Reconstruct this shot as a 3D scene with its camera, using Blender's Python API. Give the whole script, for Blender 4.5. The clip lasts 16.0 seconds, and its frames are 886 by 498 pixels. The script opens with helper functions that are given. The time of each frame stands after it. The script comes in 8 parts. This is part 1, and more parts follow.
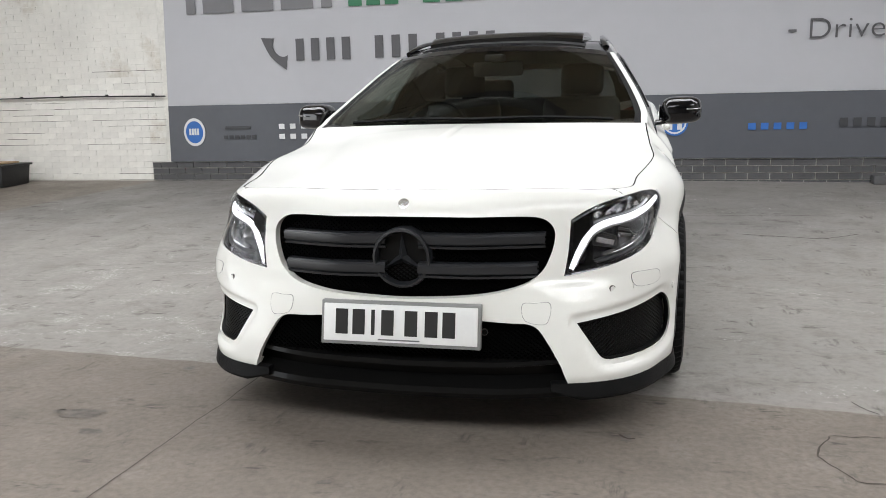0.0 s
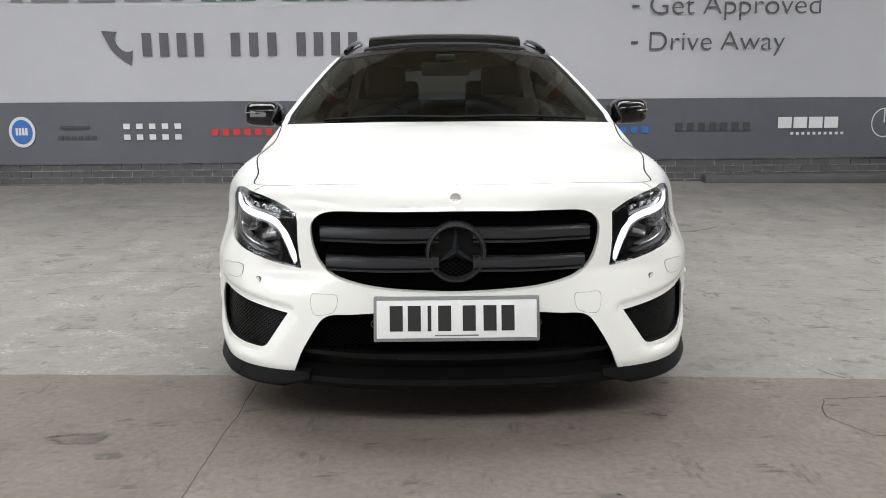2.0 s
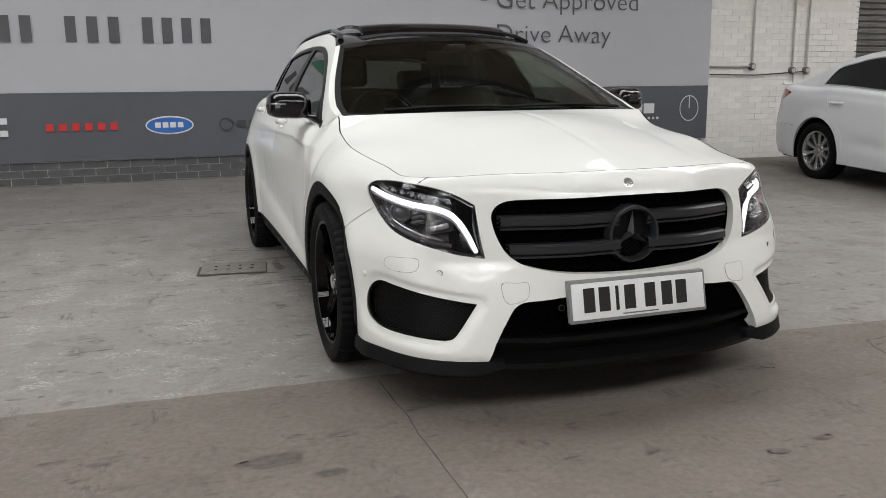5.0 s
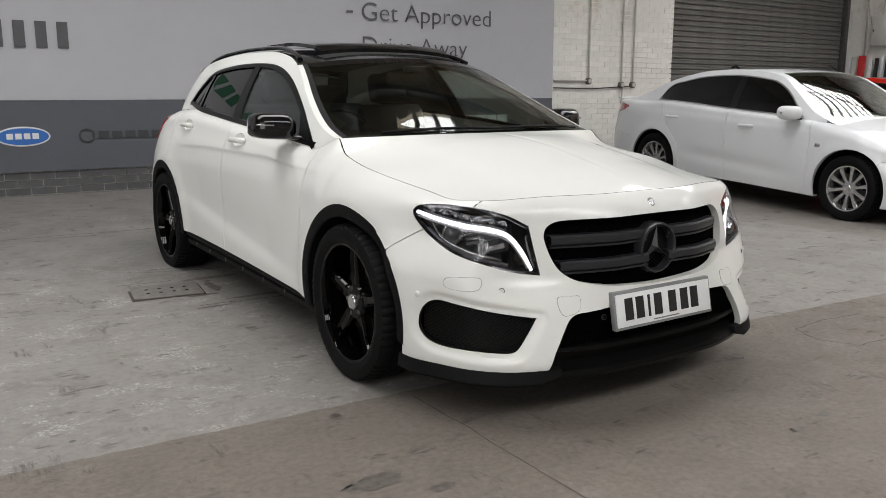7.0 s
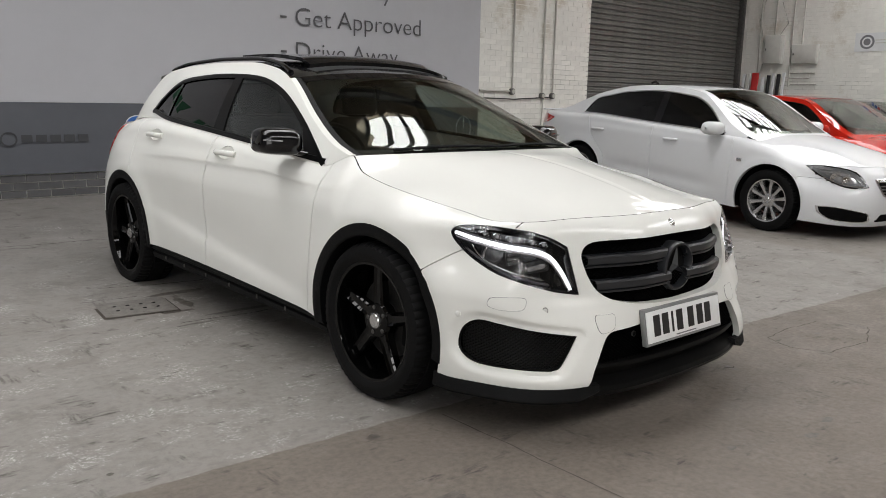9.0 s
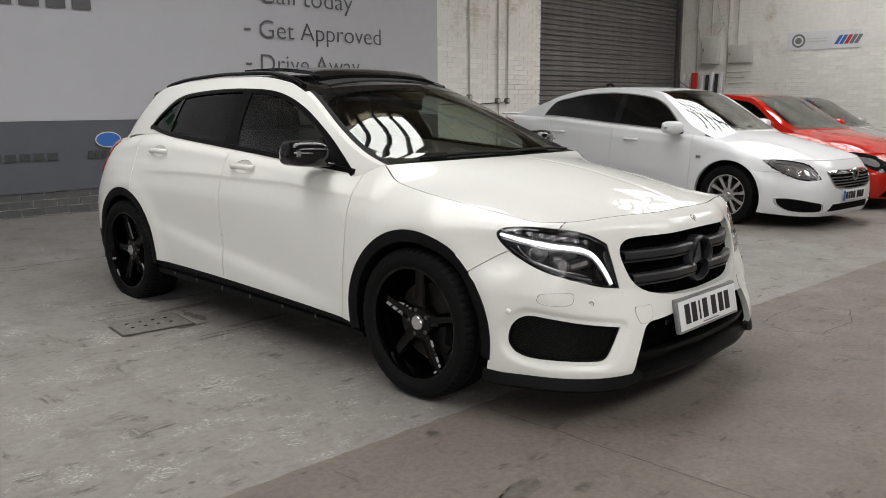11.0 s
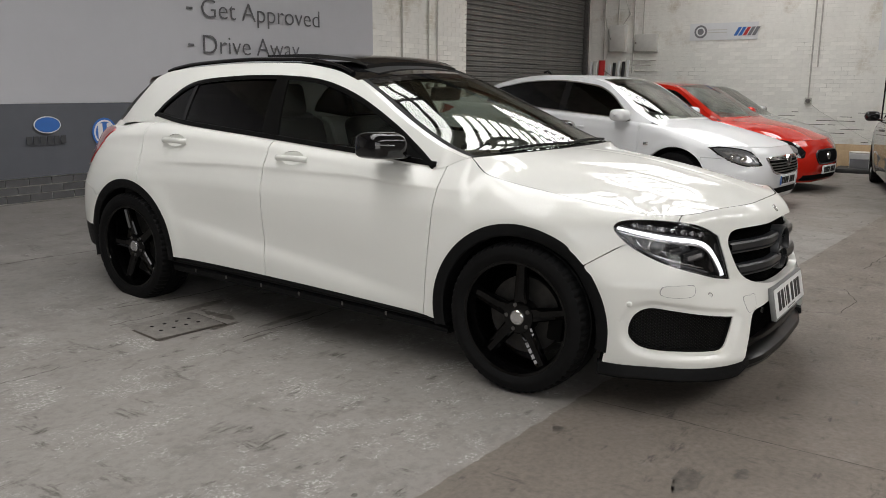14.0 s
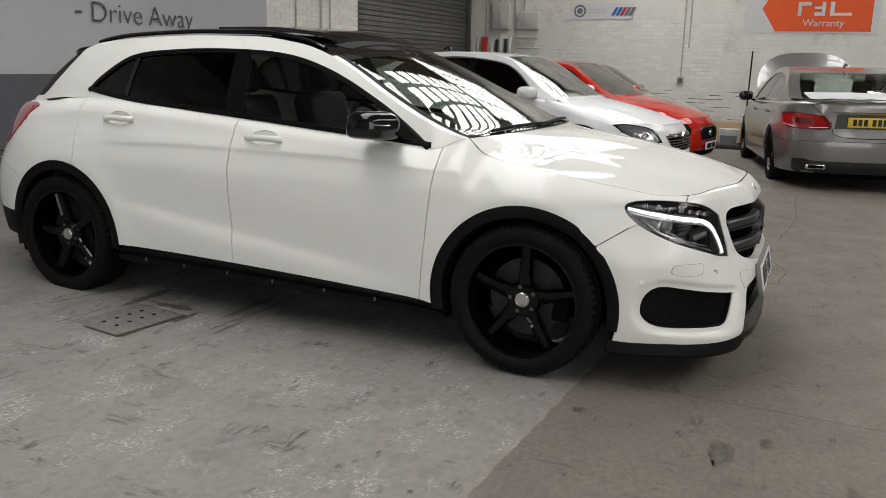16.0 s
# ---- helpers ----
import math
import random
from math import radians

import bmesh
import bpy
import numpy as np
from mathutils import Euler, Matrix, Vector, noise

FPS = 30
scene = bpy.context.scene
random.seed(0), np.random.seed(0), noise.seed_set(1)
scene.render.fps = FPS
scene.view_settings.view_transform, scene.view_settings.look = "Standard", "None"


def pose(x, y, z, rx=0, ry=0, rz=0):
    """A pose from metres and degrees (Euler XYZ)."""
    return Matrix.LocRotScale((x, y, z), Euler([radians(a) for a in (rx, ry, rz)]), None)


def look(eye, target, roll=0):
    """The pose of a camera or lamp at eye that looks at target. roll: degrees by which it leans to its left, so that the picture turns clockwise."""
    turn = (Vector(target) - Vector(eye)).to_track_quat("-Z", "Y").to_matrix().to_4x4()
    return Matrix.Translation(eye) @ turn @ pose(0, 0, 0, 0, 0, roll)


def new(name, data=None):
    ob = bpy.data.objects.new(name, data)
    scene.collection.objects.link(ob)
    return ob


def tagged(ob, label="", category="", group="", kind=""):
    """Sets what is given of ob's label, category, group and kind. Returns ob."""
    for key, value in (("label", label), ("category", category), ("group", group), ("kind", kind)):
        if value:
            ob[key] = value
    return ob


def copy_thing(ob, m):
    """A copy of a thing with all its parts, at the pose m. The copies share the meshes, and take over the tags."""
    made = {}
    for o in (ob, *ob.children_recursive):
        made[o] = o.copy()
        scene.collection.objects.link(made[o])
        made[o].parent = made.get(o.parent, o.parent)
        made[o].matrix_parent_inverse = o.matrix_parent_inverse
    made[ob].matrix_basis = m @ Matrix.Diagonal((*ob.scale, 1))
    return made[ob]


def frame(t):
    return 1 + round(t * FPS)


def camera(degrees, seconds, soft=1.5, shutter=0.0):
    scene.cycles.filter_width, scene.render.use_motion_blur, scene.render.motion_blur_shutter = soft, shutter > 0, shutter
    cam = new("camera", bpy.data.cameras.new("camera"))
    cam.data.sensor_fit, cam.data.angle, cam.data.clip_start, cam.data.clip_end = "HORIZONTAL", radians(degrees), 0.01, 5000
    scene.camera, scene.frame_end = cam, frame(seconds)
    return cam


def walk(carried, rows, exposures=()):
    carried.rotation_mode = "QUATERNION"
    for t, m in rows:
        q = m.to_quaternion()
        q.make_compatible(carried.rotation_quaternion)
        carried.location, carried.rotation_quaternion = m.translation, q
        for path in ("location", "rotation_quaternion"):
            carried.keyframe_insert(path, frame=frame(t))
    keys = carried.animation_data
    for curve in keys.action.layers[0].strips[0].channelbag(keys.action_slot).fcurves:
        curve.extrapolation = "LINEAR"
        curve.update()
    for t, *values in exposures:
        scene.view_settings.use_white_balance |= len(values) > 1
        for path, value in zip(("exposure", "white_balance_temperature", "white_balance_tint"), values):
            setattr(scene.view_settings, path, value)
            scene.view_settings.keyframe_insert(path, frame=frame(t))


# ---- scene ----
cam = camera(56.7, 16.0, soft=0.5)
PATH = [
    (0, (0.737, -3.382, 1.106), (0.283, -1.466, 0.752), -1.3),
    (0.5, (0.551, -3.386, 1.089), (0.216, -1.446, 0.74), -1.6),
    (1, (0.358, -3.4, 1.088), (0.22, -1.436, 0.737), -1.4),
    (1.5, (0.123, -3.467, 1.094), (0.092, -1.498, 0.742), -0.9),
    (2, (-0.099, -3.487, 1.088), (-0.053, -1.519, 0.738), -0.4),
    (2.5, (-0.358, -3.474, 1.083), (-0.234, -1.508, 0.74), -0.3),
    (3, (-0.586, -3.452, 1.089), (-0.374, -1.493, 0.743), -0.7),
    (3.5, (-0.831, -3.482, 1.108), (-0.529, -1.534, 0.768), -0.9),
    (4, (-1.072, -3.445, 1.091), (-0.637, -1.524, 0.744), -0.7),
    (4.2, (-1.174, -3.408, 1.085), (-0.694, -1.502, 0.719), -0.6),
    (6.3, (-2.107, -3.07, 1.156), (-1.143, -1.357, 0.785), -0.6),
    (6.5, (-2.201, -3.049, 1.165), (-1.194, -1.363, 0.785), -0.3),
    (7, (-2.42, -2.974, 1.194), (-1.315, -1.349, 0.82), 0.0),
    (7.5, (-2.517, -2.818, 1.2), (-1.327, -1.255, 0.822), 0.5),
    (8, (-2.628, -2.696, 1.217), (-1.423, -1.144, 0.846), 1.1),
    (8.5, (-2.767, -2.619, 1.248), (-1.508, -1.111, 0.872), 1.2),
    (9, (-2.878, -2.644, 1.258), (-1.557, -1.186, 0.894), 1.3),
    (9.2, (-2.946, -2.672, 1.265), (-1.647, -1.192, 0.915), 1.1),
    (11.3, (-3.331, -2.423, 1.273), (-1.887, -1.086, 0.922), -0.2),
    (11.5, (-3.354, -2.408, 1.274), (-1.911, -1.069, 0.92), 0.1),
    (12, (-3.412, -2.326, 1.257), (-1.958, -0.999, 0.904), 0.7),
    (12.5, (-3.468, -2.196, 1.238), (-1.978, -0.909, 0.888), 0.9),
    (13, (-3.554, -2.026, 1.244), (-2.039, -0.766, 0.899), 1.1),
    (13.5, (-3.718, -1.823, 1.278), (-2.143, -0.653, 0.891), 1.0),
    (14, (-3.862, -1.645, 1.309), (-2.237, -0.546, 0.92), 0.4),
    (14.5, (-3.916, -1.454, 1.301), (-2.245, -0.437, 0.887), 0.2),
    (15, (-3.941, -1.298, 1.307), (-2.232, -0.354, 0.876), 0.7),
    (15.5, (-4.001, -1.168, 1.314), (-2.255, -0.3, 0.87), 1.0),
    (16, (-4.085, -1.061, 1.317), (-2.303, -0.268, 0.874), 1.3),
]
walk(cam, [(t, look(eye, target, roll)) for t, eye, target, roll in PATH],
     exposures=[(0, 0.08, 6500, 10), (1.5, 0.14, 6500, 10), (3.5, -0.22, 6550, 10), (7, -0.38, 6650, 11), (12, -0.49, 6750, 11), (16, -0.6, 6780, 11)])


# ---- world, daylight through the rooflights ----
world = bpy.data.worlds.new("overcast")
scene.world = world
world.use_nodes = True
wn = world.node_tree.nodes
sky = wn.new("ShaderNodeTexSky")
sky.sky_type = "NISHITA"
sky.sun_disc = False
sky.sun_elevation = radians(50)
sky.sun_rotation = radians(150)
wn["Background"].inputs["Strength"].default_value = 0.1
world.node_tree.links.new(sky.outputs[0], wn["Background"].inputs["Color"])
sun = new("sun", bpy.data.lights.new("sun", "SUN"))
sun.data.energy, sun.data.angle, sun.data.color = 0.8, radians(15), (1.0, 0.97, 0.92)
sun.matrix_world = look((0, -20, 24), (0, 0, 0))

ROOF_Z = 5.6
# glazed bands of the roof: centre x, centre y, width, length, watts for each square metre
# placed to match windscreen reflections; unseen bands at y -6.6 and -3.6 added for brightness
ROOFLIGHTS = [(-2.3, 1.70, 11.0, 2.6, 29.5), (5.4, 1.20, 3.8, 1.6, 36.0), (-2.3, -6.6, 17.0, 2.6, 38.0), (10.0, 2.10, 5.0, 2.2, 42.0), (9.6, -3.6, 4.6, 2.6, 34.0)]
for cx, cy, w, l, power in ROOFLIGHTS:
    lamp = new("rooflight_daylight", bpy.data.lights.new("rooflight_daylight", "AREA"))
    lamp.data.shape, lamp.data.size, lamp.data.size_y = "RECTANGLE", w, l
    lamp.data.energy, lamp.data.color = power * w * l, (0.985, 0.995, 1.0)
    lamp.matrix_world = pose(cx, cy, ROOF_Z + 0.13)
# fill light added in an unseen side wall opening: from y, to y, height
FILL_Y0, FILL_Y1, FILL_H = -10.0, -1.6, 4.2
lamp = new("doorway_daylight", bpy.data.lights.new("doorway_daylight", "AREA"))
lamp.data.shape, lamp.data.size, lamp.data.size_y = "RECTANGLE", FILL_H, FILL_Y1 - FILL_Y0
lamp.data.energy, lamp.data.color = 10.0 * FILL_H * (FILL_Y1 - FILL_Y0), (0.985, 0.995, 1.0)
lamp.matrix_world = pose(-11.15, (FILL_Y0 + FILL_Y1) / 2, FILL_H / 2, 0, -90, 0)

# ---- materials ----
def mat(name, color, rough=0.5, metal=0.0, vary=0.0, scale=8.0, bump=0.0, bscale=60.0, coat=0.0, spec=0.5, dirt=None, dscale=2.0, damt=0.0, rnd=0.0):
    """Principled material with two scales of tone, optional stains, fine relief and a tone of its own for each piece."""
    m = bpy.data.materials.new(name)
    m.use_nodes = True
    nt = m.node_tree
    b = nt.nodes["Principled BSDF"]
    b.inputs["Roughness"].default_value = rough
    b.inputs["Metallic"].default_value = metal
    b.inputs["Coat Weight"].default_value = coat
    b.inputs["Coat Roughness"].default_value = 0.018
    b.inputs["Specular IOR Level"].default_value = spec
    col = nt.nodes.new("ShaderNodeRGB")
    col.outputs[0].default_value = (*color, 1)
    out = col.outputs[0]
    tc = nt.nodes.new("ShaderNodeTexCoord")
    if vary:
        for sc, am in ((scale, vary), (scale * 7.3, vary * 0.6)):
            n = nt.nodes.new("ShaderNodeTexNoise")
            n.inputs["Scale"].default_value, n.inputs["Detail"].default_value = sc, 5
            nt.links.new(tc.outputs["Object"], n.inputs["Vector"])
            r = nt.nodes.new("ShaderNodeMapRange")
            r.inputs["From Min"].default_value, r.inputs["From Max"].default_value = 0.3, 0.7
            r.inputs["To Min"].default_value, r.inputs["To Max"].default_value = 1 - am, 1 + am
            nt.links.new(n.outputs["Fac"], r.inputs["Value"])
            x = nt.nodes.new("ShaderNodeVectorMath")
            x.operation = "SCALE"
            nt.links.new(out, x.inputs[0])
            nt.links.new(r.outputs[0], x.inputs["Scale"])
            out = x.outputs[0]
    if rnd:
        oi = nt.nodes.new("ShaderNodeObjectInfo")
        r = nt.nodes.new("ShaderNodeMapRange")
        r.inputs["To Min"].default_value, r.inputs["To Max"].default_value = 1 - rnd, 1 + rnd
        nt.links.new(oi.outputs["Random"], r.inputs["Value"])
        x = nt.nodes.new("ShaderNodeVectorMath")
        x.operation = "SCALE"
        nt.links.new(out, x.inputs[0])
        nt.links.new(r.outputs[0], x.inputs["Scale"])
        out = x.outputs[0]
    if dirt:
        n = nt.nodes.new("ShaderNodeTexNoise")
        n.inputs["Scale"].default_value, n.inputs["Detail"].default_value, n.inputs["Roughness"].default_value = dscale, 8, 0.7
        nt.links.new(tc.outputs["Object"], n.inputs["Vector"])
        r = nt.nodes.new("ShaderNodeMapRange")
        r.inputs["From Min"].default_value, r.inputs["From Max"].default_value = 0.55, 0.72
        r.inputs["To Min"].default_value, r.inputs["To Max"].default_value = 0, damt
        nt.links.new(n.outputs["Fac"], r.inputs["Value"])
        mx = nt.nodes.new("ShaderNodeMix")
        mx.data_type = "RGBA"
        nt.links.new(r.outputs[0], mx.inputs["Factor"])
        nt.links.new(out, mx.inputs["A"])
        mx.inputs["B"].default_value = (*dirt, 1)
        out = mx.outputs["Result"]
    nt.links.new(out, b.inputs["Base Color"])
    if bump:
        n = nt.nodes.new("ShaderNodeTexNoise")
        n.inputs["Scale"].default_value, n.inputs["Detail"].default_value = bscale, 4
        nt.links.new(tc.outputs["Object"], n.inputs["Vector"])
        bp = nt.nodes.new("ShaderNodeBump")
        bp.inputs["Strength"].default_value, bp.inputs["Distance"].default_value = bump, 0.01
        nt.links.new(n.outputs["Fac"], bp.inputs["Height"])
        nt.links.new(bp.outputs[0], b.inputs["Normal"])
    return m


def glass_mat(name, tint, gloss=1.0, low=0.045):
    """Thin tinted glazing: clear pane that tints what lies behind it, with a mirror gloss that grows at a flat angle."""
    m = bpy.data.materials.new(name)
    m.use_nodes = True
    nt = m.node_tree
    nt.nodes.remove(nt.nodes["Principled BSDF"])
    tr = nt.nodes.new("ShaderNodeBsdfTransparent")
    tr.inputs[0].default_value = (*tint, 1)
    gl = nt.nodes.new("ShaderNodeBsdfGlossy")
    gl.inputs["Roughness"].default_value = 0.01
    gl.inputs["Color"].default_value = (gloss, gloss, gloss, 1)
    lw = nt.nodes.new("ShaderNodeLayerWeight")
    lw.inputs["Blend"].default_value = 0.5
    pw = nt.nodes.new("ShaderNodeMath")
    pw.operation = "POWER"
    pw.inputs[1].default_value = 4.5
    nt.links.new(lw.outputs["Facing"], pw.inputs[0])
    fr = nt.nodes.new("ShaderNodeMapRange")
    fr.inputs["To Min"].default_value, fr.inputs["To Max"].default_value = low, 0.97
    nt.links.new(pw.outputs[0], fr.inputs["Value"])
    mx = nt.nodes.new("ShaderNodeMixShader")
    nt.links.new(fr.outputs[0], mx.inputs[0])
    nt.links.new(tr.outputs[0], mx.inputs[1])
    nt.links.new(gl.outputs[0], mx.inputs[2])
    nt.links.new(mx.outputs[0], nt.nodes["Material Output"].inputs[0])
    return m


def glow_mat(name, color, power):
    m = bpy.data.materials.new(name)
    m.use_nodes = True
    b = m.node_tree.nodes["Principled BSDF"]
    b.inputs["Base Color"].default_value = (0.9, 0.9, 0.9, 1)
    b.inputs["Emission Color"].default_value = (*color, 1)
    b.inputs["Emission Strength"].default_value = power
    return m


PAINT = mat("white_car_paint", (0.775, 0.778, 0.745), 0.35, vary=0.006, scale=1.5, coat=0.85, spec=0.0)
PAINT_B = mat("bright_white_car_paint", (0.72, 0.73, 0.745), 0.35, vary=0.01, scale=1.5, coat=0.85, spec=0.0)
PAINT_RED = mat("red_car_paint", (0.42, 0.016, 0.008), 0.3, vary=0.02, coat=1.0, spec=0.0)
PAINT_GREY = mat("grey_metallic_paint", (0.20, 0.195, 0.19), 0.35, metal=0.6, vary=0.02, scale=30, coat=1.0)
PAINT_SILVER = mat("silver_grey_paint", (0.30, 0.30, 0.30), 0.35, metal=0.5, vary=0.02, coat=1.0)
GLOSS_BLACK = mat("gloss_black_paint", (0.005, 0.005, 0.006), 0.2, coat=1.0, vary=0.05, spec=0.05)
SATIN_BLACK = mat("satin_black_paint", (0.014, 0.015, 0.0165), 0.36, vary=0.06, scale=20, spec=0.5)
RIM_BLACK = mat("gloss_black_rim", (0.0016, 0.0016, 0.0017), 0.35, coat=0.55, vary=0.1, spec=0.0)
TRIM = mat("black_textured_plastic", (0.0042, 0.0044, 0.0048), 0.55, vary=0.15, scale=14, bump=0.15, bscale=900, spec=0.15)
PILLAR_BLACK = mat("satin_black_pillar", (0.004, 0.004, 0.004), 0.3, coat=0.1, vary=0.1, spec=0.1)
GRILLE_GREY = mat("dark_grey_satin_paint", (0.017, 0.0185, 0.0215), 0.33, vary=0.06, scale=20, spec=0.55)
MESH_BLACK = mat("black_mesh_plastic", (0.005, 0.005, 0.005), 0.45, vary=0.1, spec=0.15)
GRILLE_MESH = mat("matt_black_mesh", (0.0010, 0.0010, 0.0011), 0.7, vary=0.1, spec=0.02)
# near-black that stands in for the shade inside openings, holes, gaps and wells
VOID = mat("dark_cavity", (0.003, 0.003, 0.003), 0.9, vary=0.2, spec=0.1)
RUBBER = mat("tyre_rubber", (0.0042, 0.0042, 0.0045), 0.62, vary=0.22, scale=12, bump=0.2, bscale=160, spec=0.14)
CHROME = mat("chrome", (0.75, 0.75, 0.76), 0.08, metal=1.0, vary=0.02)
ALLOY = mat("silver_alloy", (0.62, 0.62, 0.62), 0.25, metal=0.9, vary=0.05)
STEEL_DARK = mat("dull_steel", (0.16, 0.155, 0.15), 0.42, metal=0.9, vary=0.2, scale=30)
BRAKE = mat("worn_brake_steel", (0.05, 0.048, 0.046), 0.5, metal=0.8, vary=0.2, scale=30)
PLATE_WHITE = mat("plate_white", (0.74, 0.75, 0.75), 0.45, vary=0.03)
PLATE_YELLOW = mat("plate_yellow", (0.72, 0.52, 0.04), 0.4, vary=0.03)
PLATE_GREY = mat("plate_surround_grey", (0.20, 0.205, 0.205), 0.4, vary=0.08)
INK = mat("black_lettering", (0.012, 0.012, 0.012), 0.5, vary=0.05)
LAMP_DARK = mat("lamp_housing_dark", (0.020, 0.021, 0.023), 0.35, metal=0.2, vary=0.2, scale=40)
LAMP_GREY = mat("lamp_inner_grey", (0.10, 0.103, 0.108), 0.3, metal=0.4, vary=0.15, scale=40)
CABIN = mat("cabin_black_trim", (0.013, 0.013, 0.014), 0.7, vary=0.2, scale=9, bump=0.2, bscale=300)
SEAT = mat("seat_grey_leather", (0.016, 0.016, 0.017), 0.5, vary=0.15, scale=7, bump=0.2, bscale=200)
HEADLINER = mat("cabin_grey_lining", (0.22, 0.22, 0.20), 0.9, vary=0.05)
LENS_RED = mat("red_lamp_lens", (0.33, 0.006, 0.008), 0.12, vary=0.15, scale=40, coat=1.0)
LENS_DARK = mat("dark_red_lamp_lens", (0.12, 0.004, 0.006), 0.12, vary=0.15, scale=40, coat=1.0)
LAMP_CLEAR = mat("clear_lamp_lens", (0.42, 0.42, 0.43), 0.1, metal=0.6, vary=0.2, scale=30)
WIND = glass_mat("windscreen_glass", (0.80, 0.83, 0.78), 0.8)
SIDEGLASS = glass_mat("side_glass", (0.80, 0.85, 0.83), 0.85, 0.032)
PRIVACY = glass_mat("privacy_glass", (0.16, 0.16, 0.17), 0.85, 0.034)
BACKGLASS = glass_mat("tinted_back_glass", (0.34, 0.35, 0.35), 0.85, 0.034)
DARKGLASS = glass_mat("dark_car_glass", (0.13, 0.13, 0.135))
COVER = glass_mat("lamp_cover", (0.95, 0.95, 0.96), 0.7, 0.022)
LED = glow_mat("daytime_lamp_strip", (0.93, 0.96, 1.0), 2.2)
WALL_WHITE = mat("white_painted_brick", (0.745, 0.735, 0.695), 0.75, vary=0.06, scale=1.6, bump=0.35, bscale=45, dirt=(0.40, 0.34, 0.25), dscale=1.3, damt=0.75, rnd=0.06)
JOINT = mat("brick_joint", (0.70, 0.69, 0.65), 0.9, vary=0.10, scale=4, dirt=(0.12, 0.115, 0.10), dscale=1.1, damt=0.75)
BRICK_DARK = mat("grey_painted_brick", (0.072, 0.072, 0.075), 0.6, vary=0.12, scale=4, bump=0.4, bscale=50, rnd=0.10)
BANNER = mat("pale_grey_vinyl", (0.415, 0.42, 0.447), 0.42, vary=0.02, scale=0.8, bump=1.0, bscale=1.6)
BAND = mat("slate_grey_vinyl", (0.087, 0.0925, 0.107), 0.45, vary=0.05, scale=1.5, bump=0.8, bscale=2.0)
TXT_GREY = mat("banner_grey_print", (0.085, 0.085, 0.092), 0.5, vary=0.04)
TXT_MID = mat("banner_mid_grey_print", (0.16, 0.16, 0.17), 0.5, vary=0.04)
TXT_GREEN = mat("banner_green_print", (0.03, 0.15, 0.075), 0.5, vary=0.04)
TXT_WHITE = mat("banner_white_print", (0.62, 0.63, 0.64), 0.5, vary=0.03)
TXT_RED = mat("banner_red_print", (0.50, 0.03, 0.03), 0.5, vary=0.04)
TXT_BLUE = mat("banner_blue_print", (0.03, 0.13, 0.42), 0.5, vary=0.04)
TXT_DARK = mat("banner_dark_print", (0.045, 0.047, 0.052), 0.5, vary=0.04)
ORANGE = mat("orange_vinyl", (0.80, 0.105, 0.018), 0.45, vary=0.02)
SHUTTER = mat("galvanised_shutter", (0.135, 0.132, 0.126), 0.42, metal=0.35, vary=0.16, scale=2.0, dirt=(0.09, 0.08, 0.07), dscale=2.5, damt=0.5, rnd=0.12)
OPEN_JOINT = mat("open_mortar_joint", (0.10, 0.09, 0.08), 0.9, vary=0.4, scale=9)
CONDUIT = mat("painted_conduit", (0.44, 0.43, 0.39), 0.6, vary=0.12)
CABLE = mat("black_cable", (0.02, 0.02, 0.02), 0.6, vary=0.1)
BOX_GREY = mat("painted_steel_box", (0.52, 0.51, 0.48), 0.5, vary=0.06, dirt=(0.3, 0.28, 0.25), damt=0.3)
CARD = mat("cardboard", (0.38, 0.27, 0.16), 0.85, vary=0.12, scale=5)
CRATE = mat("dark_crate", (0.018, 0.018, 0.018), 0.6, vary=0.2)
ROOFING = mat("corrugated_roofing", (0.30, 0.255, 0.18), 0.8, vary=0.15, scale=1.2)
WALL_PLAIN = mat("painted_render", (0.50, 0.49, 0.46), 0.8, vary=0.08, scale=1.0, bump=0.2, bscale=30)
# darker tone for unseen walls, set so that black car parts reflect little
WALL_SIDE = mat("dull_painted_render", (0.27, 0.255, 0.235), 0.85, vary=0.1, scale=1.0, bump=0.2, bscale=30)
PURLIN = mat("painted_steel_bar", (0.07, 0.07, 0.065), 0.6, vary=0.1)


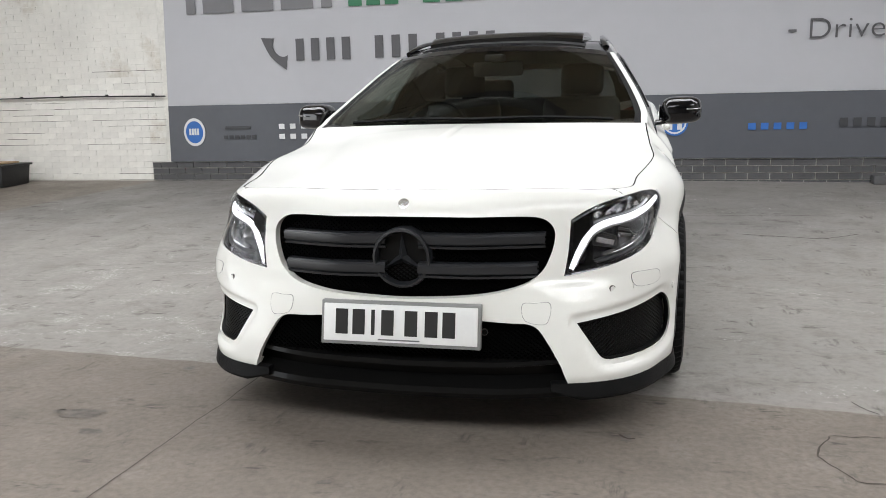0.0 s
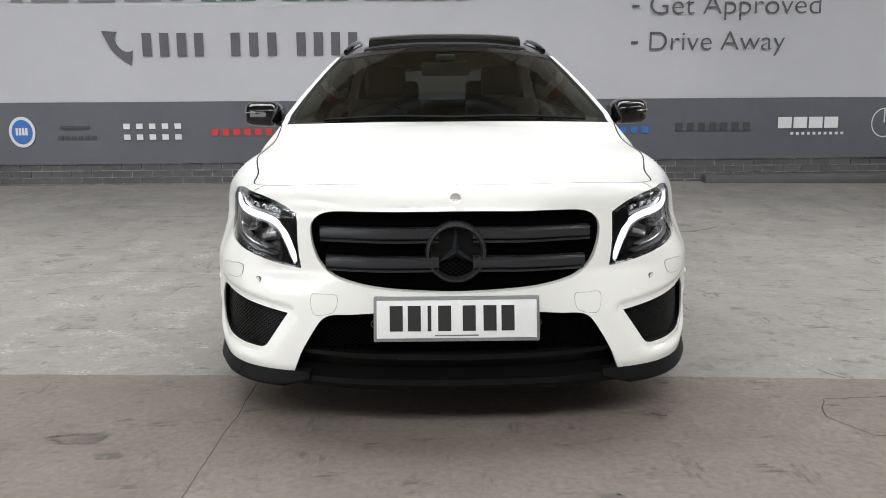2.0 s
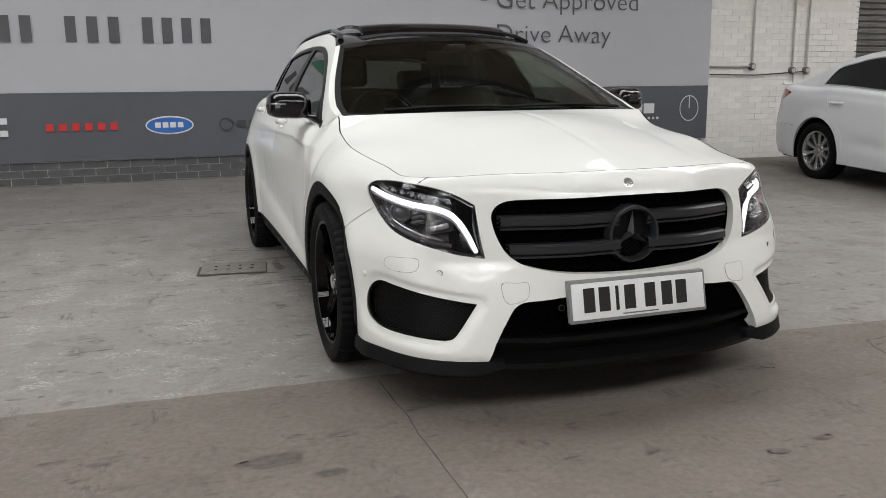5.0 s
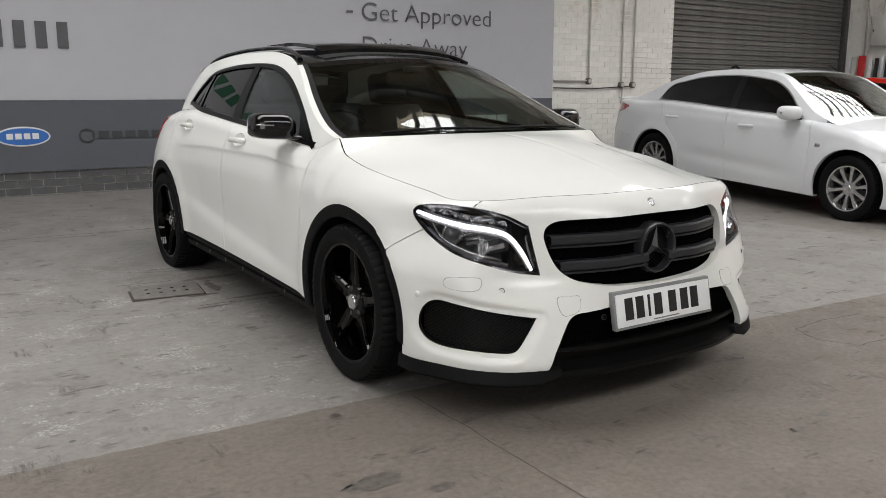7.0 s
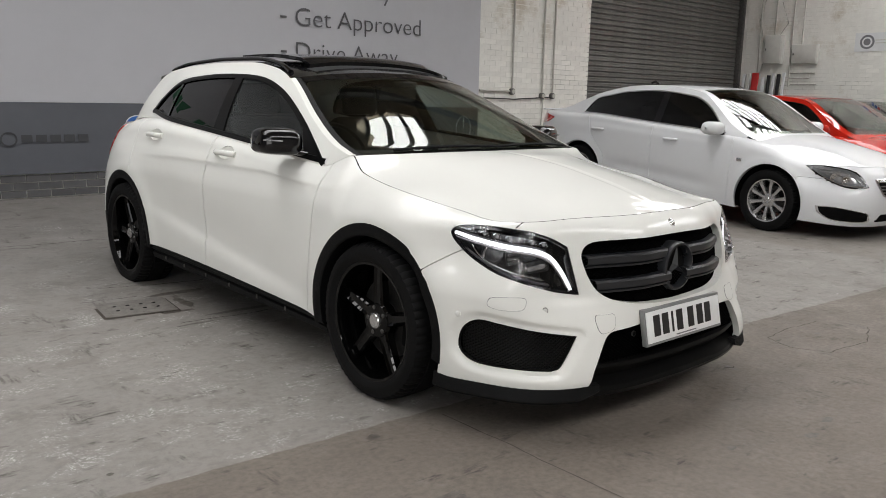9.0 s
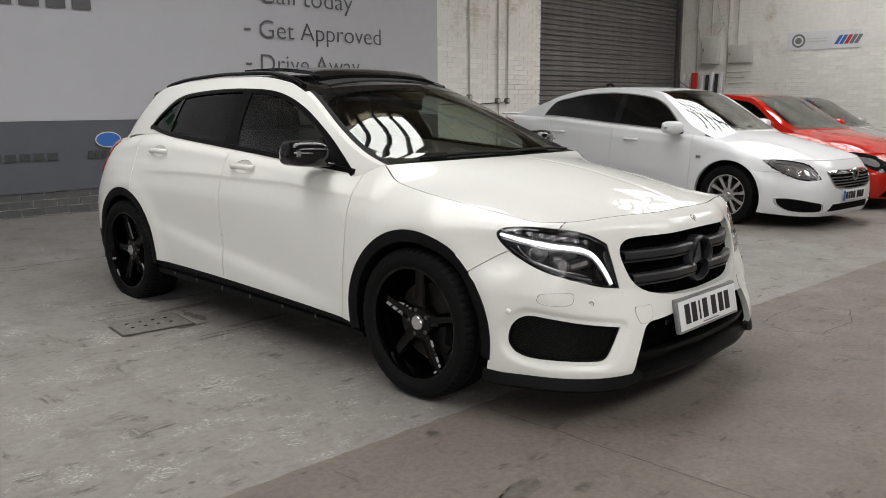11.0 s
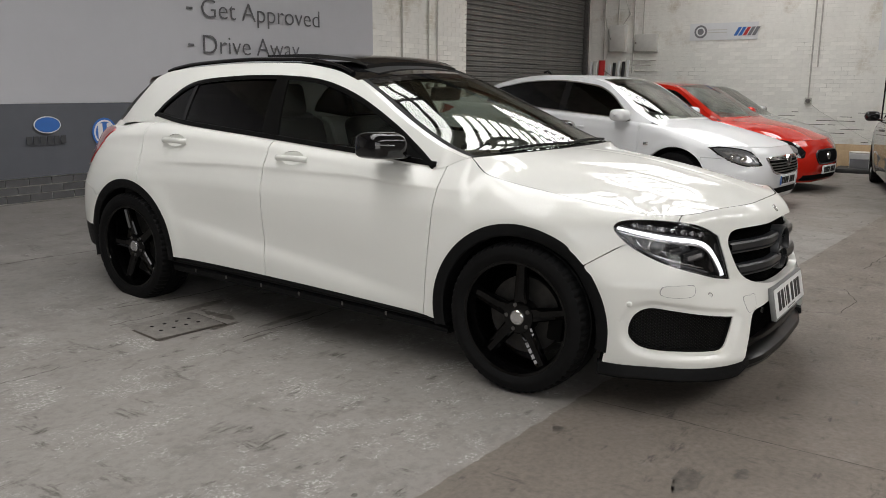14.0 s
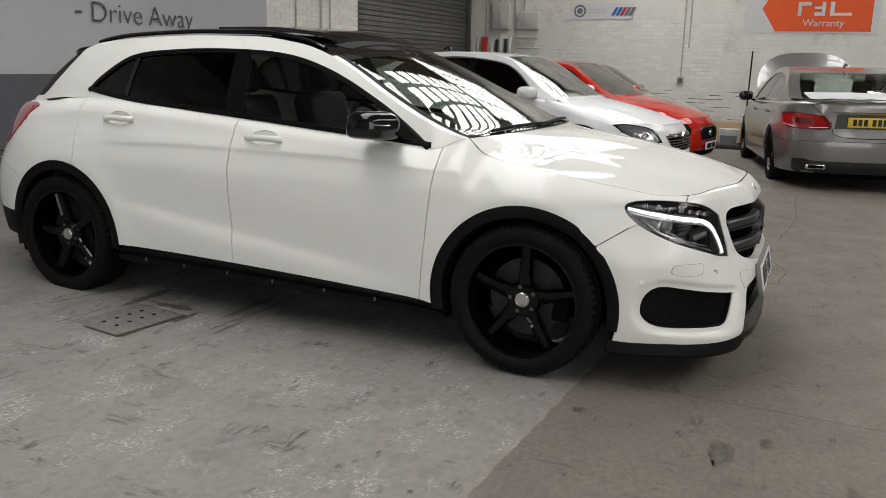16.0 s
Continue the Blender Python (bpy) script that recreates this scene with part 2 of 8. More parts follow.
def floor_mat():
    """Concrete slab: bare in front, worn grey floor paint behind the edge, with scuffs, oil and flaked paint."""
    m = bpy.data.materials.new("garage_floor")
    m.use_nodes = True
    nt = m.node_tree
    b = nt.nodes["Principled BSDF"]
    L = nt.links.new
    geo = nt.nodes.new("ShaderNodeNewGeometry")
    sep = nt.nodes.new("ShaderNodeSeparateXYZ")
    L(geo.outputs["Position"], sep.inputs[0])

    def noise(scale, detail=6, rough=0.6, stretch=None):
        n = nt.nodes.new("ShaderNodeTexNoise")
        n.inputs["Scale"].default_value, n.inputs["Detail"].default_value, n.inputs["Roughness"].default_value = scale, detail, rough
        if stretch:
            mp = nt.nodes.new("ShaderNodeMapping")
            mp.inputs["Scale"].default_value = stretch
            L(geo.outputs["Position"], mp.inputs[0])
            L(mp.outputs[0], n.inputs["Vector"])
        else:
            L(geo.outputs["Position"], n.inputs["Vector"])
        return n.outputs["Fac"]

    def ramp(v, a, c, lo=0.0, hi=1.0):
        r = nt.nodes.new("ShaderNodeMapRange")
        r.inputs["From Min"].default_value, r.inputs["From Max"].default_value = a, c
        r.inputs["To Min"].default_value, r.inputs["To Max"].default_value = lo, hi
        L(v, r.inputs["Value"])
        return r.outputs[0]

    def math(op, a, c):
        n = nt.nodes.new("ShaderNodeMath")
        n.operation = op
        for k, v in enumerate((a, c)):
            if isinstance(v, (int, float)):
                n.inputs[k].default_value = v
            else:
                L(v, n.inputs[k])
        return n.outputs[0]

    def blend(f, a, c):
        n = nt.nodes.new("ShaderNodeMix")
        n.data_type = "RGBA"
        L(f, n.inputs["Factor"])
        for key, v in (("A", a), ("B", c)):
            if isinstance(v, tuple):
                n.inputs[key].default_value = (*v, 1)
            else:
                L(v, n.inputs[key])
        return n.outputs["Result"]

    # the painted part ends at a line that runs across the bay
    edge = math("SUBTRACT", sep.outputs["Y"], math("MULTIPLY", sep.outputs["X"], -0.055))
    wob = ramp(noise(9, 3), 0.3, 0.7, -0.008, 0.008)
    painted = ramp(math("ADD", edge, wob), -0.309, -0.301)
    left_bare = ramp(math("ADD", sep.outputs["X"], math("MULTIPLY", math("SUBTRACT", 5.9, sep.outputs["Y"]), 0.24)), -5.15, -5.12)
    painted = math("MULTIPLY", painted, left_bare)
    far_x = ramp(sep.outputs["X"], 4.55, 4.65, 1.0, 0.55)
    painted = math("MULTIPLY", painted, far_x)
    concrete = blend(ramp(noise(1.1), 0.3, 0.7), (0.172, 0.150, 0.129), (0.214, 0.187, 0.161))
    concrete = blend(ramp(noise(40, 4), 0.35, 0.75), concrete, (0.132, 0.115, 0.100))
    paint = blend(ramp(noise(0.7), 0.3, 0.7), (0.236, 0.221, 0.206), (0.278, 0.261, 0.244))
    paint = blend(ramp(noise(25, 5), 0.45, 0.8, 0, 0.6), paint, (0.150, 0.145, 0.141))
    # painted shade: darkens the paint towards the back wall, its edge broken by noise
    back_shade_y = math("ADD", sep.outputs["Y"], ramp(noise(0.9, 6, 0.65), 0.25, 0.75, -1.3, 1.3))
    paint = blend(ramp(back_shade_y, 2.2, 4.6, 0.0, 0.55), paint, (0.118, 0.113, 0.110))
    col = blend(painted, concrete, paint)
    # tyre dirt and oil, dragged across the bay
    oil = math("MULTIPLY", ramp(noise(1.6, 7, 0.65, (1.0, 2.2, 1)), 0.60, 0.70), ramp(noise(7, 4, 0.6), 0.42, 0.62))
    col = blend(math("MULTIPLY", oil, 0.75), col, (0.062, 0.055, 0.049))
    spots = math("MULTIPLY", math("MULTIPLY", ramp(noise(4.6, 4, 0.6, (1.0, 1.9, 1)), 0.60, 0.68), ramp(noise(16, 6, 0.75, (0.7, 3.2, 1)), 0.44, 0.58)), 0.95)
    col = blend(spots, col, (0.070, 0.062, 0.055))
    streak = math("MULTIPLY", ramp(noise(3.4, 5, 0.6, (1.6, 0.9, 1)), 0.60, 0.66), ramp(noise(9, 6, 0.7, (6.0, 1.1, 1)), 0.46, 0.60))
    col = blend(math("MULTIPLY", streak, 0.8), col, (0.080, 0.072, 0.064))
    grime = ramp(noise(2.6, 10, 0.8), 0.5, 0.70, 0, 0.5)
    col = blend(grime, col, (0.105, 0.094, 0.083))
    pale = ramp(noise(4.3, 10, 0.8), 0.56, 0.74, 0, 0.4)
    col = blend(pale, col, (0.29, 0.275, 0.255))
    grit = ramp(noise(260, 3, 0.7), 0.58, 0.72, 0, 0.45)
    col = blend(grit, col, (0.085, 0.077, 0.068))
    # flaked and chalky marks on the paint
    chalk = math("MULTIPLY", ramp(noise(55, 6, 0.8), 0.56, 0.64), ramp(noise(1.9, 4, 0.6, (1, 1.6, 1)), 0.57, 0.68))
    # more of it where wheels have turned beside the car
    off_x, off_y = math("ADD", sep.outputs["X"], 1.65), math("SUBTRACT", sep.outputs["Y"], 0.5)
    dist = math("SQRT", math("ADD", math("MULTIPLY", off_x, off_x), math("MULTIPLY", off_y, off_y)), 0.0)
    near = math("MULTIPLY", ramp(noise(60, 8, 0.85), 0.51, 0.58), ramp(noise(3.1, 6, 0.75, (1, 1.4, 1)), 0.51, 0.62))
    near = math("MULTIPLY", near, ramp(dist, 1.5, 3.0, 1.0, 0.0))
    chalk = math("MAXIMUM", chalk, near)
    col = blend(math("MULTIPLY", math("MULTIPLY", chalk, painted), 0.9), col, (0.62, 0.61, 0.59))
    L(col, b.inputs["Base Color"])
    L(ramp(noise(3, 5), 0.3, 0.7, 0.46, 0.66), b.inputs["Roughness"])
    b.inputs["Specular IOR Level"].default_value = 0.16
    bp = nt.nodes.new("ShaderNodeBump")
    bp.inputs["Strength"].default_value, bp.inputs["Distance"].default_value = 0.35, 0.006
    L(noise(38, 8, 0.7), bp.inputs["Height"])
    L(bp.outputs[0], b.inputs["Normal"])
    return m


FLOOR = floor_mat()

# ---- building helpers ----
def finish(bm, name, material, sharp=35):
    me = bpy.data.meshes.new(name)
    bm.normal_update()
    bm.to_mesh(me)
    bm.free()
    me.materials.append(material)
    me.shade_smooth()
    me.set_sharp_from_angle(angle=radians(sharp))
    return me


def part(name, bm, material, parent, label="", sharp=35):
    """One bmesh as one mesh object under a thing or a part."""
    ob = new(name, finish(bm, name, material, sharp))
    if parent is not None:
        ob.parent = parent
    if label:
        tagged(ob, label)
    return ob


def empty(name, label, category, group="", m=None):
    e = new(name)
    e.empty_display_size = 0.1
    tagged(e, label, category, group)
    if m is not None:
        e.matrix_world = m
    return e


def box(x0, x1, y0, y1, z0, z1, bevel=0.0, seg=2, bm=None):
    own = bmesh.new()
    v = [own.verts.new((x, y, z)) for x in (x0, x1) for y in (y0, y1) for z in (z0, z1)]
    for f in ((0, 1, 3, 2), (4, 6, 7, 5), (0, 4, 5, 1), (2, 3, 7, 6), (0, 2, 6, 4), (1, 5, 7, 3)):
        own.faces.new([v[i] for i in f])
    bmesh.ops.recalc_face_normals(own, faces=own.faces)
    if bevel:
        bmesh.ops.bevel(own, geom=own.edges[:], offset=bevel, segments=seg, affect="EDGES", profile=0.5)
    if bm is None:
        return own
    join(bm, own)
    return bm


def join(bm, other, m=None):
    """Adds other to bm and frees it."""
    if m is not None:
        other.transform(m)
    tmp = bpy.data.meshes.new("tmp")
    other.to_mesh(tmp)
    other.free()
    bm.from_mesh(tmp)
    bpy.data.meshes.remove(tmp)
    return bm


def grid(rows, closed=False, bm=None):
    """Quads over rows of points; closed: each row runs round."""
    bm = bm or bmesh.new()
    vs = [[bm.verts.new(p) for p in r] for r in rows]
    for a, b in zip(vs, vs[1:]):
        n = len(a)
        for i in range(n if closed else n - 1):
            q = (a[i], a[(i + 1) % n], b[(i + 1) % n], b[i])
            if len(set(q)) == 4:
                bm.faces.new(q)
    return bm


def lathe(profile, n=64, axis="x", tweak=None):
    """A profile of (along, radius) turned round an axis."""
    rows = []
    for i in range(n):
        a = 2 * math.pi * i / n
        r = []
        for j, (s, q) in enumerate(profile):
            if tweak:
                s, q = tweak(i, j, s, q)
            c, d = q * math.cos(a), q * math.sin(a)
            r.append((s, c, d) if axis == "x" else (c, s, d) if axis == "y" else (c, d, s))
        rows.append(r)
    rows.append(rows[0])
    bm = grid(rows)
    bmesh.ops.remove_doubles(bm, verts=bm.verts, dist=1e-6)
    bmesh.ops.recalc_face_normals(bm, faces=bm.faces)
    return bm


def tube(points, radius, n=8, bm=None, flat=1.0):
    """A round bar along points."""
    pts = [Vector(p) for p in points]
    rows = []
    up = Vector((0, 0, 1))
    for i, p in enumerate(pts):
        d = (pts[min(i + 1, len(pts) - 1)] - pts[max(i - 1, 0)]).normalized()
        side = d.cross(up)
        if side.length < 1e-3:
            side = Vector((1, 0, 0))
        side.normalize()
        top = side.cross(d).normalized()
        rows.append([p + radius * (math.cos(2 * math.pi * k / n) * side + flat * math.sin(2 * math.pi * k / n) * top) for k in range(n)])
    own = grid(rows, closed=True)
    for r in (0, -1):
        own.verts.ensure_lookup_table()
        vs = own.verts[:n] if r == 0 else own.verts[-n:]
        own.faces.new(vs)
    bmesh.ops.recalc_face_normals(own, faces=own.faces)
    return own if bm is None else join(bm, own)


def smooth_curve(knots):
    """A function through (at, value) knots, rounded and without overshoot."""
    xs, ys = np.array([k[0] for k in knots], float), np.array([k[1] for k in knots], float)
    h, dl = np.diff(xs), np.diff(ys) / np.diff(xs)
    m = np.zeros(len(xs))
    m[0], m[-1] = dl[0], dl[-1]
    for i in range(1, len(xs) - 1):
        m[i] = 0 if dl[i - 1] * dl[i] <= 0 else 2 * dl[i - 1] * dl[i] / (dl[i - 1] + dl[i])

    def f(v):
        v = min(max(v, xs[0]), xs[-1])
        i = min(max(int(np.searchsorted(xs, v)) - 1, 0), len(xs) - 2)
        t = (v - xs[i]) / h[i]
        return float(ys[i] * (1 + 2 * t) * (1 - t) ** 2 + h[i] * m[i] * t * (1 - t) ** 2 + ys[i + 1] * t * t * (3 - 2 * t) + h[i] * m[i + 1] * t * t * (t - 1))
    return f


def loop_curve(pts, per=10, corners=()):
    """A closed smooth line through points; the corners named stay sharp."""
    P = [Vector(p) for p in pts]
    n, out = len(P), []
    for i in range(n):
        a, b, c, d = P[i - 1], P[i], P[(i + 1) % n], P[(i + 2) % n]
        t1 = (c - b) * 0.5 if i in corners else (c - a) * 0.5
        t2 = (c - b) * 0.5 if (i + 1) % n in corners else (d - b) * 0.5
        k = (c - b).length
        for t, base in ((t1, 0), (t2, 1)):
            if t.length > k:
                t *= k / t.length
        for s in range(per):
            u = s / per
            out.append(b * (1 + 2 * u) * (1 - u) ** 2 + t1 * u * (1 - u) ** 2 + c * u * u * (3 - 2 * u) + t2 * u * u * (u - 1))
    return out


def words(text, size, material, m, parent=None, name="lettering", depth=0.0015, space=1.0, align="LEFT", slim=False):
    cu = bpy.data.curves.new(name, "FONT")
    cu.body, cu.size, cu.extrude, cu.space_character, cu.align_x = text, size, depth, space, align
    cu.offset = -0.012 * size if slim else 0.0
    tmp = bpy.data.objects.new("tmp", cu)
    scene.collection.objects.link(tmp)
    me = bpy.data.meshes.new_from_object(tmp.evaluated_get(bpy.context.evaluated_depsgraph_get()))
    bpy.data.objects.remove(tmp)
    me.name = name
    me.materials.clear()
    me.materials.append(material)
    ob = new(name, me)
    if parent is not None:
        ob.parent = parent
    ob.matrix_local = m
    return ob


def plate_shape(outline, d, thick, material, name, parent, label=""):
    """A flat shape from a closed outline of points, thick along d."""
    bm = bmesh.new()
    f = bm.faces.new([bm.verts.new(p) for p in outline])
    r = bmesh.ops.extrude_face_region(bm, geom=[f])
    bmesh.ops.translate(bm, verts=[v for v in r["geom"] if isinstance(v, bmesh.types.BMVert)], vec=Vector(d) * thick)
    bmesh.ops.triangulate(bm, faces=[g for g in bm.faces if len(g.verts) > 4])
    bmesh.ops.recalc_face_normals(bm, faces=bm.faces)
    return part(name, bm, material, parent, label)


def floor_z(y, x=0.0):
    """The slab rises gently towards the back wall and falls towards the far side of the hall."""
    up = 0.055 * max(0.0, y - 2.2) if y > 2.6 else 0.055 * max(0.0, y - 1.8) ** 2 / 1.6
    return up - 0.0105 * max(0.0, x - 1.0)



# ---- the garage hall ----
BACK, RIGHT, LEFT, FRONT = 5.9, 12.93, -11.0, -11.0

rows = []
for x in np.linspace(LEFT, RIGHT, 60):
    rows.append([(x, y, floor_z(y, x)) for y in (FRONT, -6, -3, -1, 0.5, 1.8, 2.0, 2.2, 2.4, 2.6, 3.2, 4, 5, 6.6)])
bm = grid(rows)
bmesh.ops.recalc_face_normals(bm, faces=bm.faces)
if bm.faces[:][0].normal.z < 0:
    bmesh.ops.reverse_faces(bm, faces=bm.faces)
floor = tagged(part("floor", bm, FLOOR, None), "worn concrete slab, grey paint behind a straight edge, stained", "floor", kind="structure")


def wall(name, x0, x1, y0, y1, z0, z1, material, label):
    return tagged(part(name, box(x0, x1, y0, y1, z0, z1), material, None), label, "wall", kind="structure")


wall_back = wall("wall_back", LEFT, 7.90, BACK, BACK + 0.3, -0.3, ROOF_Z, JOINT, "white-painted brick wall with a grey painted base")
wall_lintel = wall("wall_lintel", 7.88, RIGHT, BACK, BACK + 0.3, 3.75, ROOF_Z, WALL_PLAIN, "white-painted wall over the shutter")
wall_right = wall("wall_right", RIGHT, RIGHT + 0.3, FRONT, BACK + 0.6, -0.3, ROOF_Z, JOINT, "white-painted brick wall with signs, boxes and conduits")
# unseen walls that close the hall, with a gap for the added fill light
for y0, y1, z0, nm in ((FRONT, FILL_Y0, -0.3, "wall_left_end"), (FILL_Y1, BACK + 0.3, -0.3, "wall_left"), (FILL_Y0, FILL_Y1, FILL_H, "wall_left_lintel")):
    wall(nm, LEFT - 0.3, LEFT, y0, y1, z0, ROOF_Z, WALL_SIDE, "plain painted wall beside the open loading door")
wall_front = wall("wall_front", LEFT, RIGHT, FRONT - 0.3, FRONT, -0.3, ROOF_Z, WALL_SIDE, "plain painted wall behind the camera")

# ceiling: ribbed sheets between the glazed bands, with glazing bars under the openings
bm = bmesh.new()
edges = {FRONT, BACK + 0.6}
for cx, cy, w, l, power in ROOFLIGHTS:
    edges |= {cy - l / 2, cy + l / 2}
edges = sorted(edges)
for y0, y1 in zip(edges, edges[1:]):
    x, spans = LEFT, []
    for cx, cy, w, l, power in sorted(ROOFLIGHTS):
        if cy - l / 2 < (y0 + y1) / 2 < cy + l / 2:
            spans.append((x, cx - w / 2))
            x = cx + w / 2
    spans.append((x, RIGHT))
    for x0, x1 in spans:
        if x1 - x0 < 0.02:
            continue
        box(x0, x1, y0, y1, ROOF_Z, ROOF_Z + 0.12, bm=bm)
        for k in range(79):
            x = LEFT + 0.30 * k + 0.18
            if x0 < x - 0.03 and x + 0.03 < x1 and y1 - y0 > 0.2:
                box(x - 0.03, x + 0.03, y0 + 0.01, min(y1, BACK) - 0.01, ROOF_Z - 0.06, ROOF_Z - 0.002, bm=bm)
ceiling = tagged(part("ceiling", bm, ROOFING, None), "dark ribbed roof sheets between long glazed bands", "ceiling", kind="structure")
bm = bmesh.new()
for cx, cy, w, l, power in ROOFLIGHTS:
    n = int(w / 0.5)
    for k in range(n + 1):
        x = cx - w / 2 + w * k / n
        box(x - 0.045, x + 0.045, cy - l / 2, cy + l / 2, ROOF_Z - 0.02, ROOF_Z + 0.05, bm=bm)
    for k in (-1, 0, 1):
        box(cx - w / 2, cx + w / 2, cy + k * l / 4 - 0.03, cy + k * l / 4 + 0.03, ROOF_Z - 0.03, ROOF_Z + 0.06, bm=bm)
for y in (-9.6, -4.7, 0.2, 3.45):
    box(LEFT, RIGHT, y - 0.08, y + 0.08, ROOF_Z - 0.36, ROOF_Z - 0.062, bm=bm)
tagged(part("trim_roof_bars", bm, PURLIN, None), "dark steel roof beams and glazing bars", "roof bars", kind="structure")

# ---- printed banner on the back wall ----
BX0, BX1, BZ0, BZM, BZ1 = -4.90, 5.45, 0.44, 1.125, 4.3


def banner_y(x, z):
    """A sheet that hangs with shallow folds."""
    return BACK - 0.028 + 0.003 * math.sin(x * 1.9 + z) + 0.0022 * math.sin(x * 5.1 - 2.2 * z) + 0.006 * noise.noise((x * 0.8, z * 0.5, 3.0))


def sheet(z0, z1, nz, off=0.0):
    rows = []
    for x in np.linspace(BX0, BX1, 150):
        rows.append([(x + (0.03 * (z - 1) if x < -4.8 else 0), banner_y(x, z) - off, z) for z in np.linspace(z0, z1, nz)])
    bm = grid(rows)
    r = bmesh.ops.extrude_face_region(bm, geom=bm.faces[:])
    bmesh.ops.translate(bm, verts=[v for v in r["geom"] if isinstance(v, bmesh.types.BMVert)], vec=(0, 0.0015, 0))
    bmesh.ops.recalc_face_normals(bm, faces=bm.faces)
    return bm


banner = empty("wall_banner", "large pale grey vinyl banner with lettering and dark emblem band", "banner", m=pose(0, BACK, 0))
inv = banner.matrix_world.inverted()


def on_banner(ob):
    ob.parent = banner
    ob.matrix_parent_inverse = inv
    return ob


on_banner(part("sheet", sheet(BZM, BZ1, 40), BANNER, None, "pale grey vinyl"))
on_banner(part("band", sheet(BZ0, BZM - 0.002, 10, 0.001), BAND, None, "slate grey vinyl"))
TY = BACK - 0.0420


def fit_words(text, x0, x1, z, cap, material, y=TY, name="lettering"):
    """Lettering that fills the width x0 to x1 on the line z, facing the hall."""
    ob = words(text, 1.0, material, Matrix(), None, name, slim=True)
    c = [v.co for v in ob.data.vertices]
    lo, hi = min(v.x for v in c), max(v.x for v in c)
    sx, sz = (x1 - x0) / (hi - lo), cap / 0.73
    for v in ob.data.vertices:
        v.co = Vector(((v.co.x - lo) * sx, v.co.y * sz, v.co.z))
    ob.matrix_world = pose(x0, y, z, 90, 0, 0)
    return ob


def bar(x0, x1, z0, z1, material, name="printed_bar", y=TY, r=0.012, lean=0.0):
    bm = box(x0, x1, y, y + 0.003, z0, z1)
    for v in bm.verts:
        v.co.x += lean * (v.co.z - z0)
    return on_banner(part(name, bm, material, None))


def bars(x0, x1, z0, z1, n, material, gap=0.25, name="printed_bar", y=None):
    w = (x1 - x0) / n
    for k in range(n):
        bar(x0 + k * w, x0 + (k + 1 - gap) * w, z0, z1, material, name, TY if y is None else y)


def disc(cx, cz, rx, rz, material, name, y=TY, inner=0.0, thick=0.003):
    n = 40
    ring = [(math.cos(2 * math.pi * k / n), math.sin(2 * math.pi * k / n)) for k in range(n)]
    bm = bmesh.new()
    if inner:
        rows = [[(cx + c * rx, y + d, cz + s * rz) for d in (thick, 0)] + [(cx + c * rx * inner, y + d, cz + s * rz * inner) for d in (0, thick)] for c, s in ring]
        rows.append(rows[0])
        bm = grid(rows)
        bmesh.ops.remove_doubles(bm, verts=bm.verts, dist=1e-6)
    else:
        bm.faces.new([bm.verts.new((cx + c * rx, y, cz + s * rz)) for c, s in ring])
        r = bmesh.ops.extrude_face_region(bm, geom=bm.faces[:])
        bmesh.ops.translate(bm, verts=[v for v in r["geom"] if isinstance(v, bmesh.types.BMVert)], vec=(0, thick, 0))
    bmesh.ops.recalc_face_normals(bm, faces=bm.faces)
    return on_banner(part(name, bm, material, None))


def text_extent(text):
    ob = words(text, 1.0, TXT_GREY, Matrix(), None, "lettering")
    xs = [v.co.x for v in ob.data.vertices]
    bpy.data.objects.remove(ob)
    return min(xs), max(xs)


def print_line(text, x0, x1, z, cap):
    """A line of print, each word a piece of its own."""
    lo, hi = text_extent(text)
    k = (x1 - x0) / (hi - lo)
    done = []
    for w in text.split():
        done.append(w)
        end = text_extent(" ".join(done))[1]
        a, b = text_extent(w)
        c = x0 + (end - lo) * k
        if w == "-":
            bar(c - (b - a) * k, c, z + 0.075, z + 0.10, TXT_GREY, "dash")
        else:
            on_banner(fit_words(w, c - (b - a) * k, c, z, cap, TXT_GREY))


print_line("- Call today", 2.23, 3.86, 2.44, 0.22)
print_line("- Get Approved", 2.23, 4.34, 2.04, 0.22)
print_line("- Drive Away", 2.23, 3.96, 1.65, 0.22)
# a number, as plain bars, with a handset emblem
for x0, n in ((-3.17, 4), (-2.20, 3), (-1.48, 4)):
    for k in range(n):
        bar(x0 + 0.19 * k if n > 3 else x0 + 0.2 * k, x0 + (0.19 if n > 3 else 0.2) * k + 0.10, 1.615, 1.865, TXT_GREY, "number_bar")
rows = []
for k in range(25):
    a = radians(176 + 86 * k / 24)
    t = k / 24
    w = 0.040 + 0.046 * (abs(t - 0.5) * 2) ** 3
    cx, cz, r = -3.25, 1.865, 0.27
    rows.append([(cx + (r + s * w) * math.cos(a), TY + d, cz + (r + s * w) * math.sin(a)) for s, d in ((1, 0), (-1, 0), (-1, 0.003), (1, 0.003))])
bm = grid(rows, closed=True)
bmesh.ops.recalc_face_normals(bm, faces=bm.faces)
on_banner(part("handset_emblem", bm, TXT_GREY, None))
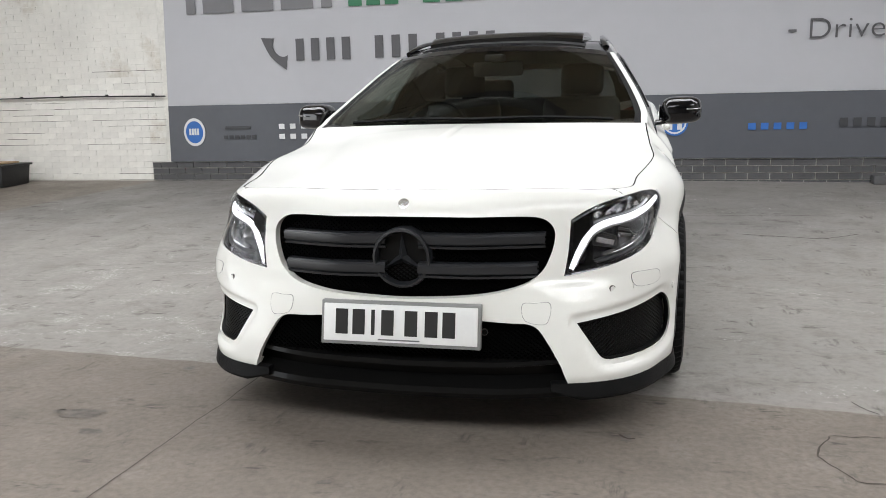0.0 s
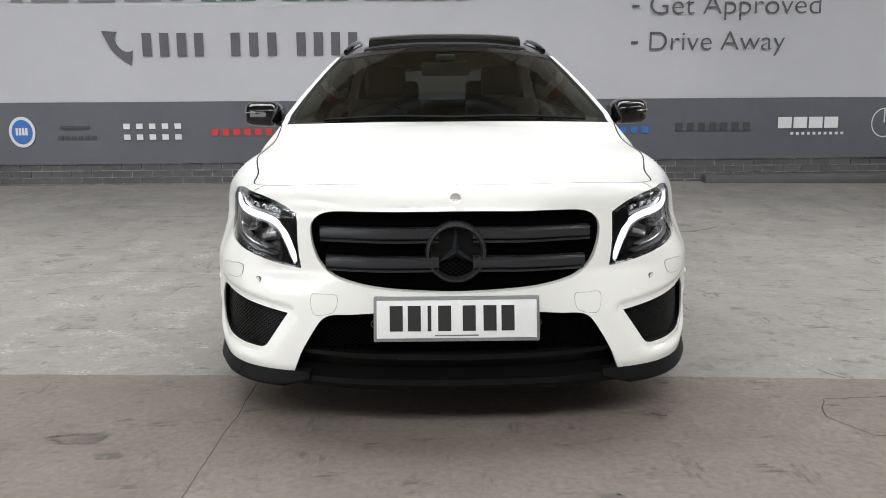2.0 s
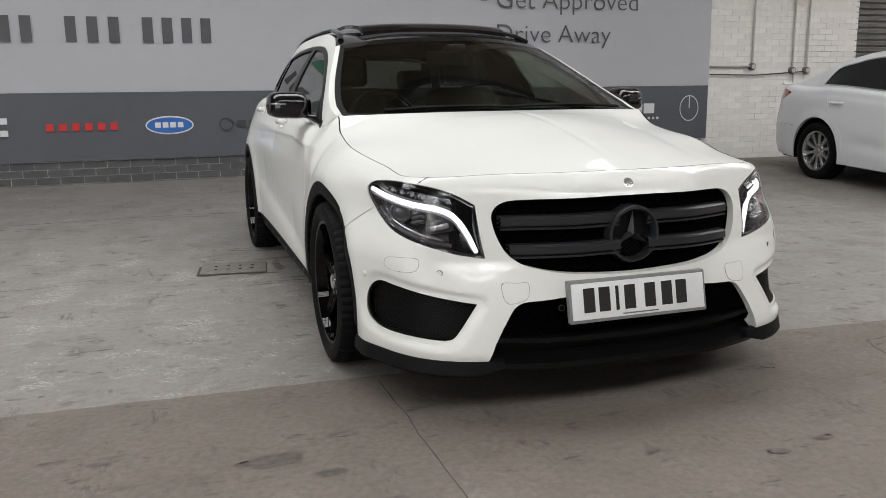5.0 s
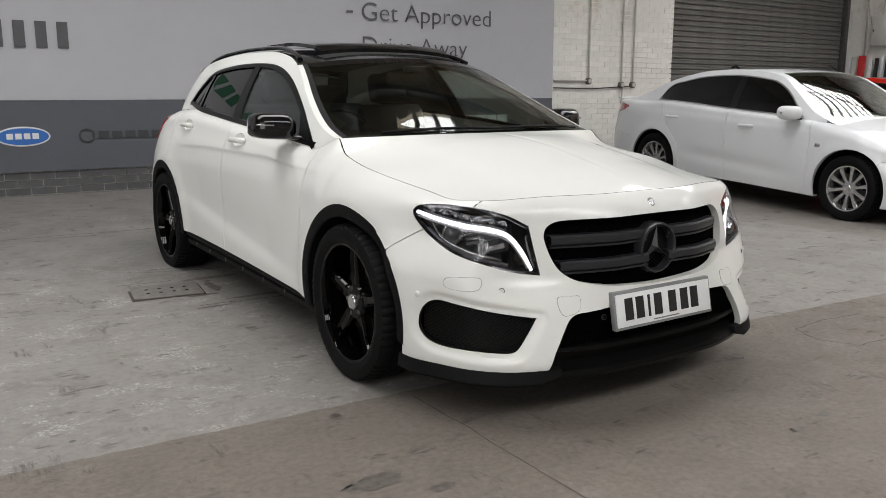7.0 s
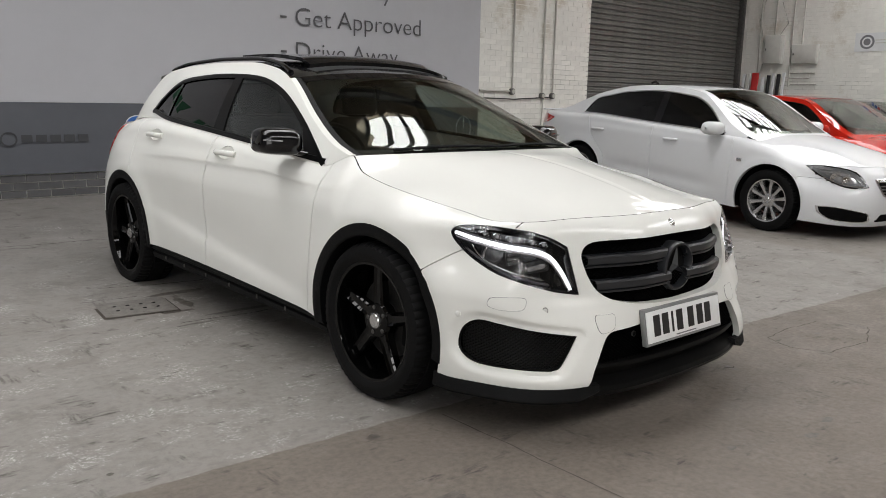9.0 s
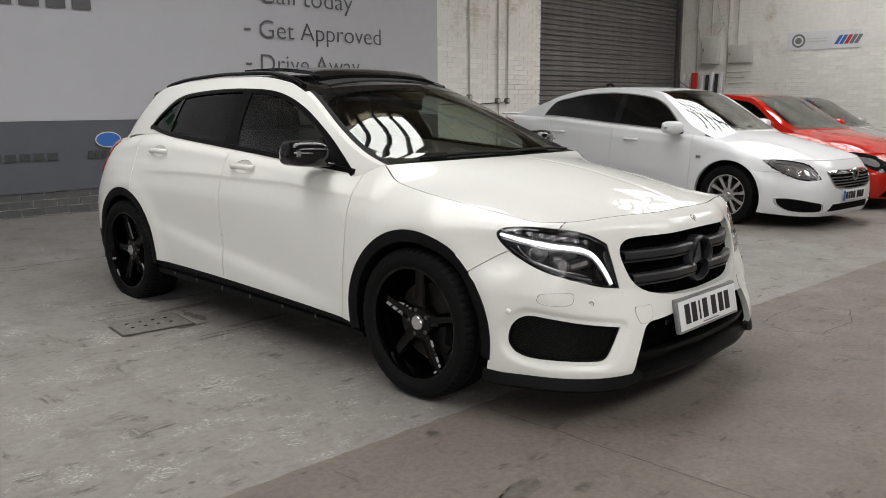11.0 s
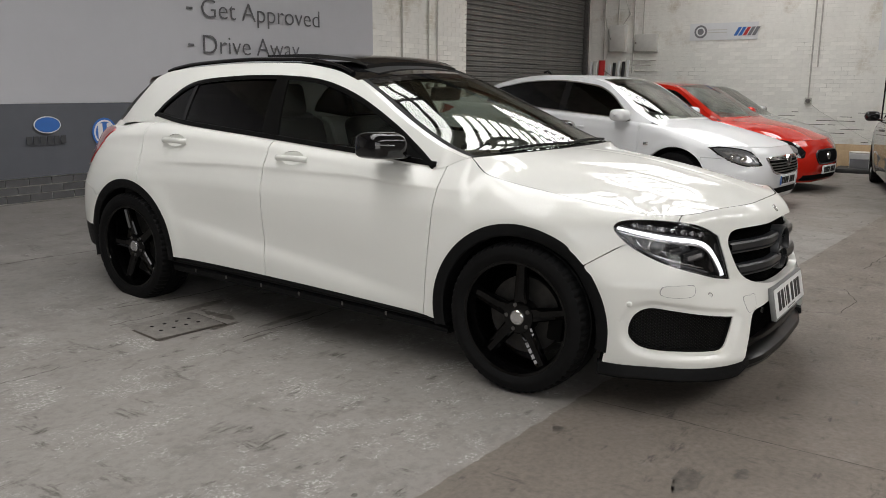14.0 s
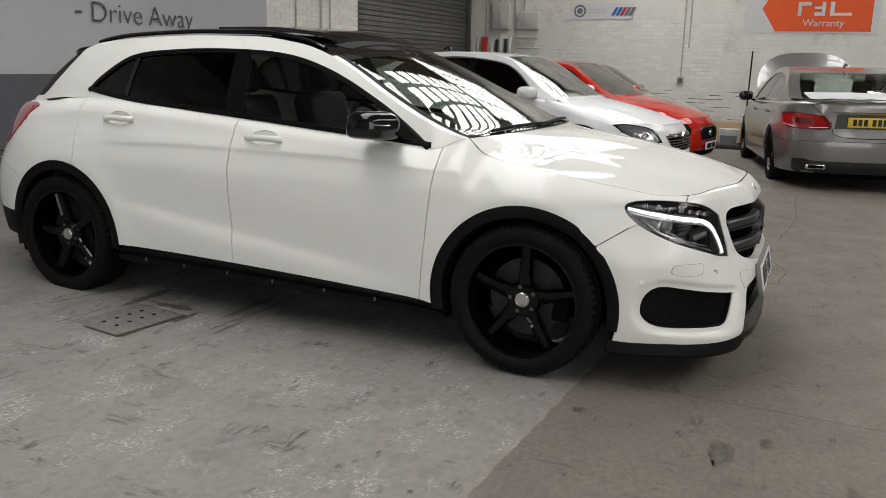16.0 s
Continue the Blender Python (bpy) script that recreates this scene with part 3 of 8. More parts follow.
# a web address, as plain bars
for x0, x1, top in ((-4.55, -4.43, 2.9), (-4.33, -3.93, 2.95), (-3.83, -3.43, 2.6), (-3.33, -2.93, 2.6), (-2.83, -2.70, 2.95)):
    bar(x0, x1, 2.20, top, TXT_MID, "address_bar")
bars(-2.50, -1.85, 2.20, 2.40, 3, TXT_GREEN, name="address_bar")
bars(-1.62, -0.84, 2.20, 2.50, 3, TXT_GREEN, name="address_bar")
bars(-0.72, 0.52, 2.20, 2.40, 5, TXT_GREY, name="address_bar")
# emblems on the band, as plain shapes in their colours
disc(-4.56, 0.80, 0.145, 0.17, TXT_WHITE, "round_emblem")
disc(-4.56, 0.80, 0.115, 0.135, TXT_BLUE, "round_emblem", TY - 0.002)
bars(-4.63, -4.49, 0.765, 0.845, 4, TXT_WHITE, y=TY - 0.004)
bars(-4.17, -3.72, 0.715, 0.755, 6, TXT_DARK)
bar(-4.15, -3.82, 0.83, 0.865, TXT_DARK, "streak_emblem", lean=0.4)
bars(-3.44, -2.73, 0.825, 0.885, 5, TXT_WHITE, gap=0.5)
bars(-3.44, -2.73, 0.705, 0.765, 5, TXT_WHITE, gap=0.5)
bars(-2.46, -1.74, 0.745, 0.82, 6, TXT_RED, gap=0.4)
disc(-1.285, 0.78, 0.24, 0.095, TXT_WHITE, "oval_emblem")
disc(-1.285, 0.78, 0.225, 0.08, TXT_BLUE, "oval_emblem", TY - 0.002)
bars(-1.43, -1.13, 0.755, 0.81, 4, TXT_WHITE, y=TY - 0.004)
disc(-0.71, 0.775, 0.075, 0.07, TXT_DARK, "ring_emblem", inner=0.8)
bars(-0.60, 0.05, 0.745, 0.815, 5, TXT_DARK)
disc(0.535, 0.925, 0.135, 0.08, TXT_WHITE, "oval_emblem")
disc(0.535, 0.925, 0.125, 0.07, TXT_BLUE, "oval_emblem", TY - 0.002)
bars(0.32, 0.73, 0.745, 0.82, 6, TXT_DARK)
disc(1.135, 0.83, 0.14, 0.145, TXT_BLUE, "round_emblem")
disc(1.135, 0.83, 0.12, 0.125, TXT_WHITE, "ring_emblem", TY - 0.002, inner=0.86)
bar(1.06, 1.11, 0.75, 0.92, TXT_WHITE, y=TY - 0.003)
bar(1.16, 1.21, 0.75, 0.92, TXT_WHITE, y=TY - 0.003)
bars(1.88, 2.51, 0.74, 0.81, 5, TXT_BLUE, gap=0.4)
bars(2.77, 3.67, 0.76, 0.85, 7, TXT_DARK, gap=0.4)
bars(3.94, 4.65, 0.78, 0.905, 4, TXT_WHITE, gap=0.12)
bars(4.09, 4.73, 0.705, 0.735, 10, TXT_WHITE, gap=0.5)
disc(5.16, 0.835, 0.145, 0.165, TXT_WHITE, "ring_emblem", inner=0.93)
bar(5.155, 5.168, 0.835, 0.99, TXT_WHITE)

# ---- roller shutter ----
shutter = empty("roller_shutter", "closed dark steel roller shutter with dull worn slats", "shutter", m=pose(10.3, BACK + 0.16, 0.2))
inv_s = shutter.matrix_world.inverted()
prof = [(0, 0), (0.012, 0.006), (0.02, 0.022), (0.012, 0.045), (0.016, 0.06), (0.006, 0.078), (0, 0.085)]
bm = grid([[(x, -d, z) for d, z in prof] for x in (7.93, 9.5, 11.2, RIGHT - 0.03)])
r = bmesh.ops.extrude_face_region(bm, geom=bm.faces[:])
bmesh.ops.translate(bm, verts=[v for v in r["geom"] if isinstance(v, bmesh.types.BMVert)], vec=(0, 0.004, 0))
bmesh.ops.recalc_face_normals(bm, faces=bm.faces)
slat = finish(bm, "slat", SHUTTER)
for k in range(45):
    o = new("slat", slat)
    o.parent, o.matrix_parent_inverse = shutter, inv_s
    o.matrix_basis = pose(0, BACK + 0.17, 0.03 + 0.085 * k)
for x in (7.88, RIGHT - 0.09):
    g = part("guide_rail", box(x, x + 0.085, BACK + 0.06, BACK + 0.20, 0.0, 3.8, 0.004), STEEL_DARK, shutter)
    g.matrix_parent_inverse = inv_s
wall("wall_behind_shutter", 7.9, RIGHT + 0.3, BACK + 0.3, BACK + 0.5, -0.2, 3.9, WALL_PLAIN, "plain wall behind the shutter")

# ---- wall fittings ----
def conduit(name, pts, r, material, label, category="conduit"):
    return tagged(part(name, tube(pts, r), material, None), label, category)


yw = BACK - 0.03
for x in (6.14, 6.81, 7.05):
    conduit("wall_conduit", [(x, yw, 1.36), (x, yw, ROOF_Z)], 0.014, CONDUIT, "painted steel conduit fixed to the white brick wall")
conduit("wall_conduit", [(5.47, yw, 1.365), (6.17, yw, 1.365)], 0.013, CONDUIT, "painted steel conduit fixed to the white brick wall")
conduit("wall_cable", [(5.47, yw, 1.262), (6.2, yw, 1.25), (6.86, yw, 1.285), (7.1, yw, 1.30)], 0.008, CABLE, "thin dark cable along the white brick wall", "cable")
for x, z in ((6.14, 1.36), (6.81, 1.31), (7.05, 1.31)):
    b = empty("junction_box", "small round painted junction box on the white brick wall", "junction box", "junction boxes", pose(x, BACK, z))
    part("box_body", lathe([(-0.06, 0.0), (-0.06, 0.04), (-0.052, 0.047), (0, 0.047), (0, 0)], 24, "y"), STEEL_DARK, b)
    part("cover", lathe([(-0.067, 0.0), (-0.067, 0.03), (-0.061, 0.032), (-0.061, 0)], 20, "y"), CONDUIT, b)
for x, z0 in ((6.84, 0.3),):
    conduit("wall_conduit", [(x, yw, 1.27), (x - 0.04, yw, 0.7), (x - 0.05, yw, z0)], 0.011, CONDUIT, "painted conduit running down the white brick wall")
conduit("wall_cable", [(-10.9, yw, 1.30), (-8.5, yw, 1.275), (-7.4, yw, 1.262), (-6.0, yw, 1.265), (-4.93, yw, 1.245)], 0.0085, CABLE, "black cable clipped along the white brick wall", "cable")
for x in (-7.0, -6.4, -5.75, -5.1):
    tagged(part("cable_clip", box(x - 0.012, x + 0.012, BACK - 0.042, BACK - 0.005, 1.252, 1.284, 0.004), CABLE, None), "small black clip holding the cable on the wall", "cable clip", "cable clips")
# right wall
xw = RIGHT - 0.03
for y, z0 in ((1.465, 1.13), (1.355, 1.7), (5.6, 0.3), (5.3, 2.5), (4.75, 2.3), (4.95, 1.6)):
    conduit("wall_conduit", [(xw, y, z0), (xw, y, ROOF_Z)], 0.014, CONDUIT, "painted steel conduit fixed to the white brick wall")
conduit("wall_cable", [(xw, 5.5, 3.4), (xw, 5.62, 2.9), (xw, 5.45, 2.2), (xw, 5.6, 1.7), (xw, 5.5, 1.2)], 0.010, CONDUIT, "loose pale cable hanging down the white brick wall", "cable")
conduit("wall_cable", [(xw, 5.2, 3.2), (xw, 5.05, 2.8), (xw, 5.25, 2.5)], 0.010, CONDUIT, "loose pale cable hanging down the white brick wall", "cable")
conduit("wall_cable", [(xw, 1.455, 1.06), (xw, 1.25, 0.90), (xw, 0.9, 0.70), (xw, 0.5, 0.46), (xw, 0.1, 0.25)], 0.004, CONDUIT, "pale cable sagging along the white brick wall", "cable")
for k, (y0, y1, z) in enumerate(((4.95, 4.45, 1.86), (4.95, 4.55, 1.76), (4.9, 4.4, 1.65))):
    conduit("wall_conduit", [(xw, y0, z), (xw, y1, z)], 0.011, CONDUIT, "short painted conduit across the white brick wall")


def cabinet(y0, y1, z0, z1, depth, label):
    c = empty("electric_box", label, "electrical box", "electrical boxes", pose(RIGHT, (y0 + y1) / 2, z0))
    w, h = abs(y1 - y0) / 2, z1 - z0
    part("box_body", box(-depth, 0, -w, w, 0, h, 0.006), BOX_GREY, c)
    part("door", box(-depth - 0.012, -depth + 0.002, -w + 0.015, w - 0.015, 0.015, h - 0.015, 0.004), BOX_GREY, c)
    part("latch", box(-depth - 0.02, -depth - 0.01, w - 0.05, w - 0.03, h / 2 - 0.02, h / 2 + 0.02, 0.002), STEEL_DARK, c)


cabinet(5.45, 5.10, 2.04, 2.58, 0.12, "tall pale painted electrical box on the brick wall")
cabinet(4.91, 4.42, 2.03, 2.39, 0.08, "wide pale painted electrical box on the brick wall")
s = empty("wall_socket", "small grey round socket on the white brick wall", "socket", m=pose(RIGHT, 1.465, 1.085))
part("back_plate", box(-0.03, 0, -0.06, 0.06, -0.06, 0.06, 0.006), CONDUIT, s)
part("socket_body", lathe([(-0.09, 0), (-0.09, 0.035), (-0.03, 0.045), (-0.03, 0)], 24), STEEL_DARK, s)

# joints that have lost their mortar, low on the wall
rnd = random.Random(5)
for c in range(5, 13):
    y = 2.6
    while y > 0.1:
        l = rnd.uniform(0.10, 0.75)
        if rnd.random() < 0.50:
            tagged(part("open_joint", box(RIGHT - 0.0052, RIGHT - 0.0015, y - l, y, -0.02 + 0.075 * c - rnd.uniform(0.003, 0.007), -0.02 + 0.075 * c + 0.005), OPEN_JOINT, None), "dark open mortar joint in the white wall", "crack", kind="stuff")
        y -= l + rnd.uniform(0.05, 0.5)
for c in range(1, 20):
    x = -8.2 + rnd.uniform(0, 0.6)
    while x < -5.05:
        l = min(rnd.choice((0.12, 0.3, 0.6, 1.1, 1.7)), -4.96 - x)
        if rnd.random() < (0.75 if c in (11, 12, 13, 14, 1, 2) else 0.4) * (1.0 if c < 16 or x > -6.2 else 0.35):
            h = rnd.uniform(0.0015, 0.0035)
            tagged(part("open_joint", box(x, x + l, BACK - 0.0056, BACK - 0.0015, 0.14 + 0.075 * c - h, 0.14 + 0.075 * c + h * 0.6), OPEN_JOINT, None), "dark open mortar joint in the white wall", "crack", kind="stuff")
        x += l + rnd.uniform(0.15, 0.9)

# boards that lean in the corner
for k, (y, w, h, m) in enumerate(((5.86, 0.05, 0.42, TXT_WHITE), (5.77, 0.08, 0.44, BOX_GREY), (5.62, 0.13, 0.45, TXT_RED), (5.45, 0.07, 0.36, TXT_WHITE),
                                  (5.34, 0.06, 0.40, CABIN), (5.24, 0.05, 0.44, TXT_WHITE), (5.14, 0.06, 0.42, CABIN), (5.04, 0.05, 0.45, TXT_WHITE))):
    b = part("leaning_board", box(-0.02, 0.02, -w / 2, w / 2, 0, 1.33 + h, 0.004), m, None)
    b.matrix_world = pose(RIGHT - 0.22, y, 0.1, 0, 6, 0)
    tagged(b, {id(TXT_RED): "red painted board leaning on the wall", id(CABIN): "dark board leaning on the wall"}.get(id(m), "white painted board leaning on the wall"), "board", "boards in the corner")


def flat_on_right(y0, y1, z0, z1, d, material, name, parent, label=""):
    o = part(name, box(RIGHT - d - 0.006, RIGHT - d, y1, y0, z0, z1, 0.001, 1), material, parent, label)
    o.matrix_parent_inverse = parent.matrix_world.inverted()
    return o


sg = empty("wall_sign", "narrow white sign with a round emblem and three coloured stripes", "sign", m=pose(RIGHT, 3.05, 2.28))
flat_on_right(3.78, 2.47, 2.235, 2.56, 0.012, TXT_WHITE, "board", sg, "white board")
for r, m, d, nm in ((0.125, TXT_MID, 0.020, "round_emblem"), (0.088, TXT_WHITE, 0.024, "emblem_ring"), (0.060, TXT_MID, 0.028, "emblem_centre")):
    o = part(nm, lathe([(-0.003, 0), (-0.003, r), (0.003, r), (0.003, 0)], 32), m, sg)
    o.matrix_parent_inverse = sg.matrix_world.inverted()
    o.matrix_basis = pose(RIGHT - d, 3.565, 2.40)
for k, m in enumerate((TXT_BLUE, TXT_BLUE, TXT_RED, TXT_MID, TXT_MID)):
    y = 2.89 - 0.085 * k
    bm = box(-0.004, 0.0, -0.033, 0.033, 0, 0.16)
    for v in bm.verts:
        v.co.y -= v.co.z * 0.55
    o = part("stripe", bm, m, sg)
    o.matrix_parent_inverse = sg.matrix_world.inverted()
    o.matrix_basis = pose(RIGHT - 0.019, y, 2.31)
for z in (2.37, 2.42):
    flat_on_right(3.43, 3.05, z, z + 0.018, 0.019, BOX_GREY, "printed_bar", sg)

ws = empty("warranty_sign", "orange arrow-shaped vinyl sign on white sheet", "sign", m=pose(RIGHT, -0.8, 2.5))
WD, WZ = 0.06, -0.04
flat_on_right(0.32 + WD, -1.96 + WD, 2.03 + WZ, 3.05 + WZ, 0.010, TXT_WHITE, "sheet", ws, "white vinyl sheet")
o = plate_shape([(RIGHT - 0.018, y + WD, z + WZ) for y, z in ((0.02, 2.47), (-0.24, 2.06), (-1.84, 2.06), (-1.84, 2.93), (-0.24, 2.93))], (1, 0, 0), 0.006, ORANGE, "arrow", ws, "orange vinyl")
o.matrix_parent_inverse = ws.matrix_world.inverted()
for y0, y1, z0, z1 in ((-0.60, -0.66, 2.34, 2.58), (-0.662, -0.82, 2.52, 2.58), (-0.88, -0.998, 2.34, 2.40), (-1.00, -1.06, 2.34, 2.58), (-0.88, -0.998, 2.46, 2.50), (-1.14, -1.21, 2.34, 2.58), (-1.212, -1.50, 2.34, 2.39)):
    flat_on_right(y0 + WD, y1 + WD, z0 + WZ, z1 + WZ, 0.024, TXT_WHITE, "emblem_bar", ws)
wt = words("Warranty", 0.175, TXT_WHITE, Matrix(), None, "lettering", 0.002)
wt.parent, wt.matrix_parent_inverse = ws, ws.matrix_world.inverted()
wt.matrix_basis = pose(RIGHT - 0.026, -0.70 + WD, 2.155 + WZ, 90, 0, -90)

# black crate with a lid against the white wall
cr = empty("storage_crate", "black plastic crate with a pale board on top, on the floor", "crate", m=pose(-7.25, 5.45, floor_z(5.45)))
bm = box(-0.42, 0.42, -0.25, 0.25, 0, 0.27, 0.012)
for v in bm.verts:
    k = 0.92 + 0.08 * v.co.z / 0.27
    v.co.x *= k
    v.co.y *= k
part("crate_body", bm, CRATE, cr)
part("rim", box(-0.44, 0.44, -0.27, 0.27, 0.25, 0.275, 0.006), CRATE, cr)
part("lid_board", box(-0.27, 0.30, -0.22, 0.2, 0.277, 0.297, 0.004), CARD, cr, "pale scuffed board")
part("strap", tube([(-0.15, -0.1, 0.30), (-0.1, -0.02, 0.305), (0.02, 0.0, 0.306), (0.14, -0.04, 0.303), (0.2, -0.1, 0.302)], 0.007), CABLE, cr)
cb = empty("cardboard_box", "plain brown cardboard box standing behind the crate", "box", m=pose(-7.95, 5.45, floor_z(5.45)))
part("carton", box(-0.22, 0.22, -0.2, 0.2, 0, 0.55, 0.006), CARD, cb)
part("tape", box(-0.025, 0.025, -0.202, 0.202, 0.548, 0.553), BOX_GREY, cb)

# low ledge at the foot of the wall
tagged(part("floor_ledge", box(3.10, 5.42, BACK - 0.16, BACK - 0.012, 0.1, 0.262, 0.012), BRICK_DARK, None), "low grey-painted ledge at the foot of the banner wall", "ledge", kind="structure")

# ---- marks on the slab ----
STAIN = mat("oil_stain", (0.092, 0.080, 0.069), 0.5, vary=0.35, scale=30)
CRACK = mat("crack_dirt", (0.058, 0.048, 0.040), 0.9, vary=0.3, scale=40)
DRAIN = mat("dusty_drain_cover", (0.17, 0.158, 0.145), 0.7, vary=0.2, scale=20, bump=0.4, bscale=150, dirt=(0.07, 0.06, 0.05), dscale=14, damt=0.6)
plate = empty("drain_cover", "dusty concrete-grey drain cover with small holes in the floor", "drain cover", m=pose(-1.07, 2.03, floor_z(2.03), 0, 0, -8))
part("cover_plate", box(-0.20, 0.20, -0.17, 0.17, 0.001, 0.005, 0.0015), DRAIN, plate)
part("joint", box(-0.216, 0.208, -0.194, 0.177, 0.0006, 0.0022), CRACK, plate)
for i in range(4):
    for j in range(2):
        part("hole", lathe([(0.0052, 0), (0.0052, 0.011), (0.003, 0.012), (0.003, 0)], 12, "z"), VOID, plate).location = (-0.11 + 0.075 * i, -0.05 + 0.1 * j, 0.001)


def stain(x, y, rx, ry, seed):
    pts = []
    for k in range(72):
        a = 2 * math.pi * k / 72
        r = 1 + 0.55 * noise.noise((math.cos(a) * 1.3 + seed, math.sin(a) * 1.3, seed * 0.7)) + 0.25 * noise.noise((math.cos(a) * 4 + seed, math.sin(a) * 4, 1.0)) + 0.35 * noise.noise((math.cos(a) * 11 + seed, math.sin(a) * 11, 5.0))
        px, py = x + rx * r * math.cos(a), y + ry * r * math.sin(a)
        pts.append((px, py, floor_z(py, px) + 0.0015))
    bm = bmesh.new()
    bm.faces.new([bm.verts.new(p) for p in pts])
    bmesh.ops.triangulate(bm, faces=bm.faces[:])
    bmesh.ops.recalc_face_normals(bm, faces=bm.faces)
    tagged(part("oil_stain", bm, STAIN, None), "dark dry oil stain on the concrete", "stain", kind="stuff")


for k, (x, y, rx, ry) in enumerate(((-1.24, -0.89, 0.10, 0.040), (-1.10, -1.03, 0.035, 0.022), (0.21, -1.39, 0.03, 0.02), (0.42, -1.36, 0.03, 0.018), (-1.12, -0.34, 0.03, 0.022), (-1.98, -0.03, 0.012, 0.01),
                                    (-0.15, -1.25, 0.025, 0.014), (1.7, -0.75, 0.02, 0.015), (-1.75, -0.72, 0.03, 0.012), (-2.2, -0.6, 0.03, 0.012), (-1.35, -1.3, 0.03, 0.015), (0.72, -0.77, 0.018, 0.03), (-0.92, 1.80, 0.10, 0.02), (-1.22, 1.86, 0.07, 0.015), (-0.80, 1.99, 0.03, 0.12), (-0.72, 2.22, 0.16, 0.03), (-0.62, 1.62, 0.22, 0.025), (-0.95, 1.50, 0.10, 0.012))):
    stain(x, y, rx, ry, k * 3.7)


def crack(pts, width, seed, wander=1.0):
    """A thin wandering line of dirt."""
    rows, P = [], [Vector((*p, 0)) for p in pts]
    for a, b in zip(P, P[1:]):
        n = max(2, int((b - a).length / 0.02))
        side = Vector((-(b - a).y, (b - a).x, 0)).normalized()
        for k in range(n):
            p = a.lerp(b, k / n)
            p += side * wander * (0.022 * noise.noise((p.x * 5, p.y * 5, seed)) + 0.012 * noise.noise((p.x * 19, p.y * 19, seed)))
            w = width * (0.55 + 0.9 * abs(noise.noise((p.x * 14, p.y * 14, seed + 5))))
            rows.append([(q.x, q.y, floor_z(q.y, q.x) + 0.0018) for q in (p - side * w, p + side * w)])
    bm = grid(rows)
    bmesh.ops.recalc_face_normals(bm, faces=bm.faces)
    if bm.faces[:][0].normal.z < 0:
        bmesh.ops.reverse_faces(bm, faces=bm.faces)
    tagged(part("floor_crack", bm, CRACK, None), "thin dirty crack in the concrete slab", "crack", kind="stuff")


crack([(-0.76, -0.33), (-0.79, -1.4), (-0.82, -3.2), (-0.83, -6)], 0.0028, 1, 0.3)
crack([(1.37, -0.63), (1.30, -0.80), (1.38, -0.95), (1.75, -1.0), (2.1, -0.86)], 0.0035, 2)
crack([(1.37, -0.63), (1.62, -0.60), (2.0, -0.64)], 0.003, 3)
crack([(1.52, -0.28), (1.55, -0.36), (1.6, -0.40)], 0.004, 4)
crack([(-1.01, 1.56), (-0.78, 1.54), (-0.5, 1.52), (0.1, 1.5)], 0.005, 5)
crack([(-1.10, 2.55), (-0.7, 2.45), (0.2, 2.40)], 0.005, 11)
crack([(-1.30, 2.28), (-0.95, 2.26)], 0.0045, 12)
crack([(2.9, -0.9), (4.2, -1.0), (5.6, -0.95)], 0.005, 6)
crack([(-2.6, 3.9), (-1.4, 3.95), (0.2, 3.8), (2.2, 4.0)], 0.006, 7)
crack([(-3.2, 1.6), (-2.4, 1.9), (-1.8, 1.9)], 0.003, 8)
crack([(1.5, 3.2), (2.1, 3.1), (2.4, 3.3)], 0.008, 9)
crack([(0.70, -0.74), (0.73, -0.77), (0.77, -0.755)], 0.005, 10)

# ---- car bodies: surfaces from profile curves, openings trimmed into them ----
from mathutils.bvhtree import BVHTree


def super_pts(t, n):
    """A point of the quarter superellipse, t from the nose (0) to the flank (1): across, along."""
    e = 0.5 ** (1 / n)
    if t <= 0.5:
        x = e * 2 * t
        return x, (1 - x ** n) ** (1 / n)
    y = e * 2 * (1 - t)
    return (1 - y ** n) ** (1 / n), y


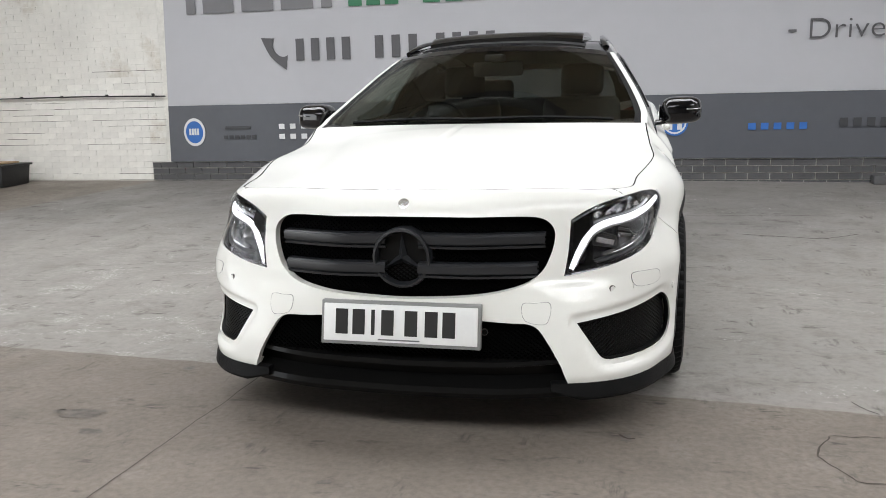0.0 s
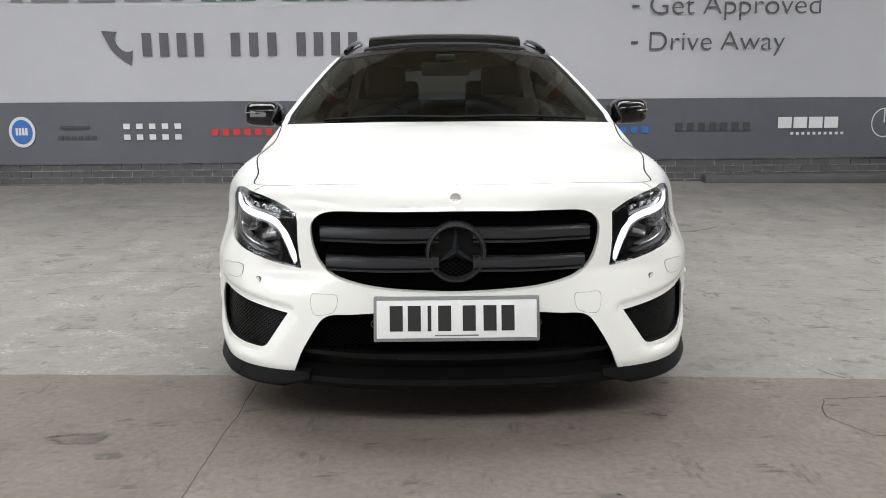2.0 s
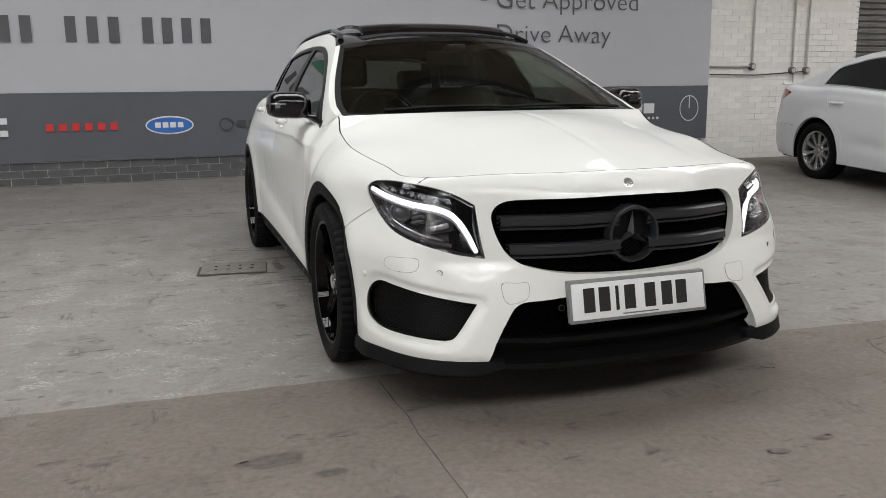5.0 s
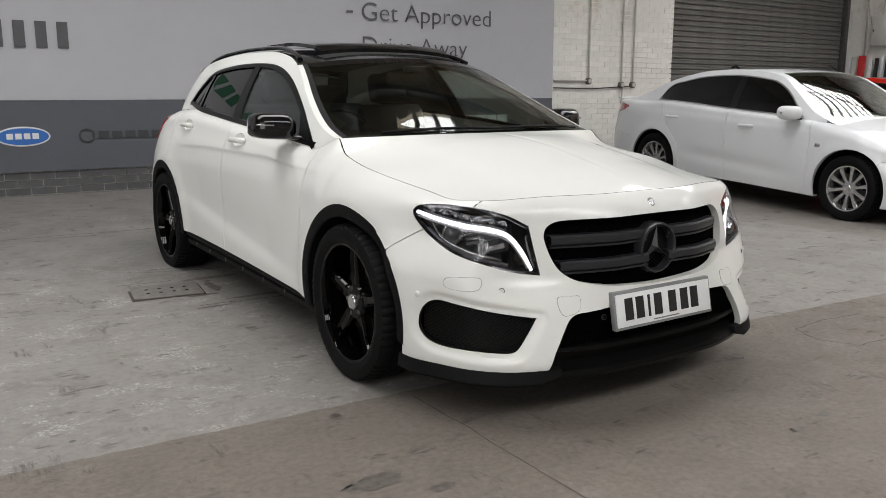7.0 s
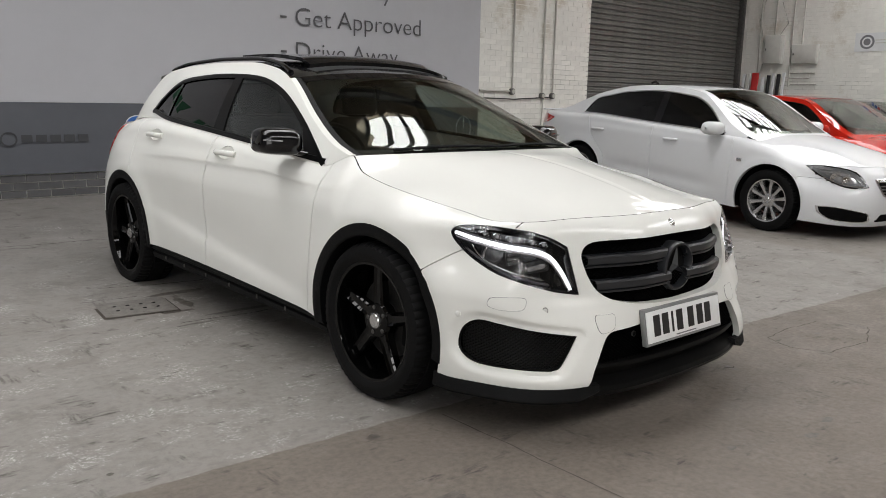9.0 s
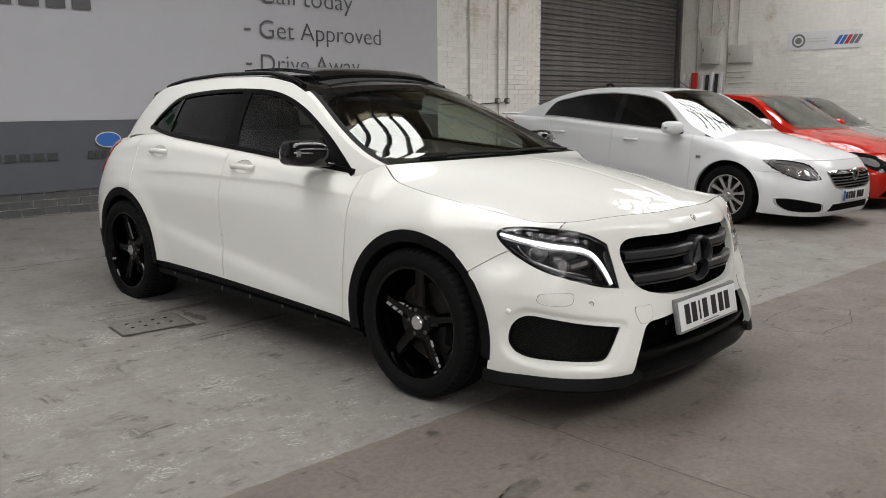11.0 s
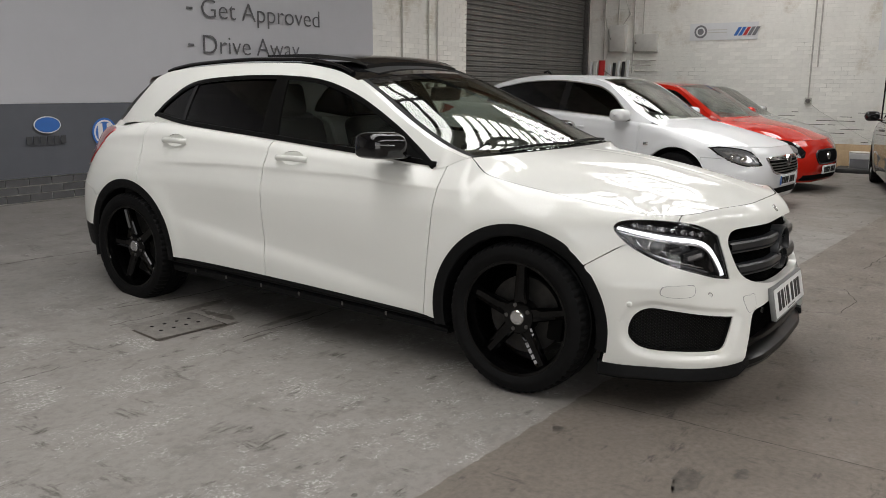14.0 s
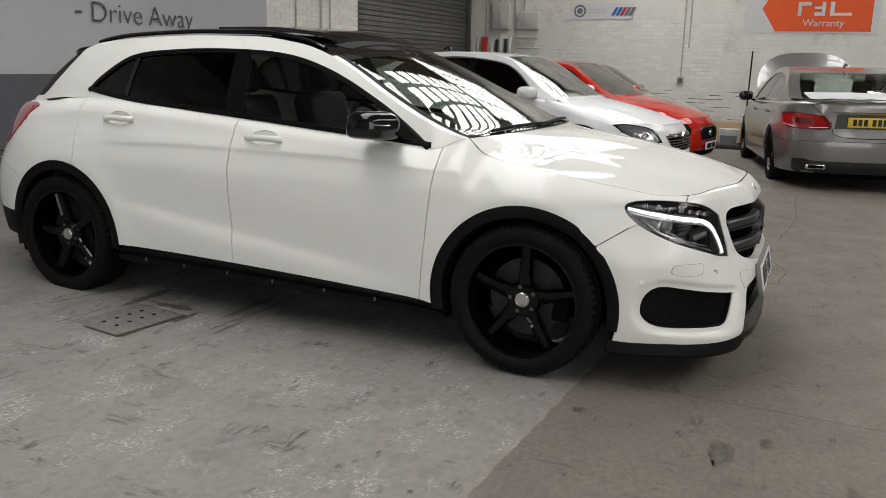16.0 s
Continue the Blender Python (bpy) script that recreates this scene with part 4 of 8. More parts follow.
class Body:
    """One half (x > 0) of a car's skin. S: profile curves by height or along the car."""

    def __init__(self, S):
        self.c = {k: smooth_curve(v) if isinstance(v, list) else v for k, v in S.items()}

    def top_x(self, y):
        c = self.c
        z = c["zhi"](y)
        w = c["W"](z) - c["Rx"](y)
        if y > c["ye"]:
            n = c["nr"](z)
            b = min(0.999, (y - c["ye"]) / (c["tail"](z) - c["ye"]))
            w *= (1 - b ** n) ** (1 / n)
        return w

    def half_width(self, y0, z):
        c = self.c
        d, rx, rz = c["zhi"](y0) - z, c["Rx"](y0), c["Rz"](y0)
        w = c["W"](z) + c["detail"](y0, z)
        lean = c["lean"](y0) if "lean" in c else 0.0
        rz += 0.12 * lean
        if d < rz:
            q = 1 - max(d, 0) / rz
            qt = c["round_to"](y0) if "round_to" in c else 1.0
            pw = c["corner"](y0) if "corner" in c else 2.0
            arc = (1 - max(0, 1 - (q * qt) ** pw) ** (1 / pw)) / (1 - max(0, 1 - qt ** pw) ** (1 / pw))
            w -= rx * ((1 - lean) * arc + lean * q ** 1.8)
        return w

    def shell(self, nf=100, ns=110, nr=44, nv=56):
        c, cols = self.c, []
        ys, ye = c["ys"], c["ye"]
        nose0, tail0 = c["nose"](0.55), c["tail"](0.55)
        sweep = c.get("sweep", lambda z: 0.0)
        step = lambda u: max(0, min(1, u)) ** 2 * (3 - 2 * max(0, min(1, u)))
        rise = lambda a: step((a - 0.2) / 0.38) * (1 - step((a - 0.62) / 0.33))
        stations = [("f", i / nf) for i in range(nf)] + [("s", i / ns) for i in range(ns)] + [("r", i / nr) for i in range(nr + 1)]
        for kind, t in stations:
            col = []
            if kind == "f":
                y0 = ys - (ys - nose0) * super_pts(t, 3.2)[1]
            elif kind == "s":
                y0 = ys + (ye - ys) * t
            else:
                y0 = ye + (tail0 - ye) * super_pts(1 - t, 4)[1]
            lo, hi = c["zlo"](y0), c["zhi"](y0)
            for j in range(nv + 1):
                z = lo + (hi - lo) * (1 - (1 - j / nv) ** 1.25)
                w = self.half_width(y0, z)
                if kind == "f":
                    a, b = super_pts(t, c["nf"](z))
                    col.append((w * a, ys - (ys - c["nose"](z)) * b + sweep(z) * rise(a), z))
                elif kind == "s":
                    col.append((w, y0, z))
                else:
                    a, b = super_pts(1 - t, c["nr"](z))
                    col.append((w * a, ye + (c["tail"](z) - ye) * b, z))
            cols.append(col)
        if "press" in c:
            cols = c["press"](cols)
        self.cols = cols
        bm = grid(cols)
        bmesh.ops.recalc_face_normals(bm, faces=bm.faces)
        f = max(bm.faces, key=lambda g: g.calc_center_median().x)
        if f.normal.x < 0:
            bmesh.ops.reverse_faces(bm, faces=bm.faces)
        bm.normal_update()
        self.bvh = BVHTree.FromBMesh(bm)
        return bm

    def G(self, y, z):
        """The side of the cabin above the belt."""
        h = max(0.0, z - self.c["zhi"](y))
        return self.top_x(y) - self.c["tumble"] * h - self.c["bow"] * h * h

    def on_skin(self, p, d, off=0.0):
        """The place on the skin behind p along d, lifted by off."""
        hit, n, _, _ = self.bvh.ray_cast(p - d * 1.5, d)
        if hit is None:
            hit, n, _, _ = self.bvh.find_nearest(p)
        if n.dot(d) > 0:
            n = -n
        return hit + n * off


def frame_of(d):
    d = Vector(d).normalized()
    return d, Vector((-d.y, d.x, 0)).normalized()


def to2d(p, e1):
    return p[0] * e1.x + p[1] * e1.y, p[2]


def inside(poly, q):
    x, y = q
    c = False
    n = len(poly)
    for i in range(n):
        (x1, y1), (x2, y2) = poly[i], poly[i - 1]
        if (y1 > y) != (y2 > y) and x < (x2 - x1) * (y - y1) / (y2 - y1) + x1:
            c = not c
    return c


def nearest_on(poly, Q, closed=True):
    """For each row of Q the nearest point on the line poly, and how far it is."""
    A = np.array(poly, float)
    B = np.roll(A, -1, axis=0)
    if not closed:
        A, B = A[:-1], B[:-1]
    d = B - A
    l2 = np.maximum((d ** 2).sum(1), 1e-12)
    best, dist = np.zeros_like(Q), np.full(len(Q), 1e9)
    for a, v, l in zip(A, d, l2):
        t = np.clip(((Q - a) @ v) / l, 0, 1)
        p = a + t[:, None] * v
        e = np.linalg.norm(Q - p, axis=1)
        k = e < dist
        best[k], dist[k] = p[k], e[k]
    return best, dist


def score(bm, poly, d, closed=True, low=0.05, reach=0.05):
    """Cuts the skin's faces exactly along a line, seen along d."""
    d, e1 = frame_of(d)
    bm.normal_update()
    fs = [f for f in bm.faces if f.normal.dot(d) < -low]
    if not fs:
        return
    C = np.array([to2d(f.calc_center_median(), e1) for f in fs])
    _, dist = nearest_on(poly, C, closed)
    near = {f for f, e in zip(fs, dist) if e < reach}
    n = len(poly)
    for i in range(n if closed else n - 1):
        a, b = poly[i], poly[(i + 1) % n]
        t = Vector((b[0] - a[0], b[1] - a[1]))
        if t.length < 1e-6:
            continue
        lo = (min(a[0], b[0]) - 1e-4, min(a[1], b[1]) - 1e-4)
        hi = (max(a[0], b[0]) + 1e-4, max(a[1], b[1]) + 1e-4)
        pick = []
        for f in near:
            if not f.is_valid:
                continue
            q = [to2d(v.co, e1) for v in f.verts]
            if min(p[0] for p in q) < hi[0] and max(p[0] for p in q) > lo[0] and min(p[1] for p in q) < hi[1] and max(p[1] for p in q) > lo[1]:
                pick.append(f)
        if not pick:
            continue
        no = e1 * (-t.y) + Vector((0, 0, t.x))
        co = e1 * a[0] + Vector((0, 0, a[1]))
        geom = pick + list({e for f in pick for e in f.edges}) + list({v for f in pick for v in f.verts})
        r = bmesh.ops.bisect_plane(bm, geom=geom, plane_co=co, plane_no=no.normalized(), dist=2e-4)
        near |= {g for g in r["geom"] if isinstance(g, bmesh.types.BMFace)}
        near = {f for f in near if f.is_valid}


def cut(bm, body, outline, d, depth=0.03):
    """Cuts an opening with a returned lip into the skin."""
    dn, e1 = frame_of(d)
    poly = [to2d(p, e1) for p in outline]
    score(bm, poly, d)
    bm.normal_update()
    gone = [f for f in bm.faces if f.normal.dot(dn) < -0.05 and inside(poly, to2d(f.calc_center_median(), e1))]
    bmesh.ops.delete(bm, geom=gone, context="FACES")
    if depth:
        edges = [e for e in bm.edges if e.is_boundary]
        M = np.array([to2d((e.verts[0].co + e.verts[1].co) / 2, e1) for e in edges])
        _, dist = nearest_on(poly, M)
        bm.normal_update()
        rim = [e for e, q in zip(edges, dist) if q < 0.0015 and e.link_faces[0].normal.dot(dn) < -0.03]
        r = bmesh.ops.extrude_edge_only(bm, edges=rim)
        bmesh.ops.translate(bm, verts=[v for v in r["geom"] if isinstance(v, bmesh.types.BMVert)], vec=dn * depth)
    return poly


def patch(outline, d, surf, step=0.012, thick=0.004, off=0.0):
    """A pane that follows a surface inside an outline. surf(p, off) gives the place on the surface."""
    dn, e1 = frame_of(d)
    poly = [to2d(p, e1) for p in outline]
    P = np.array(poly)
    lo, hi = P.min(0) - step, P.max(0) + step
    mid = sum((Vector(p) for p in outline), Vector()) / len(outline)
    base = mid - e1 * mid.dot(e1)
    nx, nz = int((hi[0] - lo[0]) / step) + 1, int((hi[1] - lo[1]) / step) + 1
    Q = np.array([(lo[0] + step * i, lo[1] + step * j) for i in range(nx + 1) for j in range(nz + 1)])
    N, dist = nearest_on(poly, Q)
    bm = bmesh.new()
    vs = []
    for q, p, e in zip(Q, N, dist):
        use = p if e < 0.62 * step else q
        vs.append(bm.verts.new((use[0], use[1], 0)))
    for i in range(nx):
        for j in range(nz):
            k = [vs[a * (nz + 1) + b] for a, b in ((i, j), (i + 1, j), (i + 1, j + 1), (i, j + 1))]
            c = sum((v.co for v in k), Vector()) / 4
            if inside(poly, (c.x, c.y)):
                bm.faces.new(k)
    bmesh.ops.delete(bm, geom=[v for v in bm.verts if not v.link_faces], context="VERTS")
    bmesh.ops.remove_doubles(bm, verts=bm.verts, dist=0.0008)
    for v in bm.verts:
        p = e1 * v.co.x + Vector((base.x, base.y, v.co.y))
        v.co = surf(p, off)
    if thick:
        r = bmesh.ops.extrude_face_region(bm, geom=bm.faces[:])
        bmesh.ops.translate(bm, verts=[v for v in r["geom"] if isinstance(v, bmesh.types.BMVert)], vec=dn * thick)
    bmesh.ops.recalc_face_normals(bm, faces=bm.faces)
    return bm


def rim_strip(outline, d, surf, width, lift=0.003, deep=0.012, closed=True):
    """A moulding that runs along an outline, width towards the inside."""
    dn, e1 = frame_of(d)
    P = [Vector(p) for p in outline]
    n = len(P)
    area = sum(to2d(P[i - 1], e1)[0] * to2d(P[i], e1)[1] - to2d(P[i], e1)[0] * to2d(P[i - 1], e1)[1] for i in range(n))
    rows = []
    for i in range(n if closed else n):
        a, b = (P[i - 1], P[(i + 1) % n]) if closed else (P[max(i - 1, 0)], P[min(i + 1, n - 1)])
        t = Vector(to2d(b, e1)) - Vector(to2d(a, e1))
        t.normalize()
        s = Vector((-t.y, t.x)) * (1 if area > 0 else -1)
        q = P[i] + e1 * s.x * width + Vector((0, 0, s.y * width))
        o, m = surf(P[i], lift), surf(q, lift)
        rows.append([o + dn * deep, o, o.lerp(m, 0.5) - dn * lift * 0.5, m, m + dn * deep])
    if closed:
        rows.append(rows[0])
    bm = grid(rows)
    bmesh.ops.remove_doubles(bm, verts=bm.verts, dist=1e-5)
    bmesh.ops.recalc_face_normals(bm, faces=bm.faces)
    return bm


def mirror_x(bm):
    bmesh.ops.scale(bm, vec=(-1, 1, 1), verts=bm.verts)
    bmesh.ops.reverse_faces(bm, faces=bm.faces)
    return bm


def panels(bm, region, gap=0.0018, flange=0.014, plain=lambda p: False):
    """Splits a skin into panels by region(centre), with open joints and returned edges between them."""
    groups = {}
    for f in bm.faces:
        groups.setdefault(region(f.calc_center_median(), f.normal), []).append(f)
    owner = {f: k for k, fs in groups.items() for f in fs}
    out = {}
    for key, fs in groups.items():
        nb, made, seam = bmesh.new(), {}, []
        for f in fs:
            for v in f.verts:
                if v not in made:
                    made[v] = nb.verts.new(v.co)
            nb.faces.new([made[v] for v in f.verts])
        shift = {}
        for f in fs:
            for e in f.edges:
                other = [g for g in e.link_faces if g is not f]
                if other and owner[other[0]] != key:
                    seam.append((made[e.verts[0]], made[e.verts[1]]))
                    mid = (e.verts[0].co + e.verts[1].co) / 2
                    w = f.calc_center_median() - mid
                    w.normalize()
                    for v in e.verts:
                        shift.setdefault(v, Vector())
                        shift[v] += w
        nb.normal_update()
        norm = {made[v]: v.normal.copy() for v in shift}
        for v, w in shift.items():
            if w.length > 1e-6:
                made[v].co += w.normalized() * gap
        edges = [nb.edges.get(s) for s in seam]
        edges = [e for e in set(edges) if e is not None and e.is_boundary and not plain(e.verts[0].co)]
        if edges:
            src = {v.co.copy().freeze(): norm.get(v, Vector((0, 0, 0))) for e in edges for v in e.verts}
            r = bmesh.ops.extrude_edge_only(nb, edges=edges)
            for v in r["geom"]:
                if isinstance(v, bmesh.types.BMVert):
                    v.co -= src.get(v.co.copy().freeze(), Vector()) * flange
        out[key] = nb
    return out


def both_sides(name, bm, material, parent, label="", sharp=35):
    """A part and its mirror twin."""
    other = mirror_x(bm.copy())
    return part(name, bm, material, parent, label, sharp), part(name, other, material, parent, label, sharp)


def whole(name, bm, material, parent, label="", sharp=35):
    """A part that runs across the car, from its half."""
    seam = [f for f in bm.faces if all(abs(v.co.x) < 3e-4 for v in f.verts)]
    bmesh.ops.delete(bm, geom=seam, context="FACES")
    join(bm, mirror_x(bm.copy()))
    bmesh.ops.remove_doubles(bm, verts=bm.verts, dist=0.0015)
    return part(name, bm, material, parent, label, sharp)


def cabin_front(body, base, top, rows=26, cols=40, power=2.2):
    """Points of a windscreen or rear window between its edge line on the cabin side and its middle line.
    base, top: ((y at the side), (y, z in the middle))."""
    out = []
    for i in range(rows + 1):
        q = i / rows
        y = base[0] + (top[0] - base[0]) * q
        z = body.c["top"](y)
        e = Vector((body.G(y, z), y, z))
        m = Vector((0, base[1][0] + (top[1][0] - base[1][0]) * q, base[1][1] + (top[1][1] - base[1][1]) * q + 0.012 * math.sin(math.pi * q)))
        out.append([Vector((e.x * s, m.y + (e.y - m.y) * abs(s) ** power, m.z + (e.z - m.z) * abs(s) ** power)) for s in (2 * k / cols - 1 for k in range(cols + 1))])
    return out


def slice_cols(rows, a, b):
    """The part of a grid between the fractions a and b of its columns, cut exactly there."""
    out = []
    for r in rows:
        n = len(r) - 1

        def at(u):
            i = min(int(u * n), n - 1)
            return r[i].lerp(r[i + 1], u * n - i)
        inner = [r[k] for k in range(n + 1) if a + 1e-6 < k / n < b - 1e-6]
        out.append([at(a)] + inner + [at(b)])
    return out


def thick_grid(rows, d=(0, 0, -0.004)):
    bm = grid(rows)
    r = bmesh.ops.extrude_face_region(bm, geom=bm.faces[:])
    bmesh.ops.translate(bm, verts=[v for v in r["geom"] if isinstance(v, bmesh.types.BMVert)], vec=d)
    bmesh.ops.recalc_face_normals(bm, faces=bm.faces)
    return bm


def make_wheel(car, radius, width, rim_r, spokes, rim_mat, label, spoke_kind="broad"):
    """A wheel about the x axis, its outer face towards +x."""
    w = tagged(new("wheel"), label)
    w.empty_display_size, w.parent = 0.1, car
    hw = width / 2
    prof = [(-hw * 0.86, rim_r), (-hw, rim_r + 0.025), (-hw, radius - 0.045), (-hw * 0.93, radius - 0.014), (-hw * 0.78, radius - 0.003), (-hw * 0.42, radius), (-hw * 0.40, radius - 0.007), (-hw * 0.34, radius - 0.007), (-hw * 0.32, radius)]
    prof += [(-s, q) for s, q in reversed(prof)]
    nseg = 180

    def tread(i, j, s, q):
        edge = 3 <= j <= 5 or len(prof) - 6 <= j <= len(prof) - 4
        if edge and i % 3 == 0:
            q -= 0.0060
        return s, q
    part("tyre", lathe(prof, nseg, "x", tread), RUBBER, w, sharp=40)
    part("rim", lathe([(-hw * 0.8, rim_r - 0.004), (-hw * 0.8, rim_r + 0.006), (-hw * 0.6, rim_r - 0.012), (hw * 0.5, rim_r - 0.016), (hw * 0.82, rim_r + 0.004), (hw * 0.88, rim_r + 0.002), (hw * 0.86, rim_r - 0.010), (hw * 0.45, rim_r - 0.026), (-hw * 0.6, rim_r - 0.022), (-hw * 0.8, rim_r - 0.004)], 72), rim_mat, w)
    face = hw * 0.62
    for k in range(spokes):
        a0 = 360 * k / spokes + 90
        pieces = [-8.5, 8.5] if spoke_kind == "twin" else [0.0]
        sp = bmesh.new()
        for da in pieces:
            rows = []
            for q in np.linspace(0.045, rim_r - 0.008, 16):
                u = (q - 0.045) / (rim_r - 0.053)
                half = {"broad": 0.033 - 0.008 * u, "twin": 0.0125 + 0.003 * u}.get(spoke_kind, 0.013 + 0.011 * u)
                x = face - 0.012 + 0.028 * u - 0.012 * u * u
                dip = 0.009 * min(1, 3 * u) if spoke_kind == "broad" else -0.001
                rows.append([(x - 0.045, -half * 0.7, q), (x - 0.008, -half, q), (x, -half * 0.8, q), (x - dip, -half * 0.45, q), (x - dip, 0, q),
                             (x - dip, half * 0.45, q), (x, half * 0.8, q), (x - 0.008, half, q), (x - 0.045, half * 0.7, q)])
            one = grid(rows, closed=True)
            bmesh.ops.recalc_face_normals(one, faces=one.faces)
            join(sp, one, pose(0, 0, 0, da, 0, 0))
        s = part("spoke", sp, rim_mat, w)
        s.matrix_basis = pose(0, 0, 0, a0, 0, 0)
    part("hub", lathe([(face - 0.06, 0.0), (face - 0.06, 0.075), (face - 0.02, 0.078), (face - 0.008, 0.070), (face - 0.004, 0.045), (face - 0.004, 0)], 40), rim_mat, w)
    part("centre_cap", lathe([(face - 0.006, 0.034), (face + 0.004, 0.033), (face + 0.008, 0.028), (face + 0.006, 0.022), (face + 0.007, 0.0)], 32), ALLOY, w, "silver centre cap")
    for k in range(5):
        a = radians(90 + 36 + 72 * k)
        b = part("wheel_bolt", lathe([(face - 0.014, 0.0), (face - 0.002, 0.0), (face - 0.002, 0.009), (face - 0.012, 0.011)], 6), STEEL_DARK if rim_mat is RIM_BLACK else ALLOY, w)
        b.location = (0, 0.056 * math.cos(a), 0.056 * math.sin(a))
    part("brake_disc", lathe([(-0.02, 0.06), (-0.02, rim_r * 0.68), (0.005, rim_r * 0.68), (0.005, 0.075), (0.03, 0.07), (0.03, 0)], 48), BRAKE, w)
    cal = box(-0.03, 0.03, -0.07, 0.07, rim_r * 0.5, rim_r * 0.78, 0.012)
    part("brake_caliper", cal, VOID, w).matrix_basis = pose(0, 0, 0, -75, 0, 0)
    return w

# ---- the white crossover ----
suv = empty("crossover_car", "white crossover car with black grille, black roof and black wheels", "car", m=pose(0.014, -0.009, 0, 0, 0, -0.64))


def suv_detail(y, z):
    """Creases pressed into the flanks."""
    clamp = lambda u: min(max(u, 0.0), 1.0)
    up = 0.858 + 0.028 * clamp((y - 0.42) / 0.5) - 0.016 * clamp((y - 1.85) / 0.5)
    fade = clamp((y - 0.10) / 0.45) * clamp((2.52 - y) / 0.35)
    d = up - z
    w = -0.014 * fade * (1 - math.exp(-d / 0.020)) * math.exp(-d / 0.14) if d > 0 else -0.006 * fade * (1 - math.exp(d / 0.05)) * clamp((2.0 - y) / 0.8)
    lowz = 0.378 + 0.126 * (y - 0.59)
    f2 = clamp((y - 0.40) / 0.5) * clamp((2.35 - y) / 0.4)
    d = lowz - z
    w -= 0.017 * f2 * (math.exp(-((z - lowz) / 0.17) ** 2) if d < 0 else math.exp(-(d / 0.055) ** 2))
    for cy, cz in ((0.0, 0.327), (2.695, 0.33)):
        r = math.hypot(y - cy, z - cz)
        w += 0.012 * math.exp(-((r - 0.43) / 0.07) ** 2)
    # the front corners draw in above the bumper
    ease = lambda u: clamp(u) ** 2 * (3 - 2 * clamp(u))
    return w - 0.055 * ease((z - 0.53) / 0.17) * ease((-0.05 - y) / 0.42)


FOG_DIR = (-0.5, 0.866, 0)
fd, fe = frame_of(FOG_DIR)
fog_line = loop_curve([fe * u - fd * 0.98 + Vector((0, 0, z)) for u, z in ((-0.073, 0.405), (-0.25, 0.432), (-0.36, 0.450), (-0.43, 0.456), (-0.476, 0.42), (-0.490, 0.355), (-0.468, 0.31), (-0.42, 0.289), (-0.30, 0.284), (-0.17, 0.284), (-0.140, 0.300))], 9, corners=(0,))
fog_poly = [to2d(p, fe) for p in fog_line]


def fog_pocket(cols):
    """Presses a shallow pocket with a soft rim round the side air intakes."""
    pts = [(i, j) for i, col in enumerate(cols) for j, p in enumerate(col) if p[1] < -0.25 and p[0] > 0.3 and 0.2 < p[2] < 0.56]
    Q = np.array([to2d(cols[i][j], fe) for i, j in pts])
    _, dist = nearest_on(fog_poly, Q)
    out = [list(map(Vector, col)) for col in cols]
    for (i, j), q, e in zip(pts, Q, dist):
        e = 0.0 if inside(fog_poly, q) else e
        u = min(max((0.034 - e) / 0.020, 0.0), 1.0)
        u = u * u * (3 - 2 * u) * min(1.0, max(0.0, (q[1] - 0.225) / 0.04))
        out[i][j] = Vector(out[i][j]) + fd * 0.013 * u
    return out


